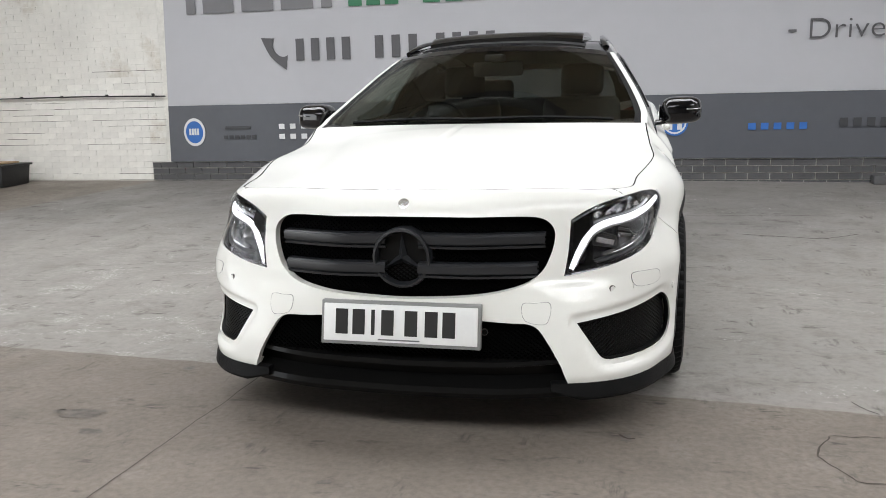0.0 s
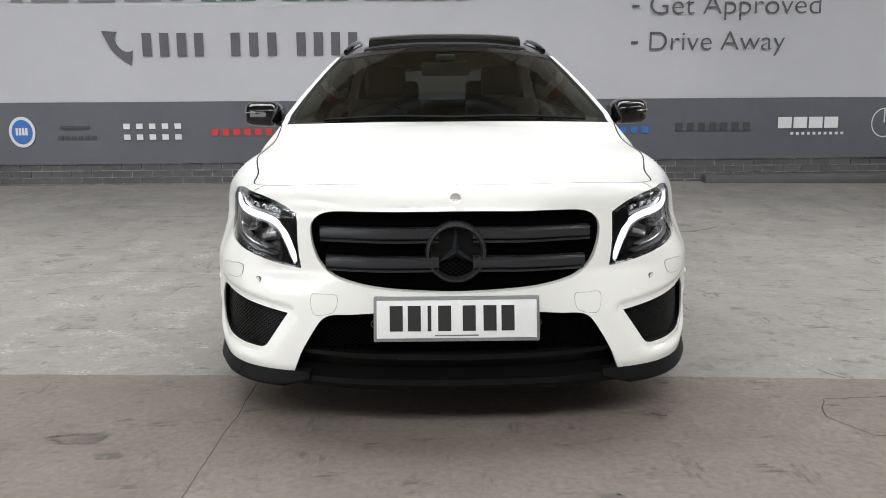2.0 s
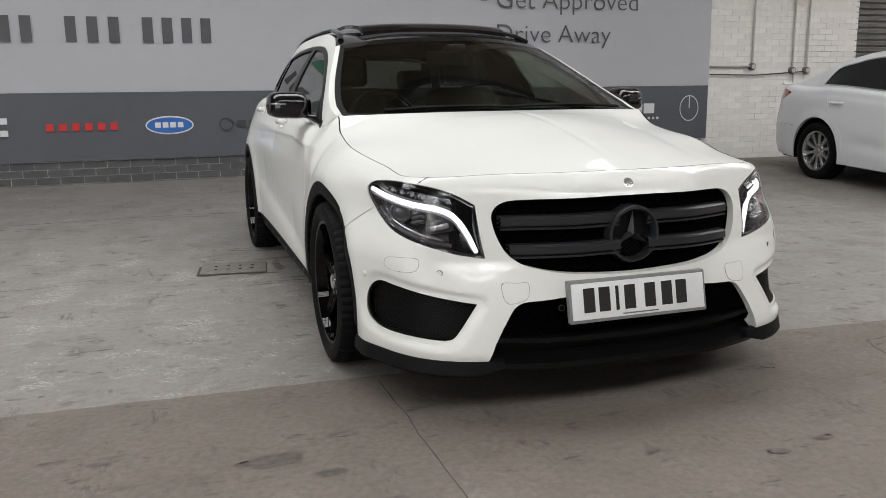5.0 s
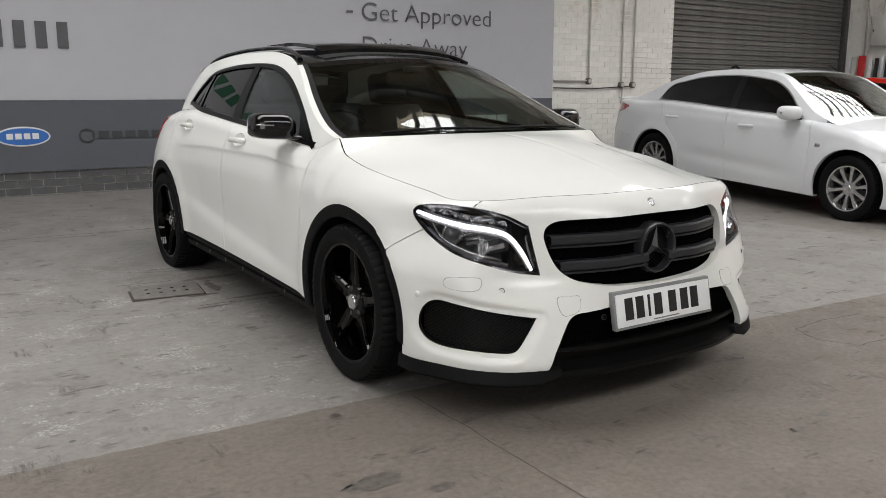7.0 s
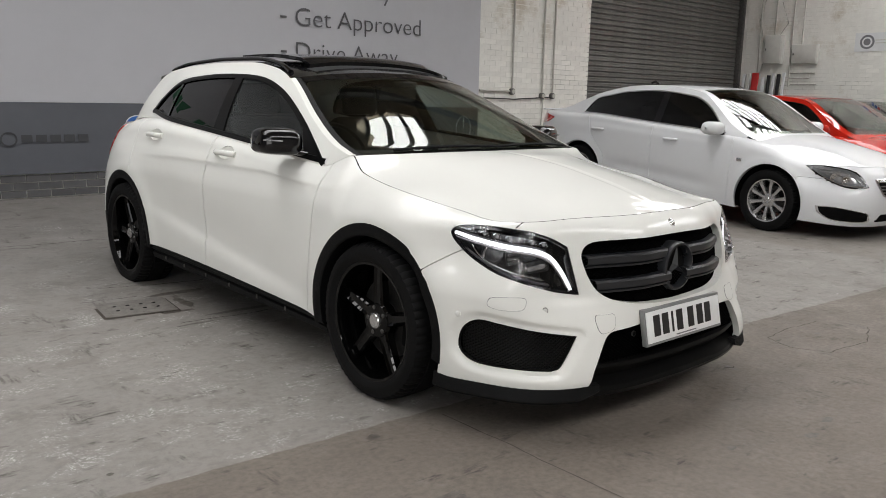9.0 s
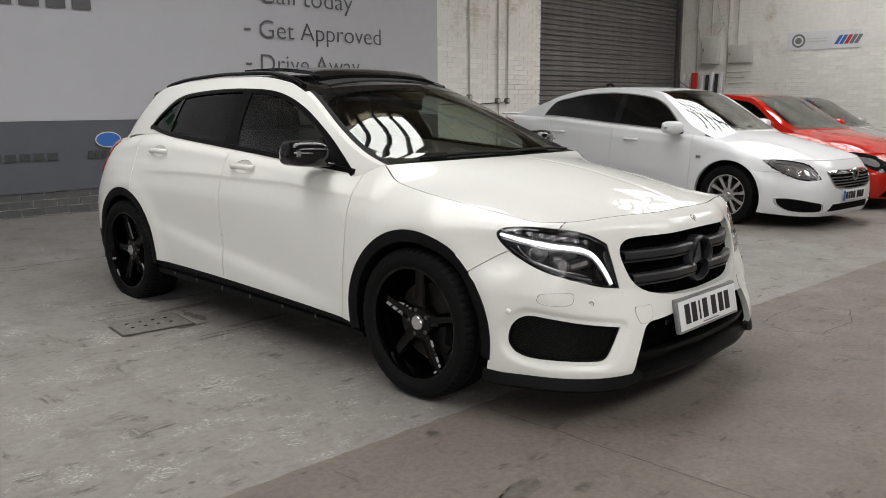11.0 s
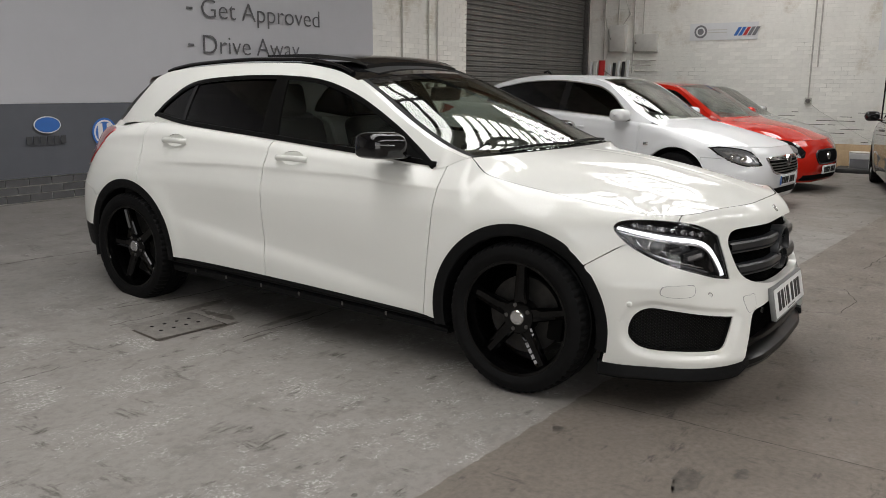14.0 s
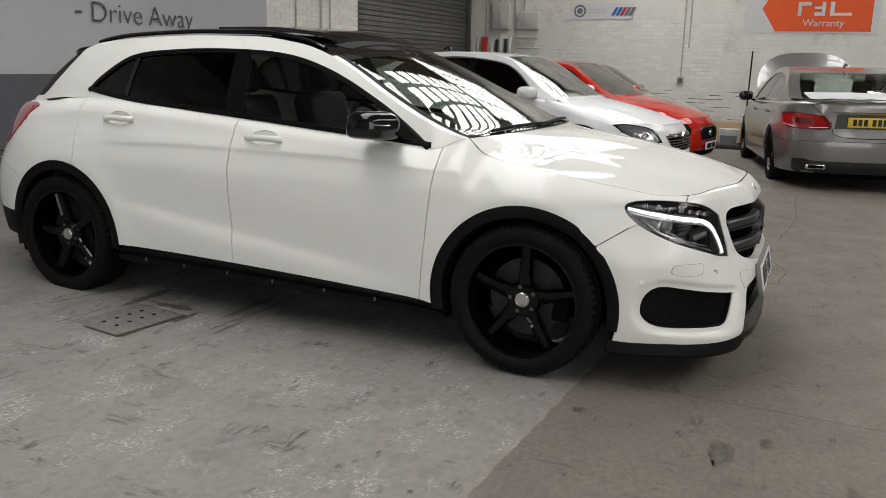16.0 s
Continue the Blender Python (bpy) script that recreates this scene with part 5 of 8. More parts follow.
SUV = Body(dict(
    W=[(0.13, 0.858), (0.22, 0.881), (0.3, 0.893), (0.45, 0.901), (0.6, 0.903), (0.75, 0.9), (0.83, 0.889), (0.9, 0.868), (0.95, 0.848), (1.0, 0.832), (1.05, 0.82), (1.1, 0.811), (1.25, 0.79)],
    nose=[(0.13, -0.830), (0.20, -0.885), (0.243, -0.902), (0.30, -0.898), (0.36, -0.893), (0.46, -0.888), (0.55, -0.885), (0.63, -0.878), (0.70, -0.862), (0.745, -0.845), (0.78, -0.824), (0.81, -0.793), (0.835, -0.755)],
    tail=[(0.15, 3.42), (0.35, 3.505), (0.52, 3.53), (0.66, 3.515), (0.80, 3.455), (0.95, 3.40), (1.06, 3.33), (1.15, 3.26)],
    nf=[(0.15, 4.8), (0.40, 4.2), (0.60, 4.1), (0.85, 3.9)],
    sweep=[(0.20, 0.0), (0.30, 0.0), (0.40, 0.012), (0.46, 0.03), (0.506, 0.05), (0.55, 0.070), (0.72, 0.074), (0.80, 0.06), (0.86, 0.05)],
    nr=[(0.15, 4.6), (0.6, 4.4), (0.85, 4.0), (1.1, 3.8)],
    ys=0.35, ye=2.3,
    zlo=[(-0.902, 0.215), (-0.552, 0.215), (-0.286, 0.21), (0.3, 0.245), (0.48, 0.275), (2.27, 0.325), (2.6, 0.31), (3.5, 0.28)],
    zhi=[(-0.902, 0.823), (-0.832, 0.818), (-0.752, 0.812), (-0.572, 0.809), (-0.4, 0.832), (-0.13, 0.876), (0.05, 0.899), (0.16, 0.917), (0.22, 0.932), (0.27, 0.963), (0.315, 0.996), (0.36, 0.984), (0.47, 0.944), (0.55, 0.948), (0.9, 0.972), (1.55, 1.022), (2.17, 1.066), (2.5, 1.088), (2.85, 1.08), (3.1, 1.055), (3.5, 1.045)],
    Rx=[(-0.902, 0.004), (-0.752, 0.012), (-0.572, 0.035), (-0.4, 0.066), (-0.13, 0.076), (0.15, 0.084), (0.25, 0.078), (0.315, 0.071), (0.4, 0.06), (0.47, 0.045), (0.7, 0.04), (1.55, 0.04), (2.2, 0.055), (2.63, 0.09), (2.9, 0.1), (3.1, 0.1), (3.5, 0.05)],
    Rz=[(-0.902, 0.006), (-0.752, 0.02), (-0.572, 0.05), (-0.40, 0.08), (-0.13, 0.085), (0.15, 0.09), (0.25, 0.10), (0.315, 0.10), (0.40, 0.07), (0.47, 0.05), (0.70, 0.045), (1.55, 0.05), (2.2, 0.06), (2.63, 0.08), (3.1, 0.09), (3.5, 0.05)],
    top=[(0.30, 0.990), (0.36, 1.000), (0.43, 1.022), (0.551, 1.068), (0.778, 1.173), (0.971, 1.270), (1.129, 1.338), (1.33, 1.394), (1.62, 1.427), (1.96, 1.430), (2.30, 1.417), (2.66, 1.388), (2.79, 1.350), (2.86, 1.275), (2.96, 1.170), (3.05, 1.095), (3.15, 1.065)],
    lean=[(-0.9, 0.0), (-0.45, 0.0), (-0.2, 0.25), (0.12, 0.6), (0.25, 1.0), (0.45, 1.0), (0.62, 0.0), (0.8, 0.0), (3.5, 0.0)],
    corner=[(-0.9, 2.0), (-0.6, 2.2), (-0.4, 3.0), (0.2, 3.0), (0.5, 2.0), (3.5, 2.0)],
    round_to=[(-0.9, 0.99), (-0.7, 0.93), (-0.5, 0.88), (0.3, 0.88), (0.6, 0.99), (3.5, 0.995)],
    press=fog_pocket, detail=suv_detail, tumble=0.40, bow=0.57))

bm = SUV.shell(nv=84)
SIDE, FACE = (-1, 0, 0), (0, 1, 0)


def ring2(cy, cz, r, n=72):
    return [(0.9, cy + r * math.cos(2 * math.pi * k / n), cz + r * math.sin(2 * math.pi * k / n)) for k in range(n)]


ARCH_F, ARCH_R, ARCH = (0.0, 0.327), (2.695, 0.330), 0.412
LAMP_DIR = (-0.6, 0.8, 0)
hd, he = frame_of(LAMP_DIR)


def in_lamp(u, z):
    """A place in the headlamp's own plane: across and up."""
    return he * u - hd * 0.88 + Vector((0, 0, z))


lamp_line = loop_curve([in_lamp(*q) for q in ((0.059, 0.547), (0.034, 0.64), (0.014, 0.722), (-0.060, 0.760), (-0.144, 0.783), (-0.262, 0.794), (-0.360, 0.790), (-0.398, 0.779), (-0.412, 0.759), (-0.397, 0.727), (-0.345, 0.677), (-0.258, 0.629), (-0.124, 0.589), (-0.030, 0.562))], 9, corners=(0, 2))
grille_line = [(x, -0.88, z) for x, y, z in loop_curve([(-0.2, 0, 0.742), (0.0, 0, 0.743), (0.2, 0, 0.742), (0.36, 0, 0.739), (0.430, 0, 0.733), (0.468, 0, 0.714), (0.484, 0, 0.680), (0.474, 0, 0.620), (0.444, 0, 0.562), (0.385, 0, 0.522), (0.25, 0, 0.495), (0.0, 0, 0.480), (-0.2, 0, 0.49)], 8)]
low_line = [(x, -0.88, z) for x, y, z in loop_curve([(-0.1, 0, 0.412), (0.36, 0, 0.410), (0.43, 0, 0.400), (0.475, 0, 0.345), (0.515, 0, 0.275), (0.555, 0, 0.17), (-0.1, 0, 0.17)], 8, corners=(4, 5, 6))]

for a in (ARCH_F, ARCH_R):
    cut(bm, SUV, ring2(*a, ARCH), SIDE, 0.05)
cut(bm, SUV, lamp_line, LAMP_DIR, 0.035)
cut(bm, SUV, fog_line, FOG_DIR, 0.035)
cut(bm, SUV, grille_line, FACE, 0.035)
cut(bm, SUV, low_line, FACE, 0.03)

# lines of the panel joints, seen from the side
J_FENDER = [(0.425, 1.0), (0.425, 0.90), (0.437, 0.76), (0.485, 0.20)]
J_DOORS = [(1.53, 1.1), (1.532, 0.95), (1.545, 0.80), (1.535, 0.55), (1.522, 0.40), (1.52, 0.25)]
J_REAR = [(2.60, 1.2), (2.585, 1.0), (2.578, 0.86), (2.572, 0.72), (2.572, 0.2)]
J_BUMP = [(-0.2, 0.52), (-0.299, 0.60), (-0.416, 0.678), (-0.476, 0.71)]
J_CORNER = [(-0.62, 0.76), (-0.62, 0.80), (-0.62, 0.86)]
J_RBUMP = [(2.95, 0.60), (3.08, 0.66), (3.25, 0.70), (3.6, 0.72)]
J_VALANCE = [(2.95, 0.2), (2.95, 0.43), (3.6, 0.43)]
for j in (J_FENDER, J_DOORS, J_REAR, J_BUMP, J_CORNER, J_RBUMP, J_VALANCE):
    fine = [tuple(Vector(a).lerp(Vector(b), k / 6)) for a, b in zip(j, j[1:]) for k in range(6)] + [j[-1]]
    score(bm, [(-p[0], p[1]) for p in fine], SIDE, closed=False)


def line_at(line, z, by=1):
    pts = sorted(line, key=lambda p: p[by])
    return float(np.interp(z, [p[by] for p in pts], [p[1 - by] for p in pts]))


def suv_region(c, n):
    if c.y < -0.62 or c.y < -0.2 and c.z < line_at(J_BUMP, c.y, 0):
        return "front_bumper"
    if c.y < line_at(J_FENDER, c.z):
        return "front_wing"
    if c.y < line_at(J_DOORS, c.z):
        return "front_door"
    if c.y < line_at(J_REAR, c.z):
        return "rear_door"
    if c.y > 2.95 and c.z < 0.43:
        return "rear_valance"
    if c.y > 2.9 and c.z < line_at(J_RBUMP, c.y, 0):
        return "rear_bumper"
    return "rear_quarter"


CUPS = []
for y0, y1, z in ((1.24, 1.45, 0.942), (2.19, 2.39, 0.992)):
    CUPS.append((y0, y1, z, [(0.9, (y0 + y1) / 2 + 0.078 * math.cos(a), z + 0.003 + 0.034 * math.sin(a)) for a in np.linspace(0, 2 * math.pi, 36, endpoint=False)]))
    cut(bm, SUV, CUPS[-1][3], SIDE, 0.004)
skin = panels(bm, suv_region, 0.0026, 0.03, lambda p: p.z > 0.755 and p.y < -0.3)
suv_parts = {}
for key, nb in skin.items():
    if key in ("front_bumper", "rear_bumper", "rear_valance"):
        suv_parts[key] = whole(key, nb, TRIM if key == "rear_valance" else PAINT, suv)
    else:
        suv_parts[key] = both_sides(key, nb, PAINT, suv)

# bonnet: from the front joint and the wing edges up to the scuttle
edge = [Vector(c[-1]) for c in SUV.cols]
edge = [p for p in edge if p.y < 0.318]
corner = next(i for i, p in enumerate(edge) if p.x > 0.66)
front, flank = edge[:corner + 1], edge[corner:]


def along(pts, t):
    l = [0.0]
    for a, b in zip(pts, pts[1:]):
        l.append(l[-1] + (b - a).length)
    s = t * l[-1]
    i = min(max(int(np.searchsorted(l, s)) - 1, 0), len(pts) - 2)
    return pts[i].lerp(pts[i + 1], (s - l[i]) / max(l[i + 1] - l[i], 1e-9))


crown = smooth_curve([(-0.755, 0.823), (-0.692, 0.852), (-0.572, 0.888), (-0.416, 0.925), (-0.2, 0.968), (0, 0.992), (0.2, 1.008)])
scuttle = lambda s: Vector((s * flank[-1].x, 0.185 + (flank[-1].y - 0.185) * s ** 2.2, 0))
rows = []
NS, NT = 44, 60
for i in range(NT + 1):
    t = i / NT
    row = []
    e = along(flank, t)
    lin = front[-1].lerp(flank[-1], t)
    for k in range(NS + 1):
        s = k / NS
        f, r = along(front, s), scuttle(s)
        p = Vector((f.x + (r.x - f.x) * t, f.y + (r.y - f.y) * t, 0))
        p += (Vector((e.x, e.y, 0)) - Vector((lin.x, lin.y, 0))) * s ** 5
        z = f.z
        if k == 0:
            z = crown(-0.755 + 0.942 * t)
        if k == NS:
            z = e.z
        if i == NT:
            z = crown(0.187) + (flank[-1].z - crown(0.187)) * s ** 2.5
        row.append(Vector((p.x, p.y, z)))
    rows.append(row)
rows = [[p + Vector((0, 0.006 * (1 - i / NT), 0)) - Vector((0.004 if k == NS else 0, 0, 0)) for k, p in enumerate(r)] for i, r in enumerate(rows)]
# the inner skin is the stiffest sheet through its edges and its middle line
free = {}
for i in range(1, NT):
    for k in range(1, NS):
        free[i, k] = len(free)
A, B = np.zeros((len(free), len(free))), np.zeros(len(free))
for i in range(NT + 1):
    for k in range(NS + 1):
        for steps, ok in ((((-1, 0, 1), (0, 0, -2), (1, 0, 1)), 0 < i < NT), (((0, -1, 1), (0, 0, -2), (0, 1, 1)), k < NS), (((0, 0, 1.4), (1, 0, -1.4), (0, 1, -1.4), (1, 1, 1.4)), i < NT and k < NS)):
            if not ok:
                continue
            terms, const = [], 0.0
            for di, dk, wt in steps:
                ii, kk = i + di, abs(k + dk)
                if (ii, kk) in free:
                    terms.append((free[ii, kk], wt))
                else:
                    const += wt * rows[ii][kk].z
            for u, wu in terms:
                B[u] -= wu * const
                for v, wv in terms:
                    A[u, v] += wu * wv
sol = np.linalg.solve(A, B)
for (i, k), u in free.items():
    t, s = i / NT, k / NS
    rows[i][k].z = sol[u] + 0.0045 * (0.5 - 0.5 * math.tanh((s - 0.66 + 0.10 * (1 - t)) / 0.045)) * min(1, t * 4) * min(1, (1 - t) * 5)
hood_rows = rows
bm = thick_grid(rows, (0, 0, -0.012))
whole("bonnet", bm, PAINT, suv)
# near-black bead along the bonnet joint stands in for the gap's shade
line = [Vector((0.0, front[0].y, front[0].z))] + [along(front, k / 24) for k in range(1, 25)] + [along(flank, k / 30) for k in range(1, 31)]
whole("bonnet_seal", tube([(p.x - (0.002 if i > 24 else 0), p.y + (0.003 if i < 26 else 0), p.z - (0.0030 if i < 25 else 0.0036)) for i, p in enumerate(line)], 0.0042, 6), VOID, suv, "dark rubber seal")

# cabin sides with the window openings
bm_rows = []
for i in range(150):
    y = 0.322 + (3.07 - 0.322) * i / 149
    lo, hi = SUV.c["zhi"](y) - 0.002, SUV.c["top"](y)
    bm_rows.append([Vector((SUV.G(y, lo + (hi - lo) * k / 30), y, lo + (hi - lo) * k / 30)) for k in range(31)])
cab = grid(bm_rows)
bmesh.ops.recalc_face_normals(cab, faces=cab.faces)
if max(cab.faces, key=lambda f: f.calc_area()).normal.x < 0:
    bmesh.ops.reverse_faces(cab, faces=cab.faces)


class CabSide:
    def __init__(self, body):
        self.body = body

    def on_skin(self, p, d=None, off=0.0):
        return Vector((self.body.G(p[1], p[2]) + off, p[1], p[2]))


CAB = CabSide(SUV)
surf_cab = lambda p, off: CAB.on_skin(p, None, off)
glass_line = loop_curve([(0.7, 0.475, 0.949), (0.7, 0.946, 0.983), (0.7, 1.64, 1.034), (0.7, 2.32, 1.082), (0.7, 2.647, 1.124), (0.7, 2.563, 1.209), (0.7, 2.382, 1.318), (0.7, 2.087, 1.355), (0.7, 1.702, 1.363), (0.7, 1.365, 1.340), (0.7, 1.070, 1.262), (0.7, 0.765, 1.128), (0.7, 0.585, 1.025)], 10, corners=(0, 4))
cut(cab, CAB, glass_line, SIDE, 0.02)
both_sides("roof_pillar_frame", cab, PAINT, suv)
both_sides("window_trim", rim_strip(glass_line, SIDE, surf_cab, 0.023, 0.003, 0.02), PILLAR_BLACK, suv)


def pane(name, lo, hi, material, thick=0.004, off=-0.007):
    """The part of the side window between two slanted lines (y at the bottom, y at the top)."""
    def clip(pts, line, keep):
        out = []
        g = lambda p: (p[1] - (line[0] + (line[1] - line[0]) * (p[2] - 1.0) / 0.4)) * keep
        for i, p in enumerate(pts):
            q = pts[(i + 1) % len(pts)]
            a, b = g(p), g(q)
            if a >= 0:
                out.append(p)
            if a * b < 0:
                out.append(Vector(p).lerp(Vector(q), a / (a - b)))
        return out
    o = clip(clip([Vector(p) for p in glass_line], lo, 1), hi, -1)
    return both_sides(name, patch(o, SIDE, surf_cab, 0.02, thick, off), material, suv)


glasses = []
glasses += pane("front_side_window", (0.687, 1.032), (1.505, 1.615), SIDEGLASS)
pane("window_pillar", (1.507, 1.617), (1.629, 1.697), PILLAR_BLACK, 0.01, 0.001)
glasses += pane("rear_side_window", (1.631, 1.699), (2.315, 2.310), PRIVACY)
pane("window_divider", (2.316, 2.311), (2.342, 2.340), GLOSS_BLACK, 0.01, 0.0)
glasses += pane("quarter_window", (2.343, 2.341), (2.95, 2.95), PRIVACY)
pane("mirror_sail", (0.3, 0.3), (0.685, 1.03), MESH_BLACK, 0.01, -0.002)

# windscreen, its black frame and the white pillars
scr = cabin_front(SUV, (0.335, (0.205, 1.012)), (1.125, (0.965, 1.378)))
for a, b in ((0.0, 0.018), (0.982, 1.0)):
    part("screen_pillar", thick_grid(slice_cols(scr, a, b), (0, 0.006, -0.006)), PAINT, suv)
for a, b in ((0.0185, 0.036), (0.964, 0.9815)):
    part("screen_seal", thick_grid(slice_cols(scr, a, b), (0, 0.006, -0.006)), TRIM, suv)
ws_rows = slice_cols(scr, 0.0365, 0.9635)
g = part("windscreen", thick_grid(ws_rows, (0, 0.003, -0.003)), WIND, suv, "tinted windscreen glass")
glasses.append(g)
shade = thick_grid([[p + Vector((0, -0.0008, 0.0008)) for p in r] for r in ws_rows[-3:]], (0, 0.001, -0.001))
part("screen_band", shade, GLOSS_BLACK, suv, "black printed edge of the glass")
# scuttle under the screen
rows = []
for k in range(-30, 31):
    s = k / 30
    r = scuttle(abs(s))
    a = Vector((r.x * (1 if s >= 0 else -1), r.y, hood_rows[-1][int(abs(s) * NS)].z - 0.004))
    b = scr[0][int((s + 1) / 2 * 40)]
    rows.append([a + Vector((0, -0.03, -0.02)), a + Vector((0, 0.004, -0.012)), a.lerp(Vector(b), 0.6) + Vector((0, 0, -0.008)), Vector(b) + Vector((0, 0.02, 0.004))])
bm = grid(rows)
bmesh.ops.recalc_face_normals(bm, faces=bm.faces)
part("scuttle_panel", bm, TRIM, suv)
for x0, x1, y0 in ((0.62, 0.02, 0.30), (0.02, -0.56, 0.27)):
    pts = []
    for k in range(13):
        t = k / 12
        x = x0 + (x1 - x0) * t
        s = (x / 0.76 + 1) / 2
        base = scr[0][min(40, max(0, int(s * 40)))]
        pts.append((x, base.y + 0.010 + 0.012 * math.sin(math.pi * t), base.z + 0.014 + 0.006 * math.sin(math.pi * t)))
    part("wiper", tube(pts, 0.009, 6, flat=0.8), TRIM, suv)

# roof
rf = smooth_curve([(0.965, 1.378), (1.28, 1.426), (1.70, 1.450), (2.2, 1.440), (2.66, 1.402), (2.96, 1.352)])
rows = []
for i in range(60):
    q = i / 59
    row = []
    for k in range(41):
        s = k / 20 - 1
        ye = 1.125 + (2.80 - 1.125) * q
        ym = 0.965 + (2.95 - 0.965) * q
        y = ym + (ye - ym) * abs(s) ** 2.2
        zt = SUV.c["top"](ye)
        row.append(Vector((SUV.G(ye, zt) * s, y, rf(ym) + (zt - rf(ym)) * abs(s) ** 2.6)))
    rows.append(row)
part("roof_panel", thick_grid(rows, (0, 0, -0.012)), GLOSS_BLACK, suv, "gloss black roof")


def roof_at(x, y):
    zt = SUV.c["top"](min(max(y, 1.13), 2.78))
    s = abs(x) / SUV.G(y, zt)
    return rf(y) + (zt - rf(y)) * s ** 2.6


rows = [[Vector((x, y, roof_at(x, y) + 0.012 + 0.035 * min(1, (y - 1.16) / 0.12) * (1 - 0.25 * (y - 1.16)))) for x in np.linspace(-0.42, 0.42, 22)] for y in np.linspace(1.20, 1.95, 26)]
part("sunroof_panel", thick_grid(rows, (0, 0, -0.02)), GLOSS_BLACK, suv, "raised dark glass sunroof panel")
rows = [[Vector((x, y, roof_at(x, y) + 0.004)) for x in np.linspace(-0.44, 0.44, 22)] for y in np.linspace(1.10, 1.20, 5)]
part("wind_deflector", thick_grid(rows, (0, 0, -0.004)), SATIN_BLACK, suv)
for sx in (-1, 1):
    pts = []
    for k in range(31):
        t = k / 30
        y = 1.19 + 1.53 * t
        lift = 0.010 * min(1, 7 * t, 7 * (1 - t)) ** 0.7
        pts.append((sx * (SUV.G(y, SUV.c["top"](y)) - 0.028), y, SUV.c["top"](y) + 0.012 + lift))
    part("roof_rail", tube(pts, 0.016, 10, flat=0.75), GLOSS_BLACK, suv, "black roof rail")

# tailgate: window, lower skin behind the roof spoiler
rw = cabin_front(SUV, (3.07, (3.31, 1.07)), (2.80, (2.97, 1.338)), 18, 40, 7.0)
for a, b in ((0.0, 0.09), (0.91, 1.0)):
    part("tailgate_pillar", thick_grid(slice_cols(rw, a, b), (0, -0.006, -0.006)), MESH_BLACK, suv)
g = part("rear_window", thick_grid(slice_cols(rw, 0.0905, 0.9095), (0, -0.003, -0.003)), BACKGLASS, suv)
glasses.append(g)
rows = []
for k in range(41):
    s = k / 20 - 1
    w = SUV.G(2.72, SUV.c["top"](2.72)) * s
    d = 0.030 * abs(s) ** 3
    rows.append([Vector((w, 2.76, roof_at(0, 2.76) + (SUV.c["top"](2.76) - rf(2.76)) * abs(s) ** 2.6 + 0.004)), Vector((w, 2.86, 1.382 - d)), Vector((w * 0.97, 3.00 - 0.09 * s * s, 1.362 - d)), Vector((w * 0.97, 3.00 - 0.09 * s * s, 1.345 - d)), Vector((w * 0.94, 2.84, 1.325 - d))])
bm = grid(rows)
bmesh.ops.recalc_face_normals(bm, faces=bm.faces)
part("roof_spoiler", bm, PAINT, suv)
edge_r = [Vector(c[-1]) for c in SUV.cols if c[-1][1] > 3.0]
foot = [Vector(p) for p in reversed(rw[0][20:])]
half = []
for k in range(25):
    a, b = along(edge_r, k / 24), along(foot, k / 24)
    half.append([a, a.lerp(b, 0.4) + Vector((0, 0, 0.004)), a.lerp(b, 0.8) + Vector((0, 0, 0.003)), b + Vector((0, -0.012, -0.004))])
whole("tailgate_ledge", grid(half), PAINT, suv)
TAIL_DIR = (-0.8, -0.6, 0)
tail_line = loop_curve([(0.84, 3.03, 1.022), (0.82, 3.14, 1.035), (0.78, 3.26, 1.03), (0.66, 3.37, 0.99), (0.60, 3.42, 0.90), (0.68, 3.38, 0.81), (0.79, 3.25, 0.80), (0.825, 3.13, 0.89)], 9, corners=(0,))
surf_skin = lambda p, off, d=TAIL_DIR: SUV.on_skin(p, Vector(d).normalized(), off)
both_sides("tail_lamp", patch(tail_line, TAIL_DIR, surf_skin, 0.014, 0.03, 0.008), LENS_RED, suv, "red tail lamp")

# wheel arch cladding and sills
def cladding(cy, cz, a0, a1):
    rows = []
    for k in range(61):
        a = radians(a0 + (a1 - a0) * k / 60)
        row = []
        for r, off in ((ARCH + 0.008, -0.02), (ARCH + 0.008, 0.002), (ARCH - 0.004, 0.005), (ARCH - 0.040, 0.002), (ARCH - 0.046, -0.003), (ARCH - 0.042, -0.10)):
            y, z = cy + r * math.cos(a), cz + r * math.sin(a)
            q = SUV.on_skin(Vector((0.9, cy + (ARCH + 0.02) * math.cos(a), max(0.23, cz + (ARCH + 0.02) * math.sin(a)))), Vector(SIDE))
            row.append(Vector((min(q.x, 0.92) + off, y, z)))
        rows.append(row)
    bm = grid(rows)
    bmesh.ops.recalc_face_normals(bm, faces=bm.faces)
    both_sides("wheel_arch_trim", bm, TRIM, suv, "black plastic wheel arch trim")


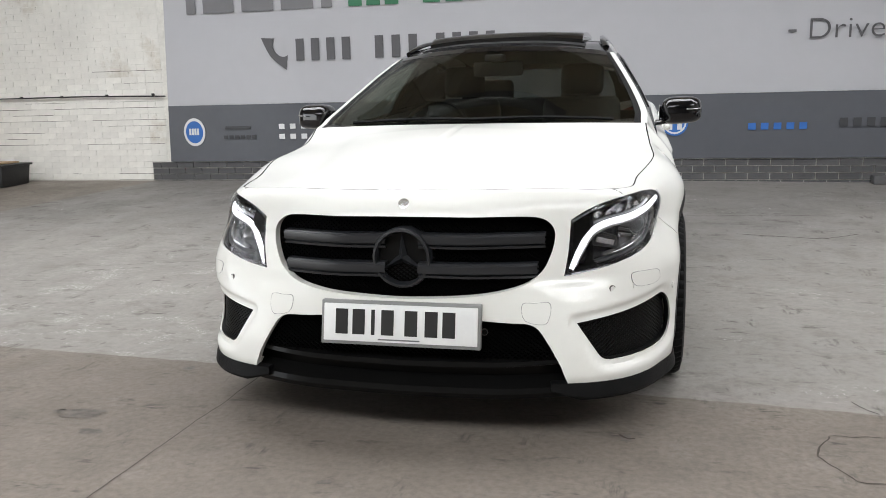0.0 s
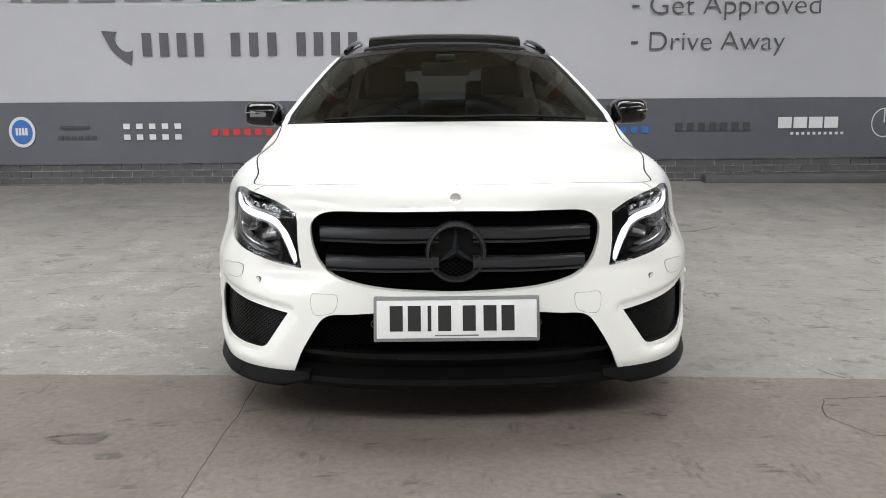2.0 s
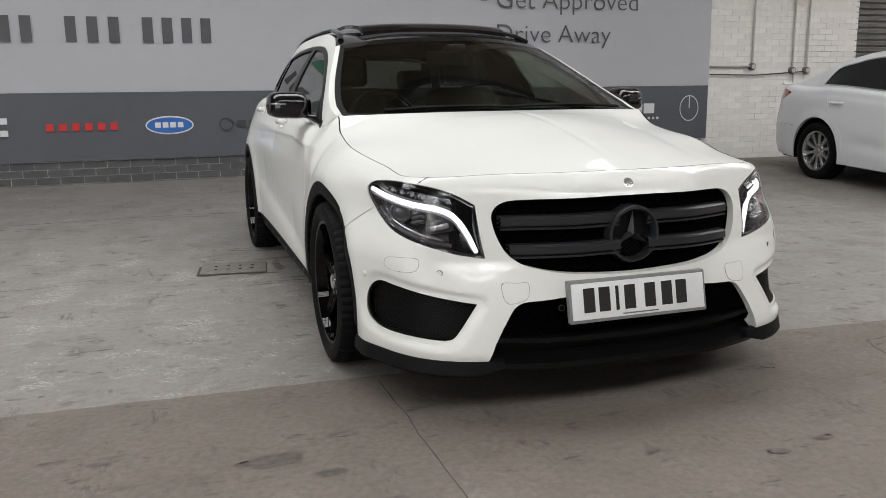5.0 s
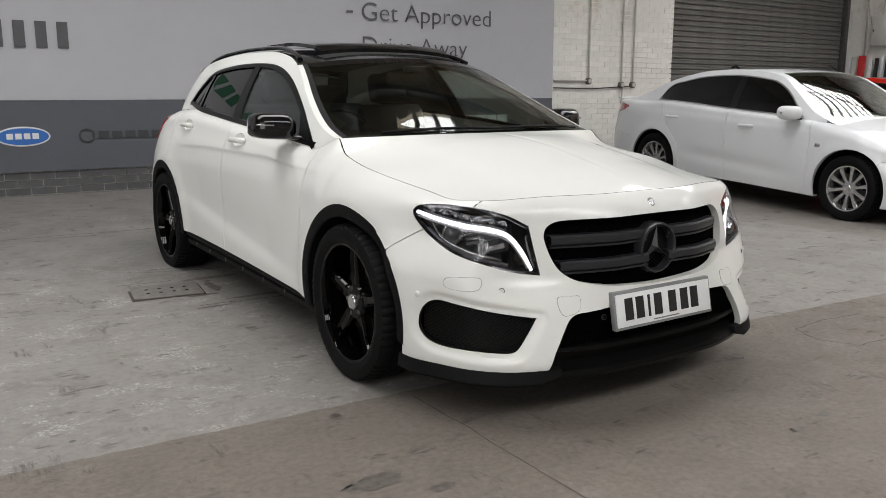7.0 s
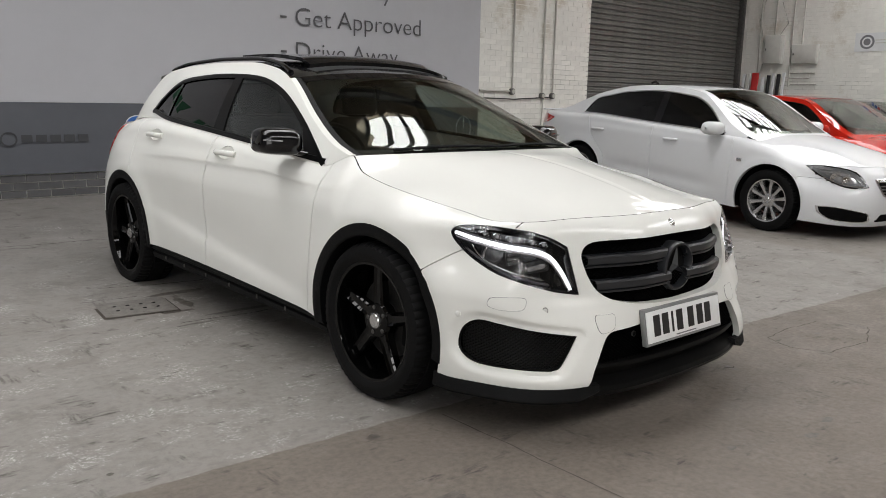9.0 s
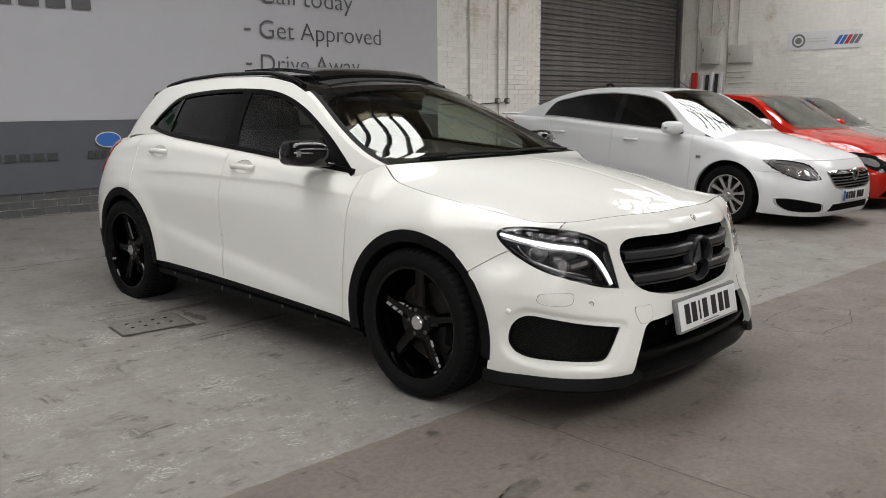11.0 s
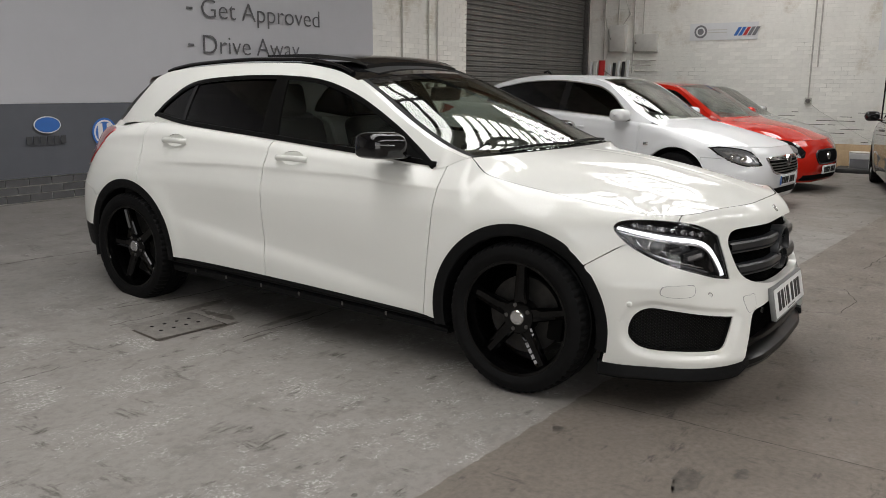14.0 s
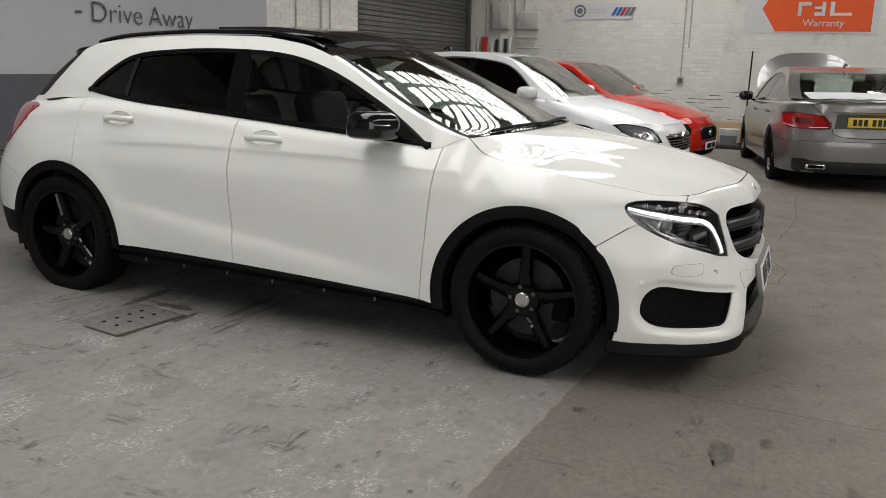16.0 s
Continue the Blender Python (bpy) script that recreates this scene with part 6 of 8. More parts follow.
cladding(*ARCH_F, -12, 190)
cladding(*ARCH_R, -14, 184)
for cy, cz in (ARCH_F, ARCH_R):
    rows = [[Vector((x, cy + 0.395 * math.cos(a), cz + 0.395 * math.sin(a))) for x in (0.42, 0.62, 0.86)] for a in np.linspace(-0.35, math.pi + 0.35, 40)]
    rows_in = [[Vector((0.42, cy + r * math.cos(a), cz + r * math.sin(a))) for r in (0.0, 0.395)] for a in np.linspace(-0.35, math.pi + 0.35, 40)]
    bm = grid(rows)
    grid(rows_in, bm=bm)
    both_sides("wheel_well", bm, VOID, suv)
rows = []
for y in np.linspace(0.36, 2.32, 50):
    zt = SUV.c["zlo"](y) + 0.006
    zb = 0.195 + 0.03 * (y - 0.4) / 1.9
    h = zt - zb
    rows.append([Vector((x, y, zb + h * f)) for x, f in ((0.70, 0.0), (0.845, 0.0), (0.866, 0.08), (0.872, 0.38), (0.860, 0.46), (0.862, 0.52), (0.886, 0.66), (0.892, 0.80), (0.886, 0.97), (0.86, 1.0))])
bm = grid(rows)
bmesh.ops.recalc_face_normals(bm, faces=bm.faces)
both_sides("sill_step", bm, TRIM, suv, "black plastic sill with a running board")
for y in (0.72, 1.0, 1.30, 1.58, 1.86, 2.12):
    z = 0.195 + 0.03 * (y - 0.4) / 1.9 + 0.035
    both_sides("step_stud", box(0.871, 0.876, y - 0.006, y + 0.006, z - 0.010, z + 0.010, 0.002), STEEL_DARK, suv)
# hidden boxes added to keep light out of the underside and engine bay
bm = box(-0.62, 0.62, -0.74, 3.25, 0.20, 0.42, 0.03)
box(-0.60, 0.60, -0.72, 0.10, 0.40, 0.74, 0.03, bm=bm)
part("underbody", bm, VOID, suv)

# front: splitter, lower intake, grille, side intakes
rows = []
low = [Vector(c[0]) for c in SUV.cols if c[0][1] < -0.36 and c[0][0] > 0.475]
for i, p in enumerate(low):
    n = Vector((p.x ** 3 * 1.6, (p.y - 0.2) * 0.8, 0)).normalized()
    q = p + Vector((0, 0, 0.004))
    k = 0.45 + 0.55 * min(1.0, (p.x - 0.475) / 0.10)
    rows.append([q - n * 0.02 + Vector((0, 0, 0.004)), q + n * 0.005, q + n * 0.008 * k + Vector((0, 0, -0.012 * k)), q + n * 0.014 * k + Vector((0, 0, -0.044 * k)), q + n * 0.008 * k + Vector((0, 0, -0.054 * k)), q - n * 0.06 + Vector((0, 0, -0.060 * k))])
bm = grid(rows)
bm.verts.ensure_lookup_table()
bm.faces.new(bm.verts[:len(rows[0])])
bmesh.ops.recalc_face_normals(bm, faces=bm.faces)
both_sides("front_splitter", bm, TRIM, suv, "black plastic front splitter")
prof = smooth_curve([(0.0, -0.907), (0.3, -0.897), (0.50, -0.857), (0.58, -0.822)])
rows = []
for x in np.linspace(-0.54, 0.54, 49):
    y, u = prof(abs(x)), max(0, 1 - (abs(x) / 0.56) ** 2)
    rows.append([Vector((x, y + 0.11, 0.300)), Vector((x, y + 0.055, 0.302 - 0.012 * u)), Vector((x, y + 0.012, 0.292 - 0.016 * u)), Vector((x, y + 0.008, 0.280 - 0.02 * u)), Vector((x, y + 0.045, 0.268 - 0.02 * u)),
                 Vector((x, y + 0.05, 0.235 - 0.012 * u)), Vector((x, y - 0.004, 0.206 - 0.010 * u)), Vector((x, y - 0.010, 0.190 - 0.012 * u)), Vector((x, y - 0.002, 0.172 - 0.010 * u)), Vector((x, y + 0.08, 0.152))])
bm = grid(rows)
bmesh.ops.recalc_face_normals(bm, faces=bm.faces)
part("lower_bumper_blade", bm, PILLAR_BLACK, suv, "gloss black lower bumper blade")


def lattice(poly, surf, cell=(0.020, 0.014), bar=0.0022, depth=0.008):
    """A diamond mesh clipped to an outline in across and height; surf gives the place."""
    P = np.array(poly)
    lo, hi = P.min(0), P.max(0)
    bm = bmesh.new()
    cw, ch = cell
    for sgn in (1, -1):
        c0 = (lo[1] / ch - sgn * hi[0] / cw) - 4 if sgn > 0 else lo[1] / ch + lo[0] / cw - 4
        c1 = (hi[1] / ch - sgn * lo[0] / cw) + 4 if sgn > 0 else hi[1] / ch + hi[0] / cw + 4
        k = math.floor(c0)
        while k < c1:
            run = []
            n = int((hi[0] - lo[0]) / (cw * 0.5)) + 1
            for i in range(n + 1):
                h = lo[0] + (hi[0] - lo[0]) * i / n
                z = ch * (k + sgn * h / cw)
                if lo[1] <= z <= hi[1] and inside(poly, (h, z)):
                    run.append((h, z))
                else:
                    if len(run) > 1:
                        strip(bm, run, surf, bar, depth)
                    run = []
            if len(run) > 1:
                strip(bm, run, surf, bar, depth)
            k += 1
    bmesh.ops.recalc_face_normals(bm, faces=bm.faces)
    return bm


def strip(bm, run, surf, bar, depth):
    rows = []
    for h, z in (run if len(run) < 3 else [run[0], *run[1:-1:3], run[-1]]):
        a, b = surf(h, z + bar), surf(h, z - bar)
        rows.append([a[0] + a[1] * depth, a[0], b[0], b[0] + b[1] * depth])
    grid(rows, bm=bm)


gp = [(p[0], p[2]) for p in grille_line if p[0] >= -0.001]
gfull = [(x, z) for x, z in gp] + [(-x, z) for x, z in reversed(gp)]
skin_y = lambda x, z: SUV.on_skin(Vector((abs(x), -0.85, z)), Vector(FACE)).y
gsurf = lambda h, z: (Vector((h, skin_y(h, z) + 0.042, z)), Vector((0, 1, 0)))
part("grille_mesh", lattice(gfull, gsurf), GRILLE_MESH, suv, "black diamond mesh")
# near-black sheet in place of the shaded depth behind the mesh
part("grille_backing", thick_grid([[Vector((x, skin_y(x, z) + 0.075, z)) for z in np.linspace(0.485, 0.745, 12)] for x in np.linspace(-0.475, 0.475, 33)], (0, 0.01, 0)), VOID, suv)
for z0 in (0.668, 0.575):
    for sx in (-1, 1):
        rows = []
        for k in range(19):
            t = k / 18
            x = 0.055 + (0.452 - 0.02 * (0.668 - z0) / 0.09 - 0.055) * t
            y = skin_y(x, z0) + 0.012 + 0.02 * max(0, t - 0.85)
            dz = -0.006 * t * t
            rows.append([Vector((sx * x, y + dy, z0 + dz + h)) for dy, h in ((0.03, 0.022), (0.004, 0.020), (-0.004, 0.012), (-0.006, -0.004), (-0.004, -0.012), (0.006, -0.014), (0.008, -0.018), (-0.002, -0.020), (0.0, -0.027), (0.03, -0.028))])
        bm = grid(rows, closed=True)
        bmesh.ops.recalc_face_normals(bm, faces=bm.faces)
        part("grille_blade", bm, GRILLE_GREY, suv)
part("emblem_ring", lathe([(-0.872, 0.084), (-0.880, 0.088), (-0.878, 0.096), (-0.865, 0.100), (-0.800, 0.098), (-0.800, 0.08), (-0.85, 0.082), (-0.872, 0.084)], 56, "y"), GRILLE_GREY, suv).location = (0, 0.005, 0.610)
part("emblem_disc", lathe([(-0.845, 0.0), (-0.845, 0.084), (-0.820, 0.09), (-0.800, 0.0)], 48, "y"), MESH_BLACK, suv).location = (0, 0.005, 0.610)
bm = bmesh.new()
for k in range(3):
    a = radians(90 + 120 * k)
    c, s = math.cos(a), math.sin(a)
    tip, l, r = (0.083 * c, 0.083 * s), (-0.016 * s, 0.016 * c), (0.016 * s, -0.016 * c)
    v = [bm.verts.new((p[0], y, 0.610 + p[1])) for p, y in ((l, -0.850), ((0, 0), -0.872), (r, -0.850), (tip, -0.860))]
    bm.faces.new((v[0], v[1], v[3]))
    bm.faces.new((v[1], v[2], v[3]))
bmesh.ops.recalc_face_normals(bm, faces=bm.faces)
part("emblem_bars", bm, GRILLE_GREY, suv, sharp=10).location.y = 0.004
lsurf = lambda h, z: (Vector((h, skin_y(h, z) + 0.03, z)), Vector((0, 1, 0)))
lp = [(p[0], max(p[2], 0.285)) for p in low_line if p[0] >= -0.001]
lfull = lp + [(-x, z) for x, z in reversed(lp)]
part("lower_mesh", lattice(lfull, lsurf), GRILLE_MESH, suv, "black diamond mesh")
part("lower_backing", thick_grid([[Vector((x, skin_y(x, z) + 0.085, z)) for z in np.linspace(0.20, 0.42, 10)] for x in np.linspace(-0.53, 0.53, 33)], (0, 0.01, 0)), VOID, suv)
fpoly = fog_poly


def fsurf(h, z):
    g = fe * h + Vector((0.75, -0.75, 0)) - fe * fe.dot(Vector((0.75, -0.75, 0))) + Vector((0, 0, z))
    return SUV.on_skin(g, fd, -0.02), fd


both_sides("side_intake_mesh", lattice(fpoly, fsurf, (0.018, 0.0125)), MESH_BLACK, suv, "black mesh side air intake")
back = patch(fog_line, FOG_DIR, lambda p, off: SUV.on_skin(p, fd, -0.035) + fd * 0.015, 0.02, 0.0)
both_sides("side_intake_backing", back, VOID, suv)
both_sides("side_intake_rim", rim_strip(fog_line, FOG_DIR, lambda p, off: SUV.on_skin(p, fd, off), 0.006, -0.006, 0.02), MESH_BLACK, suv)

# headlamps
hs = lambda p, off: SUV.on_skin(p, hd, off)
LAMP_TURN = hd.to_track_quat("Y", "Z").to_matrix().to_4x4()
glasses += both_sides("headlamp_cover", patch(lamp_line, LAMP_DIR, hs, 0.012, 0.002, 0.0015), COVER, suv, "clear headlamp cover")
bowl = patch(lamp_line, LAMP_DIR, lambda p, off: hs(p, 0) + hd * 0.085, 0.016, 0.0)
both_sides("headlamp_housing", bowl, LAMP_DARK, suv)
both_sides("headlamp_bezel", rim_strip(lamp_line, LAMP_DIR, hs, 0.011, -0.004, 0.08), GLOSS_BLACK, suv)


def lamp_band(pts, w0, w1, inset, material, name, label="", deep=0.012):
    """A strip inside the headlamp along points of its own plane, from w0 at the ends to w1 in the middle."""
    P = [in_lamp(*q) for q in pts]
    P = loop_curve(P + [P[-1] + Vector((0, 0, -0.0001))], 8)[:8 * (len(P) - 1) + 1]
    rows = []
    for k in range(49):
        t = k / 48
        p = along(P, t)
        q = (along(P, min(1, t + 0.02)) - along(P, max(0, t - 0.02)))
        a, z = q.dot(he), q.z
        l = math.hypot(a, z)
        n = he * (-z / l) + Vector((0, 0, a / l))
        w = w0 + (w1 - w0) * math.sin(math.pi * t) ** 0.6
        c = hs(p, 0) + hd * inset
        rows.append([c + n * w + hd * deep, c + n * w, c + n * w * 0.5 - hd * 0.002, c - n * w * 0.5 - hd * 0.002, c - n * w, c - n * w + hd * deep])
    bm = grid(rows)
    bmesh.ops.recalc_face_normals(bm, faces=bm.faces)
    both_sides(name, bm, material, suv, label)


def in_headlamp(name, bm, u, z, inset, material, tilt=0.0, label=""):
    """A small piece, its face towards -y, set into both headlamps."""
    bm.transform(Matrix.Translation(hs(in_lamp(u, z), 0) + hd * inset) @ LAMP_TURN @ Matrix.Rotation(radians(tilt), 4, "Y"))
    return both_sides(name, bm, material, suv, label)


LED_LINE = ((-0.402, 0.757), (-0.323, 0.741), (-0.219, 0.723), (-0.115, 0.709), (-0.057, 0.686), (-0.016, 0.640), (0.016, 0.586), (0.026, 0.566))
lamp_band(LED_LINE, 0.0050, 0.0082, 0.012, LED, "daytime_light_strip", "bright white light strip")
lamp_band([(u - 0.004, z - 0.014) for u, z in LED_LINE[:-1]], 0.003, 0.004, 0.018, LAMP_CLEAR, "strip_reflector")
# black shelf over the strip with a row of scalloped clear lenses
lamp_band([(u, z + 0.027 - 0.012 * k / 5) for k, (u, z) in enumerate(LED_LINE[:6])], 0.006, 0.019, 0.030, GLOSS_BLACK, "lamp_shelf", deep=0.03)
for k in range(8):
    t = k / 7
    u, z = -0.335 + 0.300 * t, 0.769 - 0.036 * t - 0.010 * t * t
    in_headlamp("led_lens", lathe([(0.012, 0.0060), (0.0, 0.0070), (-0.003, 0.005), (-0.004, 0.003), (-0.003, 0.0)], 14, "y"), u, z, 0.020, LAMP_CLEAR)
    in_headlamp("led_lens_edge", tube([(-0.014, -0.001, -0.007), (-0.008, -0.003, 0.009), (0.006, -0.003, 0.012), (0.016, -0.001, 0.004)], 0.0016, 5), u, z, 0.018, ALLOY)
# projector in a bright bowl
lamp_band(((-0.330, 0.722), (-0.320, 0.694), (-0.282, 0.661), (-0.200, 0.632), (-0.083, 0.604)), 0.0015, 0.0035, 0.030, ALLOY, "headlamp_chrome_edge", deep=0.03)
lamp_band(((-0.352, 0.704), (-0.330, 0.682), (-0.280, 0.650), (-0.190, 0.618), (-0.06, 0.585)), 0.003, 0.005, 0.024, LAMP_GREY, "lamp_inner_edge", deep=0.03)
r = 0.031
in_headlamp("projector_ring", lathe([(0.035, r + 0.012), (-0.004, r + 0.009), (-0.008, r + 0.004), (-0.002, r), (0.0, r - 0.003)], 36, "y"), -0.258, 0.688, 0.045, ALLOY)
in_headlamp("projector_lens", lathe([(0.0, r - 0.001), (-0.010, r * 0.8), (-0.018, r * 0.45), (-0.020, 0.0)], 36, "y"), -0.258, 0.688, 0.045, LAMP_GREY)
in_headlamp("projector_core", lathe([(-0.0185, 0.011), (-0.0215, 0.008), (-0.0225, 0.0)], 20, "y"), -0.262, 0.692, 0.045, LAMP_CLEAR)
in_headlamp("lamp_baffle", box(-0.024, 0.024, 0.0, 0.03, -0.026, 0.026, 0.005), -0.188, 0.676, 0.050, LAMP_DARK, 10)
for k in range(3):
    in_headlamp("reflector_bar", box(-0.021, 0.021, -0.006, 0.012, -0.004, 0.004, 0.0015), -0.188, 0.692 - 0.016 * k, 0.046, LAMP_GREY, 10)
bm = box(-0.050, 0.050, 0.0, 0.02, -0.024, 0.024, 0.004)
for v in bm.verts:
    v.co.z -= 0.30 * v.co.x * (1 if v.co.z > 0 else 0.6)
in_headlamp("turn_reflector", bm, -0.105, 0.650, 0.048, LAMP_DARK)
in_headlamp("turn_reflector_face", box(-0.034, 0.034, -0.003, 0.004, -0.009, 0.009, 0.002), -0.105, 0.646, 0.046, LAMP_CLEAR, 14)
lamp_band(((-0.050, 0.668), (-0.030, 0.62), (-0.012, 0.58)), 0.008, 0.014, 0.034, GLOSS_BLACK, "lamp_side_panel", deep=0.03)
lamp_band(((0.006, 0.690), (0.022, 0.630), (0.040, 0.575)), 0.006, 0.010, 0.022, GLOSS_BLACK, "lamp_side_panel", deep=0.03)

# number plate with plain bars, badges, sensors, washer covers
PY = -0.914
def leaning(bm, z0=0.40):
    """Tilts a plate back at its top."""
    for v in bm.verts:
        v.co.y += 0.20 * (v.co.z - z0)
    return bm


part("plate_surround", leaning(box(-0.268, 0.268, PY, PY + 0.022, 0.331, 0.472, 0.004)), PLATE_GREY, suv, "grey number plate surround")
npl = part("number_plate", leaning(box(-0.258, 0.258, PY - 0.004, PY + 0.002, 0.343, 0.462, 0.002)), PLATE_WHITE, suv, "white number plate with plain dark bars")
for k, x in enumerate((-0.195, -0.137, -0.088, -0.039, 0.040, 0.107, 0.165)):
    w = 0.012 if k == 2 else 0.042
    part("plate_bar", leaning(box(x - w / 2, x + w / 2, PY - 0.0055, PY - 0.0035, 0.366, 0.446)), INK, npl)
part("plate_small_print", leaning(box(-0.07, 0.07, PY - 0.0055, PY - 0.0035, 0.350, 0.354)), TXT_MID, npl)
q = SUV.on_skin(Vector((0.002, -0.8, 0.782)), Vector(FACE), 0.0)
part("bonnet_badge", lathe([(-0.002, 0.0185), (0.002, 0.0180), (0.0025, 0.015), (0.0015, 0.014), (0.002, 0.0)], 28, "z"), ALLOY, suv, "small round metal badge").matrix_basis = pose(0, q.y, q.z, 58, 0, 0)
for x, z in ((0.667, 0.505), (0.27, 0.375)):
    for sx in (1, -1):
        c = SUV.on_skin(Vector((x, -0.85, z)), Vector(FACE)) if x > 0.5 else Vector((x, -0.867, z))
        o = part("parking_sensor", lathe([(-0.0012, 0.0), (-0.0012, 0.0085), (-0.0004, 0.009), (0.004, 0.009)], 20, "y"), PAINT if x > 0.5 else TRIM, suv)
        ring = part("sensor_ring", lathe([(-0.0006, 0.0088), (-0.0008, 0.0112), (0.006, 0.0112)], 20, "y"), STEEL_DARK, suv)
        ring.matrix_basis = pose(sx * c.x, c.y, c.z, 0, 0, sx * 38 if x > 0.5 else 0)
        o.matrix_basis = pose(sx * c.x, c.y, c.z, 0, 0, sx * 38 if x > 0.5 else 0)
c = SUV.on_skin(Vector((0.87, -0.498, 0.469)), Vector(SIDE))
for sx in (1, -1):
    part("parking_sensor", lathe([(-0.004, 0.0), (-0.004, 0.008), (-0.003, 0.0095), (-0.001, 0.012), (0.01, 0.012)], 20, "y"), PAINT, suv).matrix_basis = pose(sx * c.x, c.y, c.z, 0, 0, sx * 80)


def skin_cover(pts, d, name, corners=()):
    """A thin cover let into the skin, with an open joint round it."""
    line = loop_curve(pts, 8, corners)
    dn = Vector(d).normalized()
    f = lambda p, off: SUV.on_skin(p, dn, off)
    both_sides(name + "_joint", rim_strip(line, d, f, 0.0025, 0.0012, 0.003), TXT_MID, suv)
    both_sides(name, patch(line, d, f, 0.015, 0.002, 0.0016), PAINT, suv)


skin_cover([(0.735, -0.722, 0.548), (0.775, -0.672, 0.552), (0.808, -0.612, 0.545), (0.81, -0.602, 0.515), (0.79, -0.652, 0.502), (0.745, -0.722, 0.508)], (-0.6, 0.8, 0), "washer_cover")
skin_cover([(0.39, -0.882, 0.468), (0.43, -0.882, 0.472), (0.475, -0.872, 0.47), (0.478, -0.872, 0.43), (0.46, -0.872, 0.405), (0.40, -0.882, 0.418)], FACE, "tow_cover")

# door mirrors
rows = []
for i in range(25):
    u = i / 24
    x = 0.817 + 0.196 * u
    k = (1 - (2 * abs(u - 0.52)) ** 4.5) ** 0.5 if 0 < u < 1 else 0.03
    k = max(k, 0.55 if i == 0 else 0.08)
    row = []
    for j in range(28):
        a = 2 * math.pi * j / 28
        ca, sa = math.cos(a), math.sin(a)
        e = 0.55
        yy = math.copysign(abs(ca) ** e, ca)
        zz = math.copysign(abs(sa) ** (0.75 if sa > 0 else 0.35), sa) * (1.0 if sa > 0 else 0.78)
        y = 0.715 + 0.03 * u + (0.105 - 0.03 * u) * k * yy * (0.85 if yy > 0 else 1.25)
        z = 1.030 + (0.074 - 0.006 * u) * k * zz + 0.006 * u
        row.append(Vector((x, y, z)))
    rows.append(row)
bm = grid(rows, closed=True)
bm.verts.ensure_lookup_table()
bm.faces.new(bm.verts[:28])
bm.faces.new(bm.verts[-28:])
bmesh.ops.recalc_face_normals(bm, faces=bm.faces)
both_sides("door_mirror", bm, GLOSS_BLACK, suv, "gloss black door mirror", sharp=50)
rows = []
for t in np.linspace(0, 1, 9):
    x = 0.80 + 0.10 * t
    rows.append([Vector((x, 0.67 + 0.02 * t + 0.05 * c * (1 - 0.2 * t), 0.985 + 0.014 * t + 0.014 * s)) for c, s in ((math.cos(2 * math.pi * j / 14), math.sin(2 * math.pi * j / 14)) for j in range(14))])
bm = grid(rows, closed=True)
bmesh.ops.recalc_face_normals(bm, faces=bm.faces)
both_sides("mirror_foot", bm, GLOSS_BLACK, suv)
both_sides("mirror_indicator", tube([(0.94, 0.609, 1.046), (0.985, 0.637, 1.048), (1.003, 0.67, 1.049)], 0.003, 8), LAMP_CLEAR, suv, "clear indicator strip")
both_sides("mirror_glass", box(0.865, 0.985, 0.796, 0.800, 1.005, 1.082, 0.002), CHROME, suv)

# door handles in shallow cups
for y0, y1, z, cup in CUPS:
    pts = []
    for k in range(15):
        t = k / 14
        y = y0 + (y1 - y0) * t
        q = SUV.on_skin(Vector((0.9, y, z)), Vector(SIDE))
        pts.append(q + Vector((0.004 + 0.022 * min(1, 5 * t, 5 * (1 - t)) ** 0.6, 0, -z + z + 0.004 * math.sin(math.pi * t))))
    both_sides("door_handle", tube(pts, 0.0125, 10, flat=1.25), PAINT, suv)

    def dish(p, off, y0=y0, y1=y1, z=z):
        q = ((p[1] - (y0 + y1) / 2) / 0.078) ** 2 + ((p[2] - z - 0.003) / 0.034) ** 2
        return SUV.on_skin(p, Vector(SIDE), -0.003 - 0.016 * max(0, 1 - q) ** 0.8)
    both_sides("handle_cup", patch(cup, SIDE, dish, 0.008, 0.0), PAINT, suv)

# wheels
wheel = make_wheel(suv, 0.333, 0.235, 0.251, 5, RIM_BLACK, "black five-spoke alloy wheel with a low tyre")
wheel.matrix_basis = pose(-0.797, ARCH_F[0], 0.333, -22, 0, 180)
for m in (pose(0.797, ARCH_F[0], 0.333, 40, 0, 0), pose(-0.797, ARCH_R[0], 0.333, -4, 0, 180), pose(0.797, ARCH_R[0], 0.333, 10, 0, 0)):
    copy_thing(wheel, m)

# cabin: dashboard, wheel, seats, lining
bm = box(-0.70, 0.70, 0.42, 0.95, 0.55, 0.90, 0.06, 3)
box(-0.42, -0.10, 0.62, 0.90, 0.86, 0.975, 0.03, 3, bm=bm)
box(-0.12, 0.12, 0.75, 0.80, 0.90, 1.0, 0.01, 2, bm=bm)
part("dashboard", bm, CABIN, suv)
bm = lathe([(-0.014, 0.185), (0, 0.199), (0.014, 0.185), (0, 0.171)], 40, "y")
box(-0.18, 0.18, -0.01, 0.01, -0.025, 0.02, 0.008, bm=bm)
box(-0.06, 0.06, -0.03, 0.02, -0.06, 0.05, 0.015, bm=bm)
part("steering_wheel", bm, CABIN, suv).matrix_basis = pose(-0.36, 1.02, 0.93, -24, 0, 0)


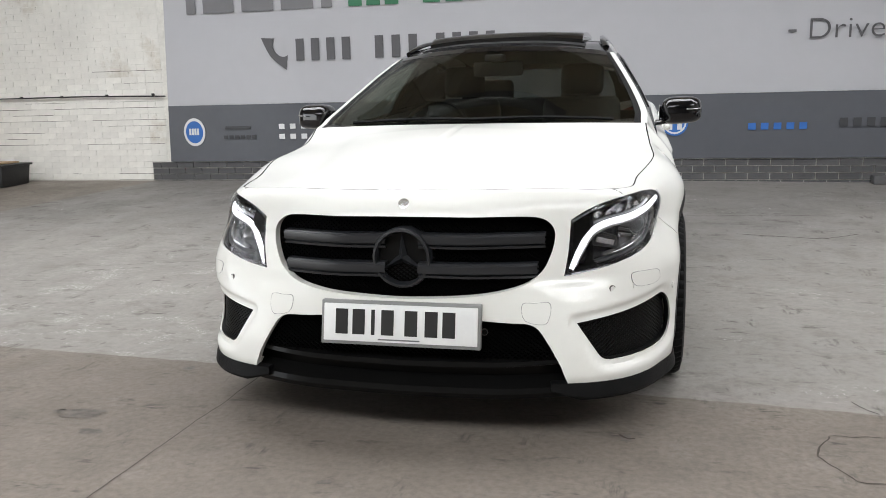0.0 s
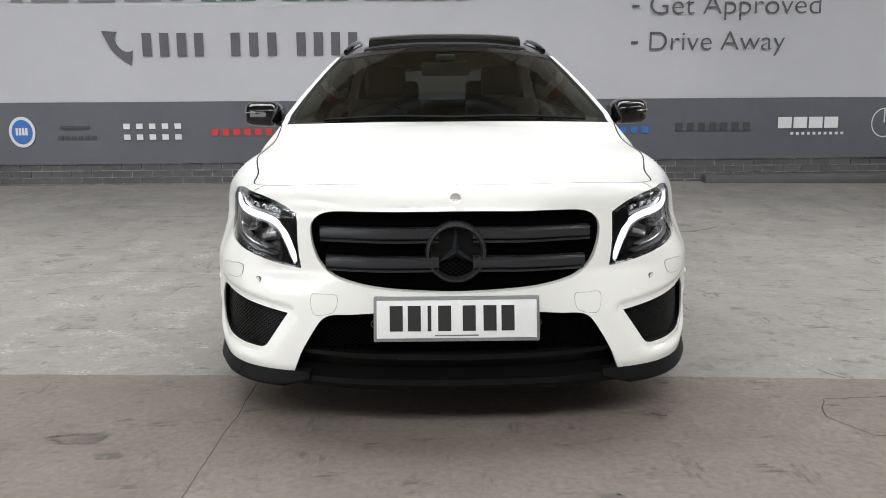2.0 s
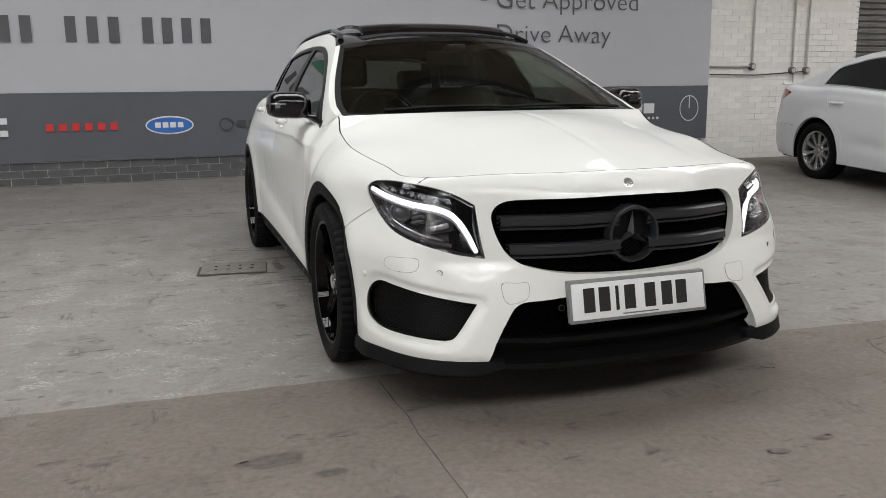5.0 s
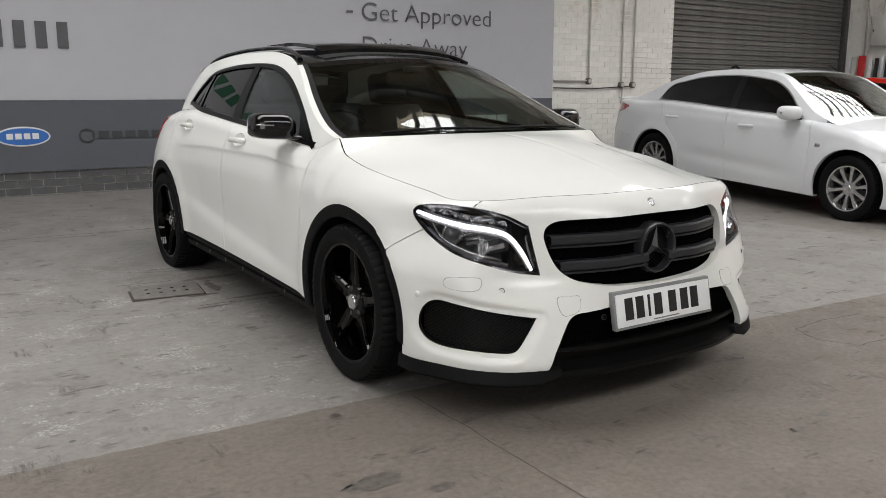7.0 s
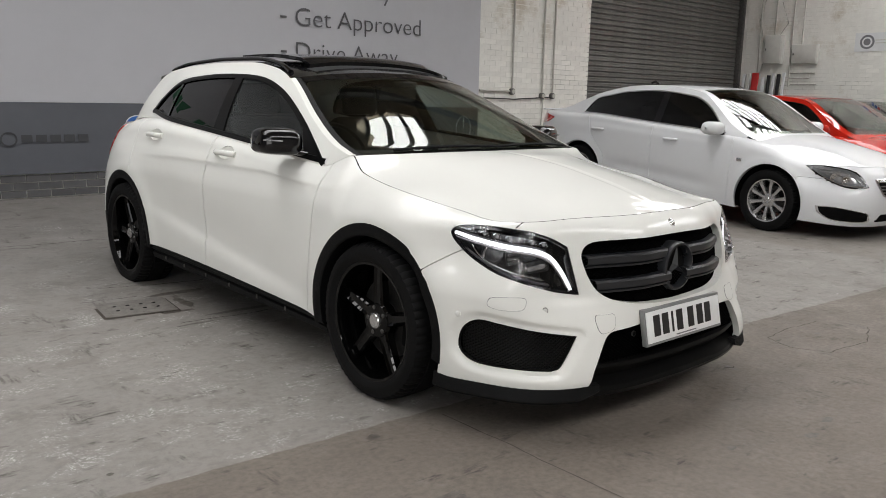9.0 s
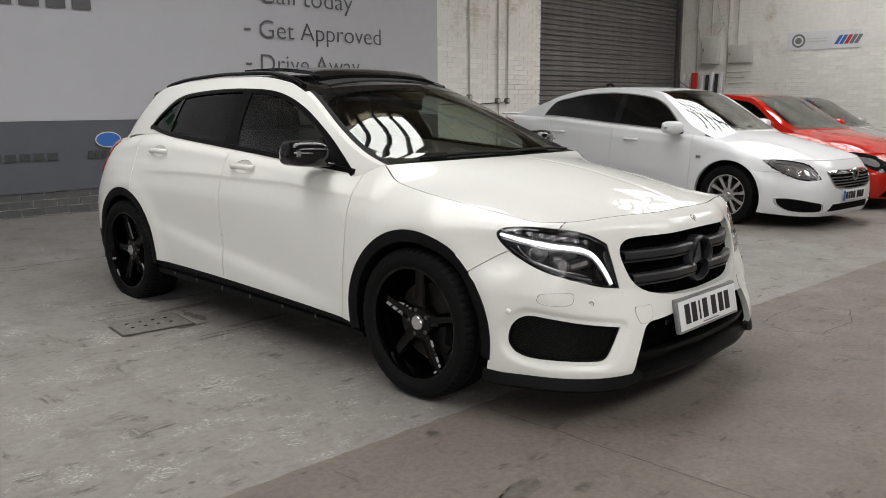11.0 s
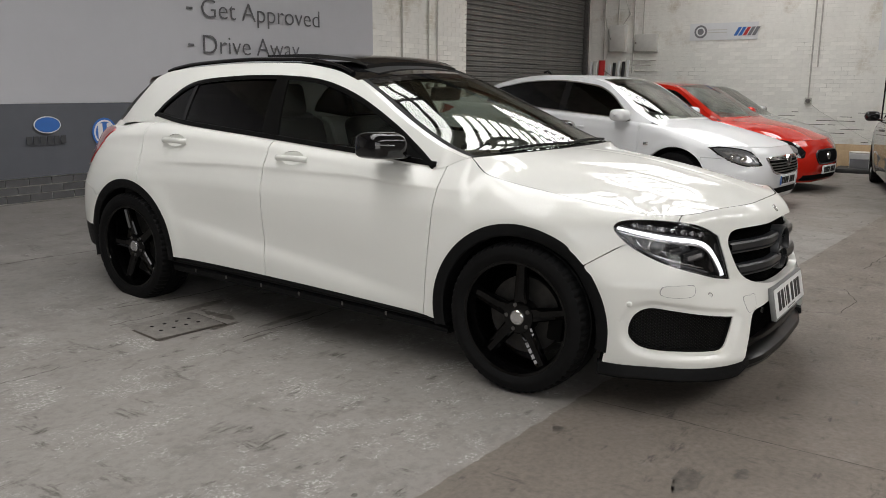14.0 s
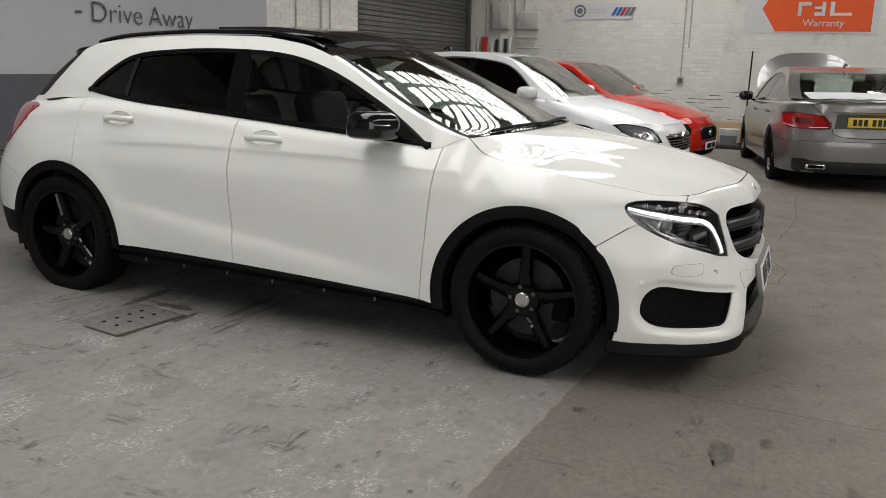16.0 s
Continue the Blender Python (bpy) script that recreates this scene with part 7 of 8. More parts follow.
def seat(x, y, w, rear=False):
    bm = box(-w / 2, w / 2, -0.25, 0.25, 0.42, 0.58, 0.05, 3)
    bk = box(-w / 2, w / 2, -0.06, 0.07, 0.0, 0.62, 0.05, 3)
    for v in bk.verts:
        v.co.x *= 1 - 0.25 * max(0, v.co.z - 0.3)
    join(bm, bk, pose(0, 0.24, 0.52, -16, 0, 0))
    for hx in ((-w / 4, w / 4) if rear else (0,)):
        join(bm, box(hx - 0.13, hx + 0.13, -0.05, 0.05, 0, 0.19, 0.04, 3), pose(0, 0.42, 1.13 if not rear else 1.06, -12, 0, 0))
    bm.transform(Matrix.Translation((x, y, 0)))
    part("rear_bench" if rear else "front_seat", bm, SEAT, suv)


seat(-0.37, 1.42, 0.50)
seat(0.37, 1.42, 0.50)
seat(0.0, 2.15, 1.2, True)
rows = [[Vector((x, y, roof_at(x, y) - 0.04)) for x in np.linspace(-0.50, 0.50, 13)] for y in np.linspace(1.15, 2.7, 14)]
part("roof_lining", grid(rows), HEADLINER, suv)
bm = box(-0.13, 0.13, -0.02, 0.02, -0.035, 0.04, 0.015, 2)
part("cabin_mirror", bm, CABIN, suv).matrix_basis = pose(0, 0.98, 1.265, 10, 0, 0)
part("sensor_box", box(-0.05, 0.05, 0.86, 0.95, 1.30, 1.335, 0.01), CABIN, suv)
bm = box(-0.72, 0.72, 0.98, 3.0, 0.40, 0.46, 0.02)
box(-0.78, -0.72, 0.9, 2.9, 0.45, 0.88, 0.02, bm=bm)
box(0.72, 0.78, 0.9, 2.9, 0.45, 0.88, 0.02, bm=bm)
box(-0.72, 0.72, 2.62, 2.68, 0.45, 1.02, 0.02, bm=bm)
part("cabin_lining", bm, CABIN, suv)
for g in glasses:
    g.visible_shadow = False

# ---- parked cars ----
def parked(name, label, paint, place, P):
    """A parked car, its front axle at y = 0, nose towards -y. Returns the thing, its body and surfaces."""
    car = empty(name, label, "car", m=place)
    hw, fo, wb, ro = P["hw"], P["fo"], P["wb"], P["ro"]
    tail = wb + ro
    wr = P.get("wr", 0.335)
    R = wr + 0.055

    def flank(y, z):
        w = 0.0
        for cy in (0.0, wb):
            w += 0.014 * math.exp(-((math.hypot(y - cy, z - wr) - R - 0.01) / 0.06) ** 2)
        up = P["belt"][0] - 0.10 + 0.09 * min(max((y - 0.2) / 2.4, 0), 1)
        w += 0.008 * (1 / (1 + math.exp((z - up) / 0.012)) - 1)
        low = 0.36 + 0.05 * y
        w -= 0.016 * math.exp(-((z - low) / 0.07) ** 2) * min(max((y - 0.5) / 0.4, 0), 1) * min(max((wb - 0.4 - y) / 0.4, 0), 1)
        return w
    h0, h1 = P["hood"]
    b0, b1 = P["belt"]
    body = Body(dict(
        W=[(0.12, hw - 0.06), (0.25, hw - 0.03), (0.45, hw - 0.006), (0.65, hw), (0.85, hw - 0.004), (1.0, hw - 0.016), (1.2, hw - 0.03)],
        nose=[(0.12, -fo + 0.09), (0.25, -fo + 0.02), (0.40, -fo), (0.55, -fo + 0.01), (h0 - 0.10, -fo + 0.035), (h0, -fo + 0.11)],
        tail=[(0.15, tail - 0.10), (0.35, tail - 0.01), (0.55, tail), (0.75, tail - 0.03), (P["deck"] - 0.03, tail - 0.07), (P["deck"], tail - 0.09)],
        nf=[(0.12, 4.4), (0.45, 3.8), (0.62, 3.0), (0.85, 2.6)], nr=[(0.12, 4.2), (0.6, 4.2), (1.1, 3.8)],
        ys=0.4, ye=wb - 0.35,
        zlo=[(-fo, 0.17), (-0.4, 0.18), (0.4, 0.20), (wb - 0.4, 0.22), (wb + 0.4, 0.22), (tail, 0.24)],
        zhi=[(-fo, h0), (-0.45, h0 + 0.02), (0.0, h1 - 0.09), (0.30, b0 - 0.02), (0.55, b0), (wb * 0.6, (b0 + b1) / 2), (wb - 0.1, b1), (wb + 0.35, (b1 + P["deck"]) / 2), (tail, P["deck"])],
        Rx=[(-fo, 0.01), (-0.45, 0.09), (0.0, 0.14), (0.3, 0.10), (0.6, 0.05), (wb - 0.2, 0.05), (wb + 0.3, 0.10), (tail, 0.03)],
        Rz=[(-fo, 0.02), (-0.45, 0.07), (0.0, 0.10), (0.3, 0.08), (0.6, 0.04), (wb - 0.2, 0.04), (wb + 0.3, 0.08), (tail, 0.04)],
        top=P["top"], detail=flank, tumble=P.get("tumble", 0.40), bow=0.18))
    bm = body.shell(56, 70, 40, 34)
    for cy in (0.0, wb):
        cut(bm, body, ring2(cy, wr, R, 48), SIDE, 0.06)
    jd = [[(0.50, 1.2), (0.46, 0.75), (0.50, 0.1)], [(wb * 0.575, 1.2), (wb * 0.58, 0.7), (wb * 0.57, 0.1)], [(wb - 0.05, 1.2), (wb - 0.18, 0.80), (wb - 0.42, 0.55), (wb - 0.47, 0.1)]]
    for j in jd:
        score(bm, [(-a, b) for a, b in j], SIDE, closed=False)

    score(bm, [(0.3, 0.1), (0.3, 0.62), (0.62, 0.62), (0.62, 0.9)], SIDE, closed=False)

    def region(c, n):
        if c.y < -0.62 and c.z < h0 - 0.005 or c.y < -0.3 and c.z < 0.62:
            return "front_bumper"
        if c.y < line_at(jd[0], c.z):
            return "front_wing"
        if c.y < line_at(jd[1], c.z):
            return "front_door"
        if c.y < line_at(jd[2], c.z):
            return "rear_door"
        if c.y > tail - 0.75 and c.z < 0.60:
            return "rear_bumper"
        return "rear_quarter"
    for key, nb in panels(bm, region, 0.002, 0.02).items():
        if "bumper" in key:
            whole(key, nb, paint, car)
        else:
            both_sides(key, nb, paint, car)
    edge = [Vector(c[-1]) for c in body.cols]

    def deck_grid(a, b, crown, n, pw=2.4):
        rows = []
        es = sorted(edge, key=lambda p: p.y)
        ys, xs, zs = [p.y for p in es], [p.x for p in es], [p.z for p in es]
        front_side = b > a
        for i in range(n + 1):
            q = (i / n) ** 2
            y = a + (b - a) * q
            pool = [p for p in edge if (p.y - a) * (1 if front_side else -1) > -0.02]
            xe, ze = float(np.interp(y, ys, xs)), float(np.interp(y, ys, zs))
            zc = crown(y)
            rows.append([Vector((xe * k / 20, y, zc + (ze - zc) * (k / 20) ** pw)) for k in range(21)])
        return rows
    cy = P["cowl"]
    nose_y = min(p.y for p in edge)
    hoodline = smooth_curve([(nose_y, h0), (nose_y + 0.12, h0 + 0.045), (-0.35, h0 + 0.55 * (h1 - h0) + 0.02), (cy, h1)])
    bonnet = whole("bonnet", thick_grid(deck_grid(nose_y, cy, hoodline, 30), (0, 0, -0.015)), paint, car)
    # cabin
    y_a, y_b = P["top"][0][0], P["top"][-1][0]
    rows = []
    for i in range(90):
        y = y_a + (y_b - y_a) * i / 89
        lo = body.c["zhi"](y) - 0.002
        hi = max(body.c["top"](y), lo + 0.001)
        rows.append([Vector((body.G(y, lo + (hi - lo) * k / 20), y, lo + (hi - lo) * k / 20)) for k in range(21)])
    cab = grid(rows)
    bmesh.ops.recalc_face_normals(cab, faces=cab.faces)
    if max(cab.faces, key=lambda f: f.calc_area()).normal.x < 0:
        bmesh.ops.reverse_faces(cab, faces=cab.faces)
    cs = CabSide(body)
    sf = lambda p, off: cs.on_skin(p, None, off)
    g0, g1 = P["glass"]
    low = [(0.7, y, body.c["zhi"](y) + 0.014) for y in np.linspace(g0, g1, 7)]
    up = [(0.7, y, max(body.c["top"](y) - P.get("rail", 0.055), body.c["zhi"](y) + 0.05)) for y in np.linspace(g1 - 0.16, g0 + 0.28, 9)]
    line = loop_curve(low + up, 6, corners=(0, 6))
    cut(cab, cs, line, SIDE, 0.02)
    both_sides("roof_pillar_frame", cab, paint, car)
    both_sides("window_trim", rim_strip(line, SIDE, sf, 0.014, 0.003, 0.02), GLOSS_BLACK if P.get("chrome") is None else CHROME, car)
    b = wb * 0.575
    for nm, y0, y1, m, off in (("front_side_window", -9, b - 0.05, DARKGLASS, -0.006), ("window_pillar", b - 0.05, b + 0.05, GLOSS_BLACK, -0.003), ("rear_side_window", b + 0.05, 9, DARKGLASS, -0.006)):
        o = [Vector((0.7, min(max(p[1], y0), y1), p[2])) for p in line]
        o = [p for k, p in enumerate(o) if (p - o[k - 1]).length > 1e-5]
        for g in both_sides(nm, patch(o, SIDE, sf, 0.03, 0.004, off), m, car):
            g.visible_shadow = False
    ws_t = P["ws_top"]
    scr = cabin_front(body, (y_a + 0.03, (cy + 0.02, h1 + 0.01)), (ws_t, (ws_t - 0.12, P["roof"] - 0.02)), 18, 32)
    for a, c in ((0.0, 0.07), (0.93, 1.0)):
        part("screen_pillar", thick_grid(slice_cols(scr, a, c), (0, 0.006, -0.006)), paint, car)
    g = part("windscreen", thick_grid(slice_cols(scr, 0.0705, 0.9295), (0, 0.003, -0.003)), WIND, car)
    g.visible_shadow = False
    back = [v for v in deck_grid(nose_y, cy, hoodline, 30)[-1]]
    rows = []
    for k in range(-16, 17):
        q = back[min(20, int(abs(k) / 16 * 20 + 0.5))]
        a, c = Vector((q.x * (1 if k >= 0 else -1), q.y, q.z - 0.008)), Vector(scr[0][k + 16])
        rows.append([a + Vector((0, -0.02, -0.015)), a, a.lerp(c, 0.6) + Vector((0, 0, -0.006)), c + Vector((0, 0.015, 0.006))])
    bm = grid(rows)
    bmesh.ops.recalc_face_normals(bm, faces=bm.faces)
    part("scuttle_panel", bm, paint, car)
    re, rg = P["roof_end"], P["glass_end"]
    rows = []
    for i in range(31):
        q = i / 30
        ye, ym = ws_t + (re - ws_t) * q, ws_t - 0.12 + (re + 0.05 - ws_t + 0.12) * q
        zt = body.c["top"](ye)
        zm = P["roof"] - 0.02 + 0.035 * math.sin(math.pi * min(1, q * 1.0)) - (P["roof"] - body.c["top"](re) - 0.02) * q ** 2
        rows.append([Vector((body.G(ye, zt) * s, ym + (ye - ym) * abs(s) ** 2.2, zm + (zt - zm) * abs(s) ** 2.8)) for s in (k / 16 - 1 for k in range(33))])
    part("roof_panel", thick_grid(rows, (0, 0, -0.012)), P.get("roofmat", paint), car)
    rw = cabin_front(body, (rg, (rg + 0.10, P["deck"] + 0.0)), (re, (re + 0.05, body.c["top"](re) + 0.015)), 16, 32)
    for a, c in ((0.0, 0.09), (0.91, 1.0)):
        part("rear_pillar", thick_grid(slice_cols(rw, a, c), (0, -0.006, -0.006)), paint, car)
    g = part("rear_window", thick_grid(slice_cols(rw, 0.0905, 0.9095), (0, -0.003, -0.003)), SIDEGLASS, car)
    g.visible_shadow = False
    tail_y = max(p.y for p in edge)
    deckline = smooth_curve([(rg - 0.2, P["deck"] + 0.02), (rg + 0.1, P["deck"] + 0.012), (tail_y, P["deck"])])
    whole("boot_lid", thick_grid(deck_grid(tail_y, rg - 0.15, deckline, 20, 4), (0, 0, -0.015)), paint, car)
    # under side, wells, wheels, mirrors, handles
    # plain boxes added low down and under the bonnet to block light
    bm = box(-hw + 0.28, hw - 0.28, -fo + 0.28, tail - 0.18, 0.17, 0.45, 0.03)
    box(-hw + 0.40, hw - 0.40, -fo + 0.40, 0.15, 0.40, h0 - 0.14, 0.03, bm=bm)
    part("underbody", bm, VOID, car)
    bm = box(-hw + 0.14, hw - 0.14, 0.30, 0.85, 0.45, b0 - 0.04, 0.05)
    box(-hw + 0.1, hw - 0.1, 0.8, wb + 0.3, 0.38, 0.46, 0.03, bm=bm)
    part("cabin_trim", bm, CABIN, car)
    for x in (-0.37, 0.37):
        bm = box(x - 0.25, x + 0.25, 1.12, 1.62, 0.45, 0.58, 0.04)
        join(bm, box(x - 0.24, x + 0.24, -0.06, 0.06, 0, 0.6, 0.05), pose(0, 1.58, 0.52, -16, 0, 0))
        join(bm, box(x - 0.13, x + 0.13, -0.04, 0.04, 0, 0.18, 0.04), pose(0, 1.76, 1.10, -12, 0, 0))
        part("front_seat", bm, SEAT, car)
    bm = box(-0.6, 0.6, wb - 0.62, wb - 0.15, 0.42, 0.56, 0.04)
    join(bm, box(-0.6, 0.6, -0.06, 0.06, 0, 0.55, 0.05), pose(0, wb - 0.15, 0.5, -20, 0, 0))
    for x in (-0.35, 0.35):
        join(bm, box(x - 0.13, x + 0.13, -0.04, 0.04, 0, 0.15, 0.04), pose(0, wb + 0.02, 1.0, -12, 0, 0))
    part("rear_bench", bm, SEAT, car)
    for c2 in (0.0, wb):
        rows = [[Vector((x, c2 + (R - 0.01) * math.cos(a), wr + (R - 0.01) * math.sin(a))) for x in (hw - 0.42, hw - 0.02)] for a in np.linspace(-0.3, math.pi + 0.3, 30)]
        bm = grid(rows)
        grid([[Vector((hw - 0.42, c2 + r * math.cos(a), wr + r * math.sin(a))) for r in (0.0, R - 0.01)] for a in np.linspace(-0.3, math.pi + 0.3, 30)], bm=bm)
        both_sides("wheel_well", bm, VOID, car)
    w = make_wheel(car, wr, 0.225, wr - 0.105, P.get("spokes", 5), P.get("rim", ALLOY), P.get("wheel_label", "silver alloy wheel with twin spokes"), P.get("spoke_kind", "twin"))
    wx = hw - 0.125
    w.matrix_basis = pose(-wx, 0, wr, 12, 0, 180)
    for m in (pose(wx, 0, wr, 30, 0, 0), pose(-wx, wb, wr, 50, 0, 180), pose(wx, wb, wr, 5, 0, 0)):
        copy_thing(w, m)
    rows = []
    for i in range(17):
        u = i / 16
        k = max(0.12, (1 - abs(2 * u - 1) ** 4) ** 0.5) if 0 < i < 16 else 0.12
        rows.append([Vector((hw - 0.03 + 0.21 * u, 0.66 + 0.03 * u + 0.10 * k * math.copysign(abs(math.cos(t)) ** 0.7, math.cos(t)), b0 + 0.068 + 0.072 * k * math.copysign(abs(math.sin(t)) ** 0.7, math.sin(t)))) for t in (2 * math.pi * j / 20 for j in range(20))])
    bm = grid(rows, closed=True)
    bmesh.ops.recalc_face_normals(bm, faces=bm.faces)
    both_sides("door_mirror", bm, P.get("mirror", paint), car, sharp=60)
    both_sides("mirror_foot", tube([(hw - 0.10, 0.64, b0 + 0.0), (hw - 0.03, 0.65, b0 + 0.01), (hw + 0.05, 0.66, b0 + 0.03)], 0.028, 10, flat=0.6), GLOSS_BLACK, car)
    for yh in (b - 0.28, wb - 0.30):
        z = b0 - 0.125 + 0.05 * (yh - 0.5) / 2
        q = body.on_skin(Vector((hw, yh, z)), Vector(SIDE))
        both_sides("door_handle", tube([q + Vector((dx, dy, 0)) for dx, dy in ((0.0, -0.10), (0.026, -0.075), (0.03, 0), (0.026, 0.075), (0.0, 0.10))], 0.013, 8, flat=1.2), paint, car)
    return car, body


def lamp_patch(car, body, pts, d, name, layers, corners=()):
    """Panes laid on the skin, each (material, shrink towards the middle, lift)."""
    base = [Vector(p) for p in pts]
    mid = sum(base, Vector()) / len(base)
    dn = Vector(d).normalized()
    for k, (m, shrink, lift) in enumerate(layers):
        ln = loop_curve([p.lerp(mid, shrink) for p in base], 7, corners)
        both_sides(name if k == 0 else name + "_insert", patch(ln, d, lambda p, off: body.on_skin(p, dn, off), 0.018, 0.012, lift), m, car)


def car_plate(car, y, z, facing, material, w=0.52, h=0.111, turn=0):
    o = part("number_plate", box(-w / 2, w / 2, -0.006, 0.006, -h / 2, h / 2, 0.002), material, car, "number plate with plain dark bars")
    o.matrix_basis = pose(0, y, z, turn, 0, 0)
    for k in range(7):
        x = -0.19 + 0.058 * k + (0.03 if k > 3 else 0)
        part("plate_bar", box(x - 0.02, x + 0.02, facing * 0.009 - 0.002, facing * 0.009 + 0.002, -0.037, 0.037), INK, o)


# white saloon beside the crossover
saloon, SB = parked("saloon_car", "white saloon car with silver wheels and dark side windows", PAINT_B, pose(6.245, 1.346, floor_z(1.35, 6.25), 2.1, 0, -6.1), dict(
    hw=0.925, fo=0.97, wb=2.737, ro=1.13, wr=0.327, hood=(0.755, 0.985), belt=(0.955, 1.045), deck=1.045, cowl=0.22, ws_top=1.20, roof=1.458, roof_end=2.35, glass_end=3.28, glass=(0.60, 2.80), chrome=1, rail=0.06,
    top=[(0.36, 0.965), (0.55, 1.06), (0.85, 1.26), (1.08, 1.385), (1.30, 1.425), (1.70, 1.450), (2.10, 1.428), (2.50, 1.348), (2.90, 1.21), (3.22, 1.09), (3.42, 1.06)], spokes=10, spoke_kind="broadish"))
SALOON_LAMP = [(0.84, -0.354, 0.732), (0.759, -0.481, 0.746), (0.636, -0.69, 0.722), (0.584, -0.797, 0.665), (0.556, -0.876, 0.560), (0.657, -0.815, 0.545), (0.741, -0.713, 0.556), (0.789, -0.596, 0.600), (0.822, -0.48, 0.655)]
lamp_patch(saloon, SB, SALOON_LAMP, (-0.6, 0.8, 0), "headlamp", ((GLOSS_BLACK, 0.0, 0.004), (LAMP_GREY, 0.12, 0.006), (LAMP_CLEAR, 0.45, 0.008)), (0, 4))
sd, se = frame_of((-0.6, 0.8, 0))
for pts, r, m, nm in (([(0.80, -0.43, 0.715), (0.72, -0.56, 0.705), (0.66, -0.67, 0.685), (0.62, -0.75, 0.640), (0.60, -0.81, 0.585)], 0.009, LAMP_CLEAR, "lamp_bright_strip"), ([(0.80, -0.52, 0.640), (0.75, -0.66, 0.580), (0.68, -0.77, 0.562), (0.60, -0.83, 0.565)], 0.007, CHROME, "lamp_chrome_edge"), ([(0.79, -0.47, 0.69), (0.73, -0.60, 0.672), (0.70, -0.66, 0.655)], 0.012, LAMP_CLEAR, "lamp_reflector")):
    both_sides(nm, tube([SB.on_skin(Vector(p), sd, 0.012) for p in pts], r, 8, flat=0.6), m, saloon)
for c0, r in (((0.70, -0.70, 0.615), 0.036), ((0.755, -0.60, 0.640), 0.026)):
    q = SB.on_skin(Vector(c0), sd, 0.012)
    o1, o2 = both_sides("projector_lens", lathe([(0.01, r + 0.008), (-0.006, r + 0.008), (-0.006, r), (0.002, r - 0.004), (-0.010, r * 0.5), (-0.012, 0)], 24, "y"), CHROME, saloon)
    o1.matrix_basis, o2.matrix_basis = pose(q.x, q.y, q.z, 0, 0, 37), pose(-q.x, q.y, q.z, 0, 0, -37)
gl = loop_curve([(-0.25, -0.95, 0.655), (0.25, -0.95, 0.655), (0.47, -0.90, 0.640), (0.455, -0.92, 0.56), (0.40, -0.94, 0.480), (0.18, -0.96, 0.440), (-0.18, -0.96, 0.440), (-0.40, -0.94, 0.480), (-0.455, -0.92, 0.56), (-0.47, -0.90, 0.640)], 6, (2, 9))


def sym_skin(body, lift=0.0):
    def f(p, off):
        q = body.on_skin(Vector((abs(p[0]), p[1], p[2])), Vector((0, 1, 0)), off)
        return Vector((q.x if p[0] >= 0 else -q.x, q.y, q.z))
    return f


part("grille", patch(gl, FACE, sym_skin(SB), 0.02, 0.01, 0.004), VOID, saloon, "dark front grille")
part("grille_frame", rim_strip(gl, FACE, sym_skin(SB), 0.022, 0.010, 0.02), CHROME, saloon, "chrome grille frame")
for z, hx in ((0.630, 0.46), (0.615, 0.455), (0.575, 0.44), (0.545, 0.43), (0.515, 0.41), (0.485, 0.38)):
    part("grille_bar", tube([sym_skin(SB)(Vector((x, -0.95, z)), 0.010) for x in np.linspace(-hx, hx, 13)], 0.007, 6), CHROME if z > 0.6 else STEEL_DARK, saloon)
part("round_badge", lathe([(-0.012, 0.0), (-0.014, 0.05), (-0.02, 0.058), (-0.016, 0.066), (0.01, 0.066)], 30, "y"), CHROME, saloon).location = (0, -0.965, 0.60)
car_plate(saloon, -0.985, 0.385, -1, PLATE_WHITE)
part("plate_flag_strip", box(-0.262, -0.222, -0.994, -0.990, 0.332, 0.438), TXT_BLUE, saloon, "blue strip")
lamp_patch(saloon, SB, [(0.865, -0.54, 0.352), (0.805, -0.694, 0.358), (0.68, -0.83, 0.335), (0.575, -0.902, 0.306), (0.56, -0.909, 0.235), (0.708, -0.79, 0.222), (0.803, -0.649, 0.235), (0.85, -0.56, 0.29)], (-0.55, 0.83, 0), "fog_recess", ((CHROME, -0.05, 0.003), (VOID, 0.07, 0.006)), (0,))
part("lower_intake", patch(loop_curve([(-0.40, -0.95, 0.300), (0.40, -0.95, 0.300), (0.46, -0.93, 0.225), (-0.46, -0.93, 0.225)], 8, (0, 1, 2, 3)), FACE, sym_skin(SB), 0.02, 0.01, 0.003), VOID, saloon)
lamp_patch(saloon, SB, [(0.87, 3.30, 0.97), (0.80, 3.56, 1.0), (0.66, 3.72, 0.98), (0.60, 3.76, 0.88), (0.74, 3.68, 0.86), (0.86, 3.44, 0.90)], (-0.8, -0.6, 0), "tail_lamp", ((LENS_RED, 0.0, 0.006),), (0,))
both_sides("door_badge", box(0.925, 0.932, 0.33, 0.39, 0.70, 0.735, 0.003), CHROME, saloon)
o = part("boot_lip", tube([(x, 3.70 - 0.10 * abs(x) ** 2.5, 1.065 - 0.02 * abs(x)) for x in np.linspace(-0.72, 0.72, 21)], 0.03, 8, flat=0.35), PAINT_B, saloon)
part("roof_aerial", tube([(0, 2.30, 1.455), (0, 2.36, 1.49), (0, 2.42, 1.47)], 0.014, 8), GLOSS_BLACK, saloon)
bm = box(-0.16, 0.16, -0.05, 0.05, 0, 0.02, 0.008)
part("paper_sheet", bm, TXT_WHITE, saloon, "white paper on the dashboard").matrix_basis = pose(-0.42, 0.55, 0.965, 12, 0, 20)
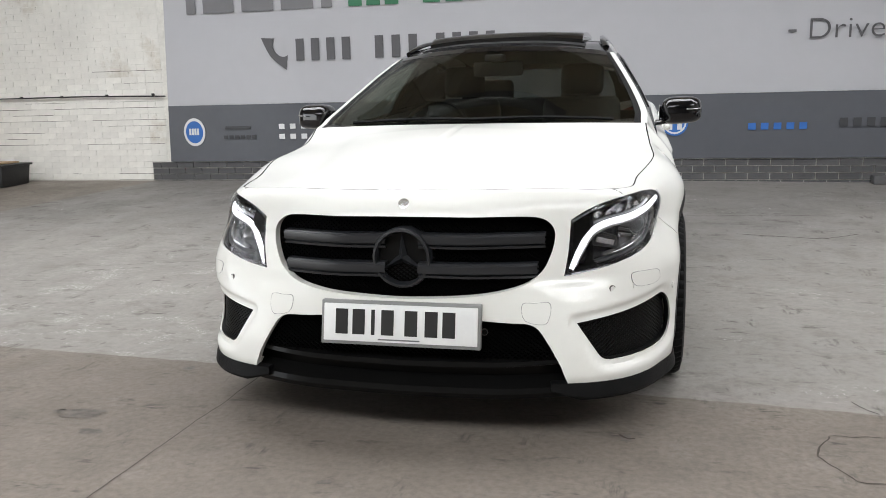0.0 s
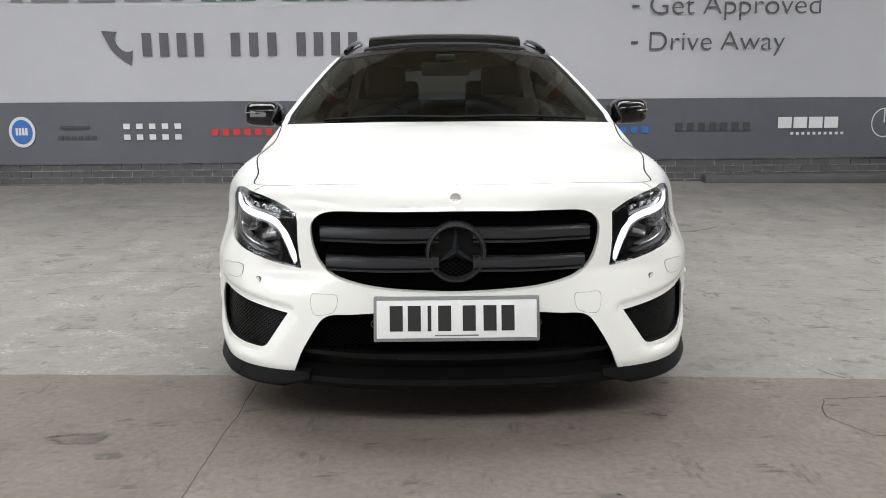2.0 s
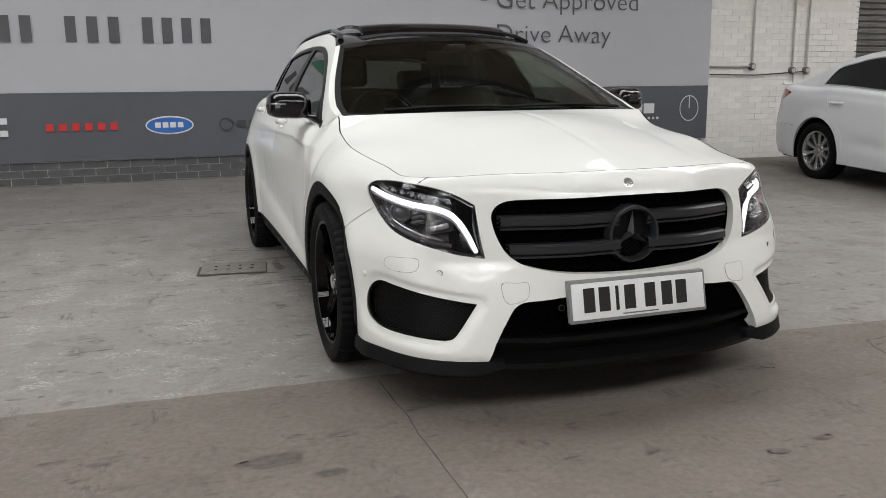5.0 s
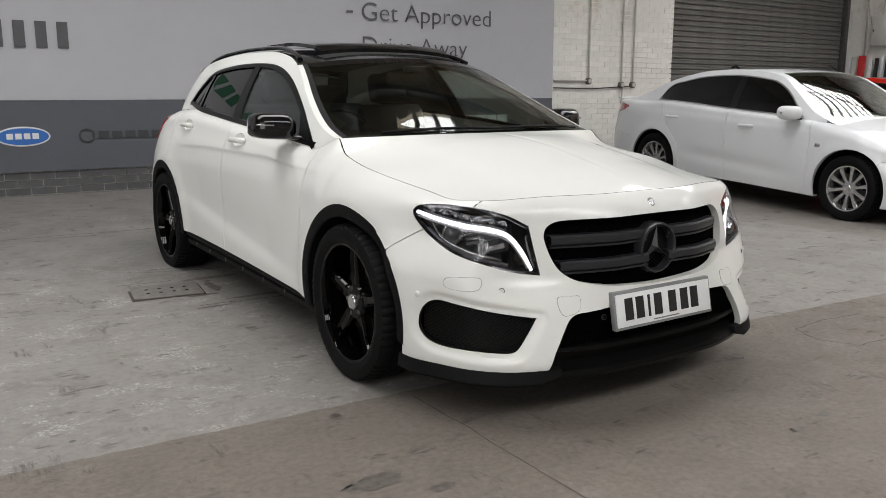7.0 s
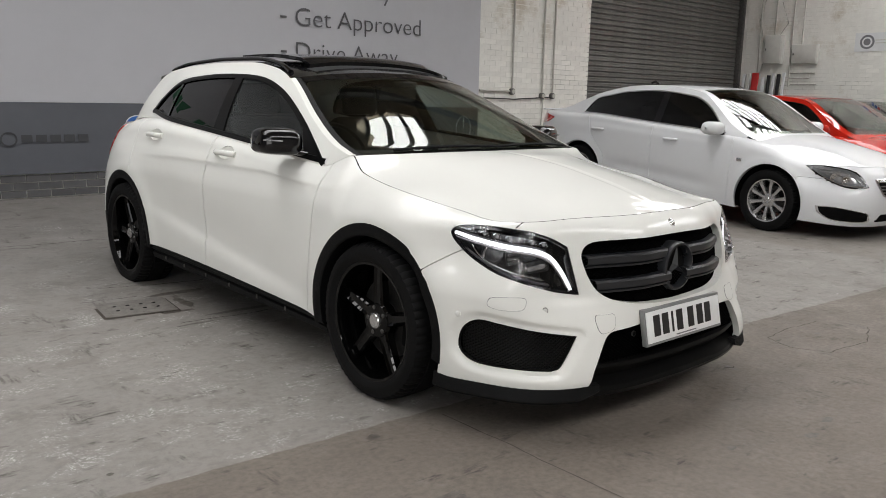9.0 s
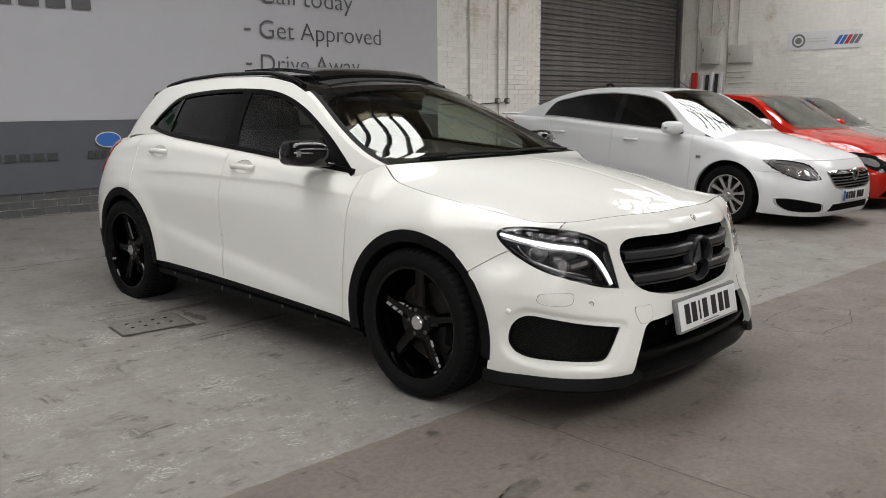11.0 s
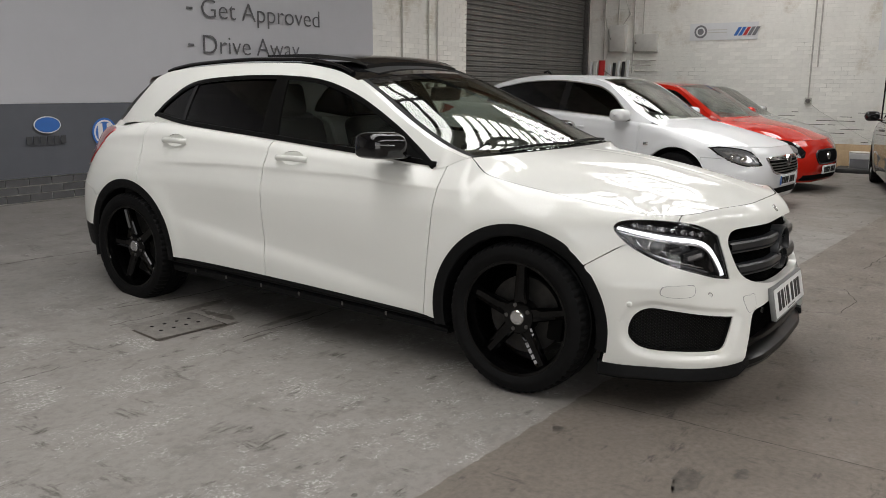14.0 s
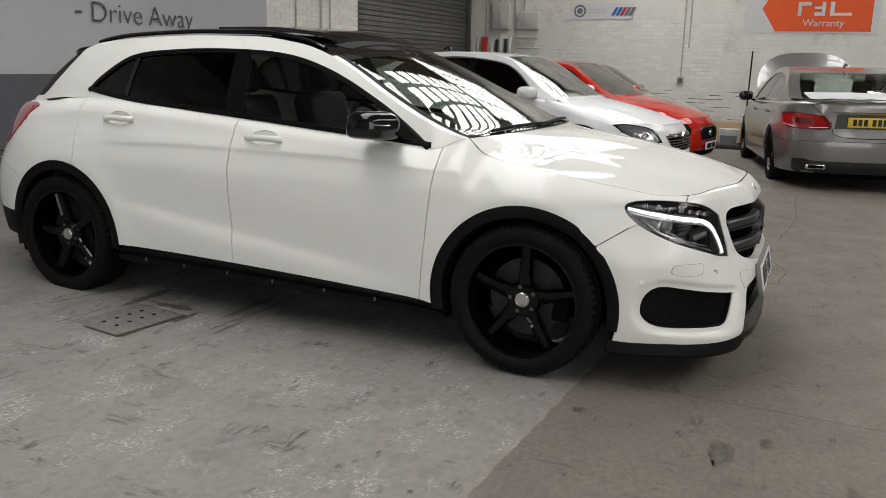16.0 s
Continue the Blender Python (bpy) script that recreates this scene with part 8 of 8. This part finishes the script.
part("paper_sheet", box(-0.14, 0.14, -0.06, 0.06, 0, 0.015, 0.006), TXT_WHITE, saloon, "white paper on the dashboard").matrix_basis = pose(0.05, 0.50, 0.965, 20, 0, -15)

# red hatchback behind it
hatch, HB = parked("hatchback_car", "bright red hatchback car parked beside the white saloon", PAINT_RED, pose(8.62, 1.22, floor_z(1.22, 8.62), 1.4, 0, -8.5), dict(
    hw=0.90, fo=0.90, wb=2.647, ro=0.82, hood=(0.73, 0.97), belt=(0.95, 1.06), deck=1.05, cowl=0.25, ws_top=1.20, roof=1.435, roof_end=2.75, glass_end=3.20, glass=(0.60, 2.75), rail=0.055,
    top=[(0.38, 0.96), (0.58, 1.06), (0.90, 1.26), (1.10, 1.37), (1.32, 1.405), (1.70, 1.425), (2.20, 1.40), (2.70, 1.34), (2.95, 1.22), (3.18, 1.09), (3.30, 1.06)]))
lamp_patch(hatch, HB, [(0.84, -0.34, 0.735), (0.76, -0.56, 0.725), (0.64, -0.70, 0.68), (0.57, -0.79, 0.58), (0.62, -0.78, 0.50), (0.72, -0.70, 0.52), (0.81, -0.50, 0.61)], (-0.6, 0.8, 0), "headlamp", ((GLOSS_BLACK, 0.0, 0.004), (LAMP_CLEAR, 0.5, 0.006)), (0, 3))
gl = loop_curve([(-0.30, -0.88, 0.60), (0.30, -0.88, 0.60), (0.40, -0.87, 0.54), (0.36, -0.87, 0.44), (0.25, -0.88, 0.41), (-0.25, -0.88, 0.41), (-0.36, -0.87, 0.44), (-0.40, -0.87, 0.54)], 6)
part("grille", patch(gl, FACE, sym_skin(HB), 0.02, 0.01, 0.004), VOID, hatch, "dark front grille")
part("grille_frame", rim_strip(gl, FACE, sym_skin(HB), 0.018, 0.008, 0.02), SATIN_BLACK, hatch)
part("round_badge", lathe([(-0.012, 0.0), (-0.012, 0.04), (-0.018, 0.05), (0.01, 0.055)], 26, "y"), CHROME, hatch).location = (0, -0.895, 0.515)
car_plate(hatch, -0.925, 0.335, -1, PLATE_WHITE)
part("lower_intake", patch(loop_curve([(-0.62, -0.85, 0.275), (0.62, -0.85, 0.275), (0.66, -0.84, 0.20), (-0.66, -0.84, 0.20)], 8, (0, 1, 2, 3)), FACE, sym_skin(HB), 0.02, 0.01, 0.003), VOID, hatch)
part("roof_aerial", tube([(0.0, 2.45, 1.40), (-0.02, 2.62, 1.52), (-0.04, 2.75, 1.60)], 0.005, 6), GLOSS_BLACK, hatch)
part("paper_sheet", box(-0.16, 0.16, -0.10, 0.10, 0, 0.01, 0.004), TXT_WHITE, hatch, "white paper on the dashboard").matrix_basis = pose(-0.30, 0.62, 0.955, 25, 0, 25)

# silver car by the wall
silver, VB = parked("silver_car", "silver grey car parked between the red car and the wall", PAINT_SILVER, pose(10.75, 1.55, floor_z(1.55, 10.75), 1.6, 0, -9), dict(
    hw=0.88, fo=0.88, wb=2.62, ro=0.85, hood=(0.73, 0.97), belt=(0.95, 1.05), deck=1.05, cowl=0.25, ws_top=1.20, roof=1.43, roof_end=2.65, glass_end=3.15, glass=(0.60, 2.70), rail=0.055,
    top=[(0.38, 0.96), (0.58, 1.06), (0.90, 1.26), (1.10, 1.37), (1.32, 1.405), (1.70, 1.42), (2.20, 1.40), (2.60, 1.34), (2.92, 1.20), (3.12, 1.09), (3.26, 1.06)]))
lamp_patch(silver, VB, [(0.82, -0.36, 0.745), (0.72, -0.58, 0.715), (0.61, -0.72, 0.66), (0.53, -0.775, 0.60), (0.69, -0.67, 0.585), (0.80, -0.48, 0.64)], (-0.6, 0.8, 0), "headlamp", ((GLOSS_BLACK, 0.0, 0.004), (LAMP_CLEAR, 0.4, 0.006)), (0, 3))
car_plate(silver, -0.905, 0.335, -1, PLATE_WHITE)

# grey saloon seen from behind, its bonnet up
grey, GB = parked("grey_saloon_car", "dark grey metallic saloon with its bonnet raised", PAINT_GREY, pose(10.45, -0.90, floor_z(-0.9, 9.0), 0, 0.65, 101), dict(
    hw=0.925, fo=0.85, wb=2.874, ro=1.14, hood=(0.76, 0.985), belt=(0.955, 1.03), deck=1.06, cowl=0.22, ws_top=1.20, roof=1.465, roof_end=2.45, glass_end=3.22, glass=(0.60, 2.72), chrome=1, rail=0.06, mirror=GLOSS_BLACK,
    top=[(0.36, 0.965), (0.55, 1.06), (0.85, 1.26), (1.08, 1.38), (1.30, 1.430), (1.70, 1.455), (2.10, 1.435), (2.50, 1.365), (2.85, 1.23), (3.15, 1.09), (3.35, 1.06)],
    rim=RIM_BLACK, wheel_label="dark alloy wheel with twin spokes"))
lamp_patch(grey, GB, [(0.885, 3.42, 0.915), (0.80, 3.74, 0.930), (0.64, 3.89, 0.915), (0.50, 3.93, 0.895), (0.42, 3.955, 0.810), (0.425, 3.96, 0.750), (0.62, 3.93, 0.742), (0.80, 3.74, 0.745), (0.875, 3.50, 0.790)], (-0.7, -0.71, 0), "tail_lamp", ((LENS_DARK, 0.0, 0.005), (LENS_RED, 0.14, 0.009), (LENS_DARK, 0.62, 0.012)), (0, 4, 5))
both_sides("lamp_light_bar", tube([GB.on_skin(Vector(p), Vector((-0.7, -0.71, 0)).normalized(), 0.014) for p in ((0.865, 3.53, 0.785), (0.79, 3.75, 0.765), (0.62, 3.92, 0.762), (0.45, 3.955, 0.768))], 0.006, 6), TXT_WHITE, grey, "pale strip along the tail lamp")
both_sides("boot_joint", tube([GB.on_skin(Vector(p), Vector((0, -1, 0)), 0.0005) for p in ((0.63, 3.85, 1.03), (0.58, 3.9, 0.97), (0.50, 3.93, 0.90), (0.42, 3.95, 0.78), (0.40, 3.97, 0.70), (0.30, 3.98, 0.66), (0.0, 3.99, 0.65))], 0.0045, 6), VOID, grey)
rec = loop_curve([(-0.37, 3.99, 0.925), (0.37, 3.99, 0.925), (0.39, 3.99, 0.76), (-0.39, 3.99, 0.76)], 8, (0, 1, 2, 3))


def rear_skin(body):
    def f(p, off):
        q = body.on_skin(Vector((abs(p[0]), p[1], p[2])), Vector((0, -1, 0)), off)
        return Vector((q.x if p[0] >= 0 else -q.x, q.y, q.z))
    return f


part("plate_recess", patch(rec, (0, -1, 0), rear_skin(GB), 0.02, 0.01, 0.002), SATIN_BLACK, grey)
car_plate(grey, 4.005, 0.835, 1, PLATE_YELLOW)
part("boot_chrome_strip", tube([rear_skin(GB)(Vector((x, 3.9, 0.938)), 0.008) for x in np.linspace(-0.40, 0.40, 15)], 0.010, 6), CHROME, grey, "chrome strip over the plate")
part("boot_lip", tube([(x, 3.915 - 0.12 * abs(x) ** 2.5, 1.078 - 0.02 * abs(x)) for x in np.linspace(-0.70, 0.70, 21)], 0.03, 8, flat=0.3), PAINT_GREY, grey)
dif = loop_curve([(-0.58, 3.98, 0.385), (0.58, 3.98, 0.385), (0.70, 3.95, 0.405), (0.78, 3.9, 0.385), (0.74, 3.92, 0.24), (-0.74, 3.92, 0.24), (-0.78, 3.9, 0.385), (-0.70, 3.95, 0.405)], 6, (3, 6))
part("rear_diffuser", patch(dif, (0, -1, 0), rear_skin(GB), 0.02, 0.012, 0.006), SATIN_BLACK, grey, "black rear diffuser")
for sx in (-1, 1):
    o = part("exhaust_tip", box(-0.11, 0.11, -0.05, 0.03, -0.03, 0.03, 0.018, 3), CHROME, grey)
    o.matrix_basis = pose(sx * 0.56, 4.01, 0.32)
    part("exhaust_hole", box(-0.085, 0.085, 0.031, 0.034, -0.016, 0.016, 0.001), VOID, grey).matrix_basis = pose(sx * 0.56, 4.01, 0.32)
film = []
for k in range(25):
    x = -0.62 + 1.24 * k / 24
    film.append([Vector((x, y, GB.c["zhi"](min(y, 3.9)) + dz + 0.012 * noise.noise((x * 5, y * 7, 2.0)))) for y, dz in ((3.20, 0.105), (3.30, 0.080), (3.42, 0.066), (3.56 + 0.05 * math.sin(4 * x), 0.034))])
part("boot_film", thick_grid(film, (0, 0, -0.002)), TXT_WHITE, grey, "white plastic film on the boot")
part("roof_aerial", tube([(0, 2.30, 1.455), (0, 2.36, 1.50), (0, 2.44, 1.48)], 0.014, 8), GLOSS_BLACK, grey)
for ch in list(grey.children):
    if ch.name.startswith("bonnet"):
        hinge = Matrix.Translation((0, 0.16, 0.97))
        ch.matrix_basis = hinge @ pose(0, 0, 0, -64, 0, 0) @ hinge.inverted()
        tagged(ch, "raised grey bonnet")

# clutter by the right wall
tub = empty("paint_tub", "white plastic tub with a printed label on the floor", "tub", m=pose(12.05, 0.38, floor_z(0.38, 12.05)))
part("tub_body", lathe([(0.0, 0.0), (0.0, 0.155), (0.30, 0.175), (0.32, 0.182), (0.335, 0.178), (0.335, 0.0)], 40, "z"), TXT_WHITE, tub)
part("lid", lathe([(0.336, 0.0), (0.336, 0.178), (0.35, 0.182), (0.356, 0.172), (0.352, 0.0)], 40, "z"), BOX_GREY, tub)
rows = [[Vector((0.176 * math.cos(a), 0.176 * math.sin(a), z)) for z in (0.07, 0.24)] for a in np.linspace(2.2, 4.2, 16)]
part("label_sheet", grid([[p * 1.0 for p in r] for r in rows]), TXT_MID, tub)
cd = empty("cardboard_sheet", "brown flattened cardboard leaning on the wall", "cardboard", m=pose(12.55, 0.62, floor_z(0.62, 12.55), 0, 14, 0))
part("sheet", box(-0.012, 0.012, -0.42, 0.42, 0, 0.46, 0.003), CARD, cd)
part("fold", box(-0.035, -0.014, -0.30, 0.35, 0, 0.34, 0.003), CARD, cd)
tagged(part("tool_tray", box(11.75, 12.4, 0.05, 0.75, -0.13, -0.04, 0.02), CRATE, None), "low dark plastic tray on the floor", "tray")
pole = empty("broom", "broom with a thin black handle leaning on the wall", "broom", m=pose(12.05, 0.12, floor_z(0.12, 12.05), 0, 5, 0))
part("handle", tube([(0, 0, 0.10), (0, 0, 1.0), (0, 0, 1.76)], 0.014, 10), GLOSS_BLACK, pole)
part("brush_head", box(-0.04, 0.04, -0.14, 0.14, 0.03, 0.11, 0.012), CRATE, pole)
part("bristles", box(-0.035, 0.035, -0.135, 0.135, 0.0, 0.032, 0.004), CARD, pole)

# ---- bricks of the painted walls ----
def brick_mesh(l, h, d, material, seed, gap=0.0045):
    rnd = random.Random(seed)
    bm = box(gap, l - gap, -d, 0, gap, h - gap)
    for v in bm.verts:
        v.co += Vector((rnd.uniform(-0.0015, 0.0015), rnd.uniform(-0.0008, 0.0008) if v.co.y < -d / 2 else 0, rnd.uniform(-0.001, 0.001)))
    return finish(bm, "brick", material)


def lay(parent, origin, along, count, courses, z0, material, d, singles, name, gap=0.0045):
    """Courses of stretchers from origin along a direction; the pieces that singles() picks are objects, the rest one mesh."""
    L, H = 0.225, 0.075
    kinds = [brick_mesh(L, H, d, material, s, gap) for s in range(5)]
    rest = bmesh.new()
    turn = math.atan2(along[1], along[0])
    rnd = random.Random(name)
    for c in range(courses):
        for k in range(-1, count + 1):
            s = k * L + (L / 2 if c % 2 else 0)
            a, b = max(s, 0), min(s + L, count * L)
            if b - a < 0.03:
                continue
            m = pose(origin[0] + along[0] * a, origin[1] + along[1] * a, z0 + c * H + rnd.uniform(-0.001, 0.001), 0, 0, math.degrees(turn))
            m = m @ Matrix.Diagonal(((b - a) / L, 1, 1, 1))
            me = rnd.choice(kinds)
            if singles(a, c):
                o = new("brick", me)
                o.parent, o.matrix_parent_inverse = parent, parent.matrix_world.inverted()
                o.matrix_basis = m
            else:
                n = len(rest.verts)
                rest.from_mesh(me)
                rest.verts.ensure_lookup_table()
                for v in rest.verts[n:]:
                    v.co = m @ v.co
    if len(rest.verts):
        o = part(name, rest, material, parent, "painted bricks")
        tagged(o, kind="stuff")
        o.matrix_parent_inverse = parent.matrix_world.inverted()


lay(wall_back, (5.46, BACK - 0.001), (1, 0), 11, 46, 0.14, WALL_WHITE, 0.0035, lambda a, c: c < 26, "brickwork")
lay(wall_back, (-5.2 - 0.225 * 25, BACK - 0.001), (1, 0), 25, 46, 0.14, WALL_WHITE, 0.0035, lambda a, c: c < 18 and a > 3.1, "brickwork", 0.0022)
lay(wall_back, (-5.2, BACK - 0.001), (1, 0), 1, 46, 0.44, WALL_WHITE, 0.0035, lambda a, c: False, "brickwork", 0.0022)
lay(wall_back, (-5.19, BACK - 0.001), (1, 0), 47, 4, 0.135, BRICK_DARK, 0.012, lambda a, c: True, "brickwork")
lay(wall_right, (RIGHT + 0.001, BACK), (0, -1), 58, 46, -0.02, WALL_WHITE, 0.0035, lambda a, c: 6 < c < 30 and 2.2 < a < 5.0, "brickwork")
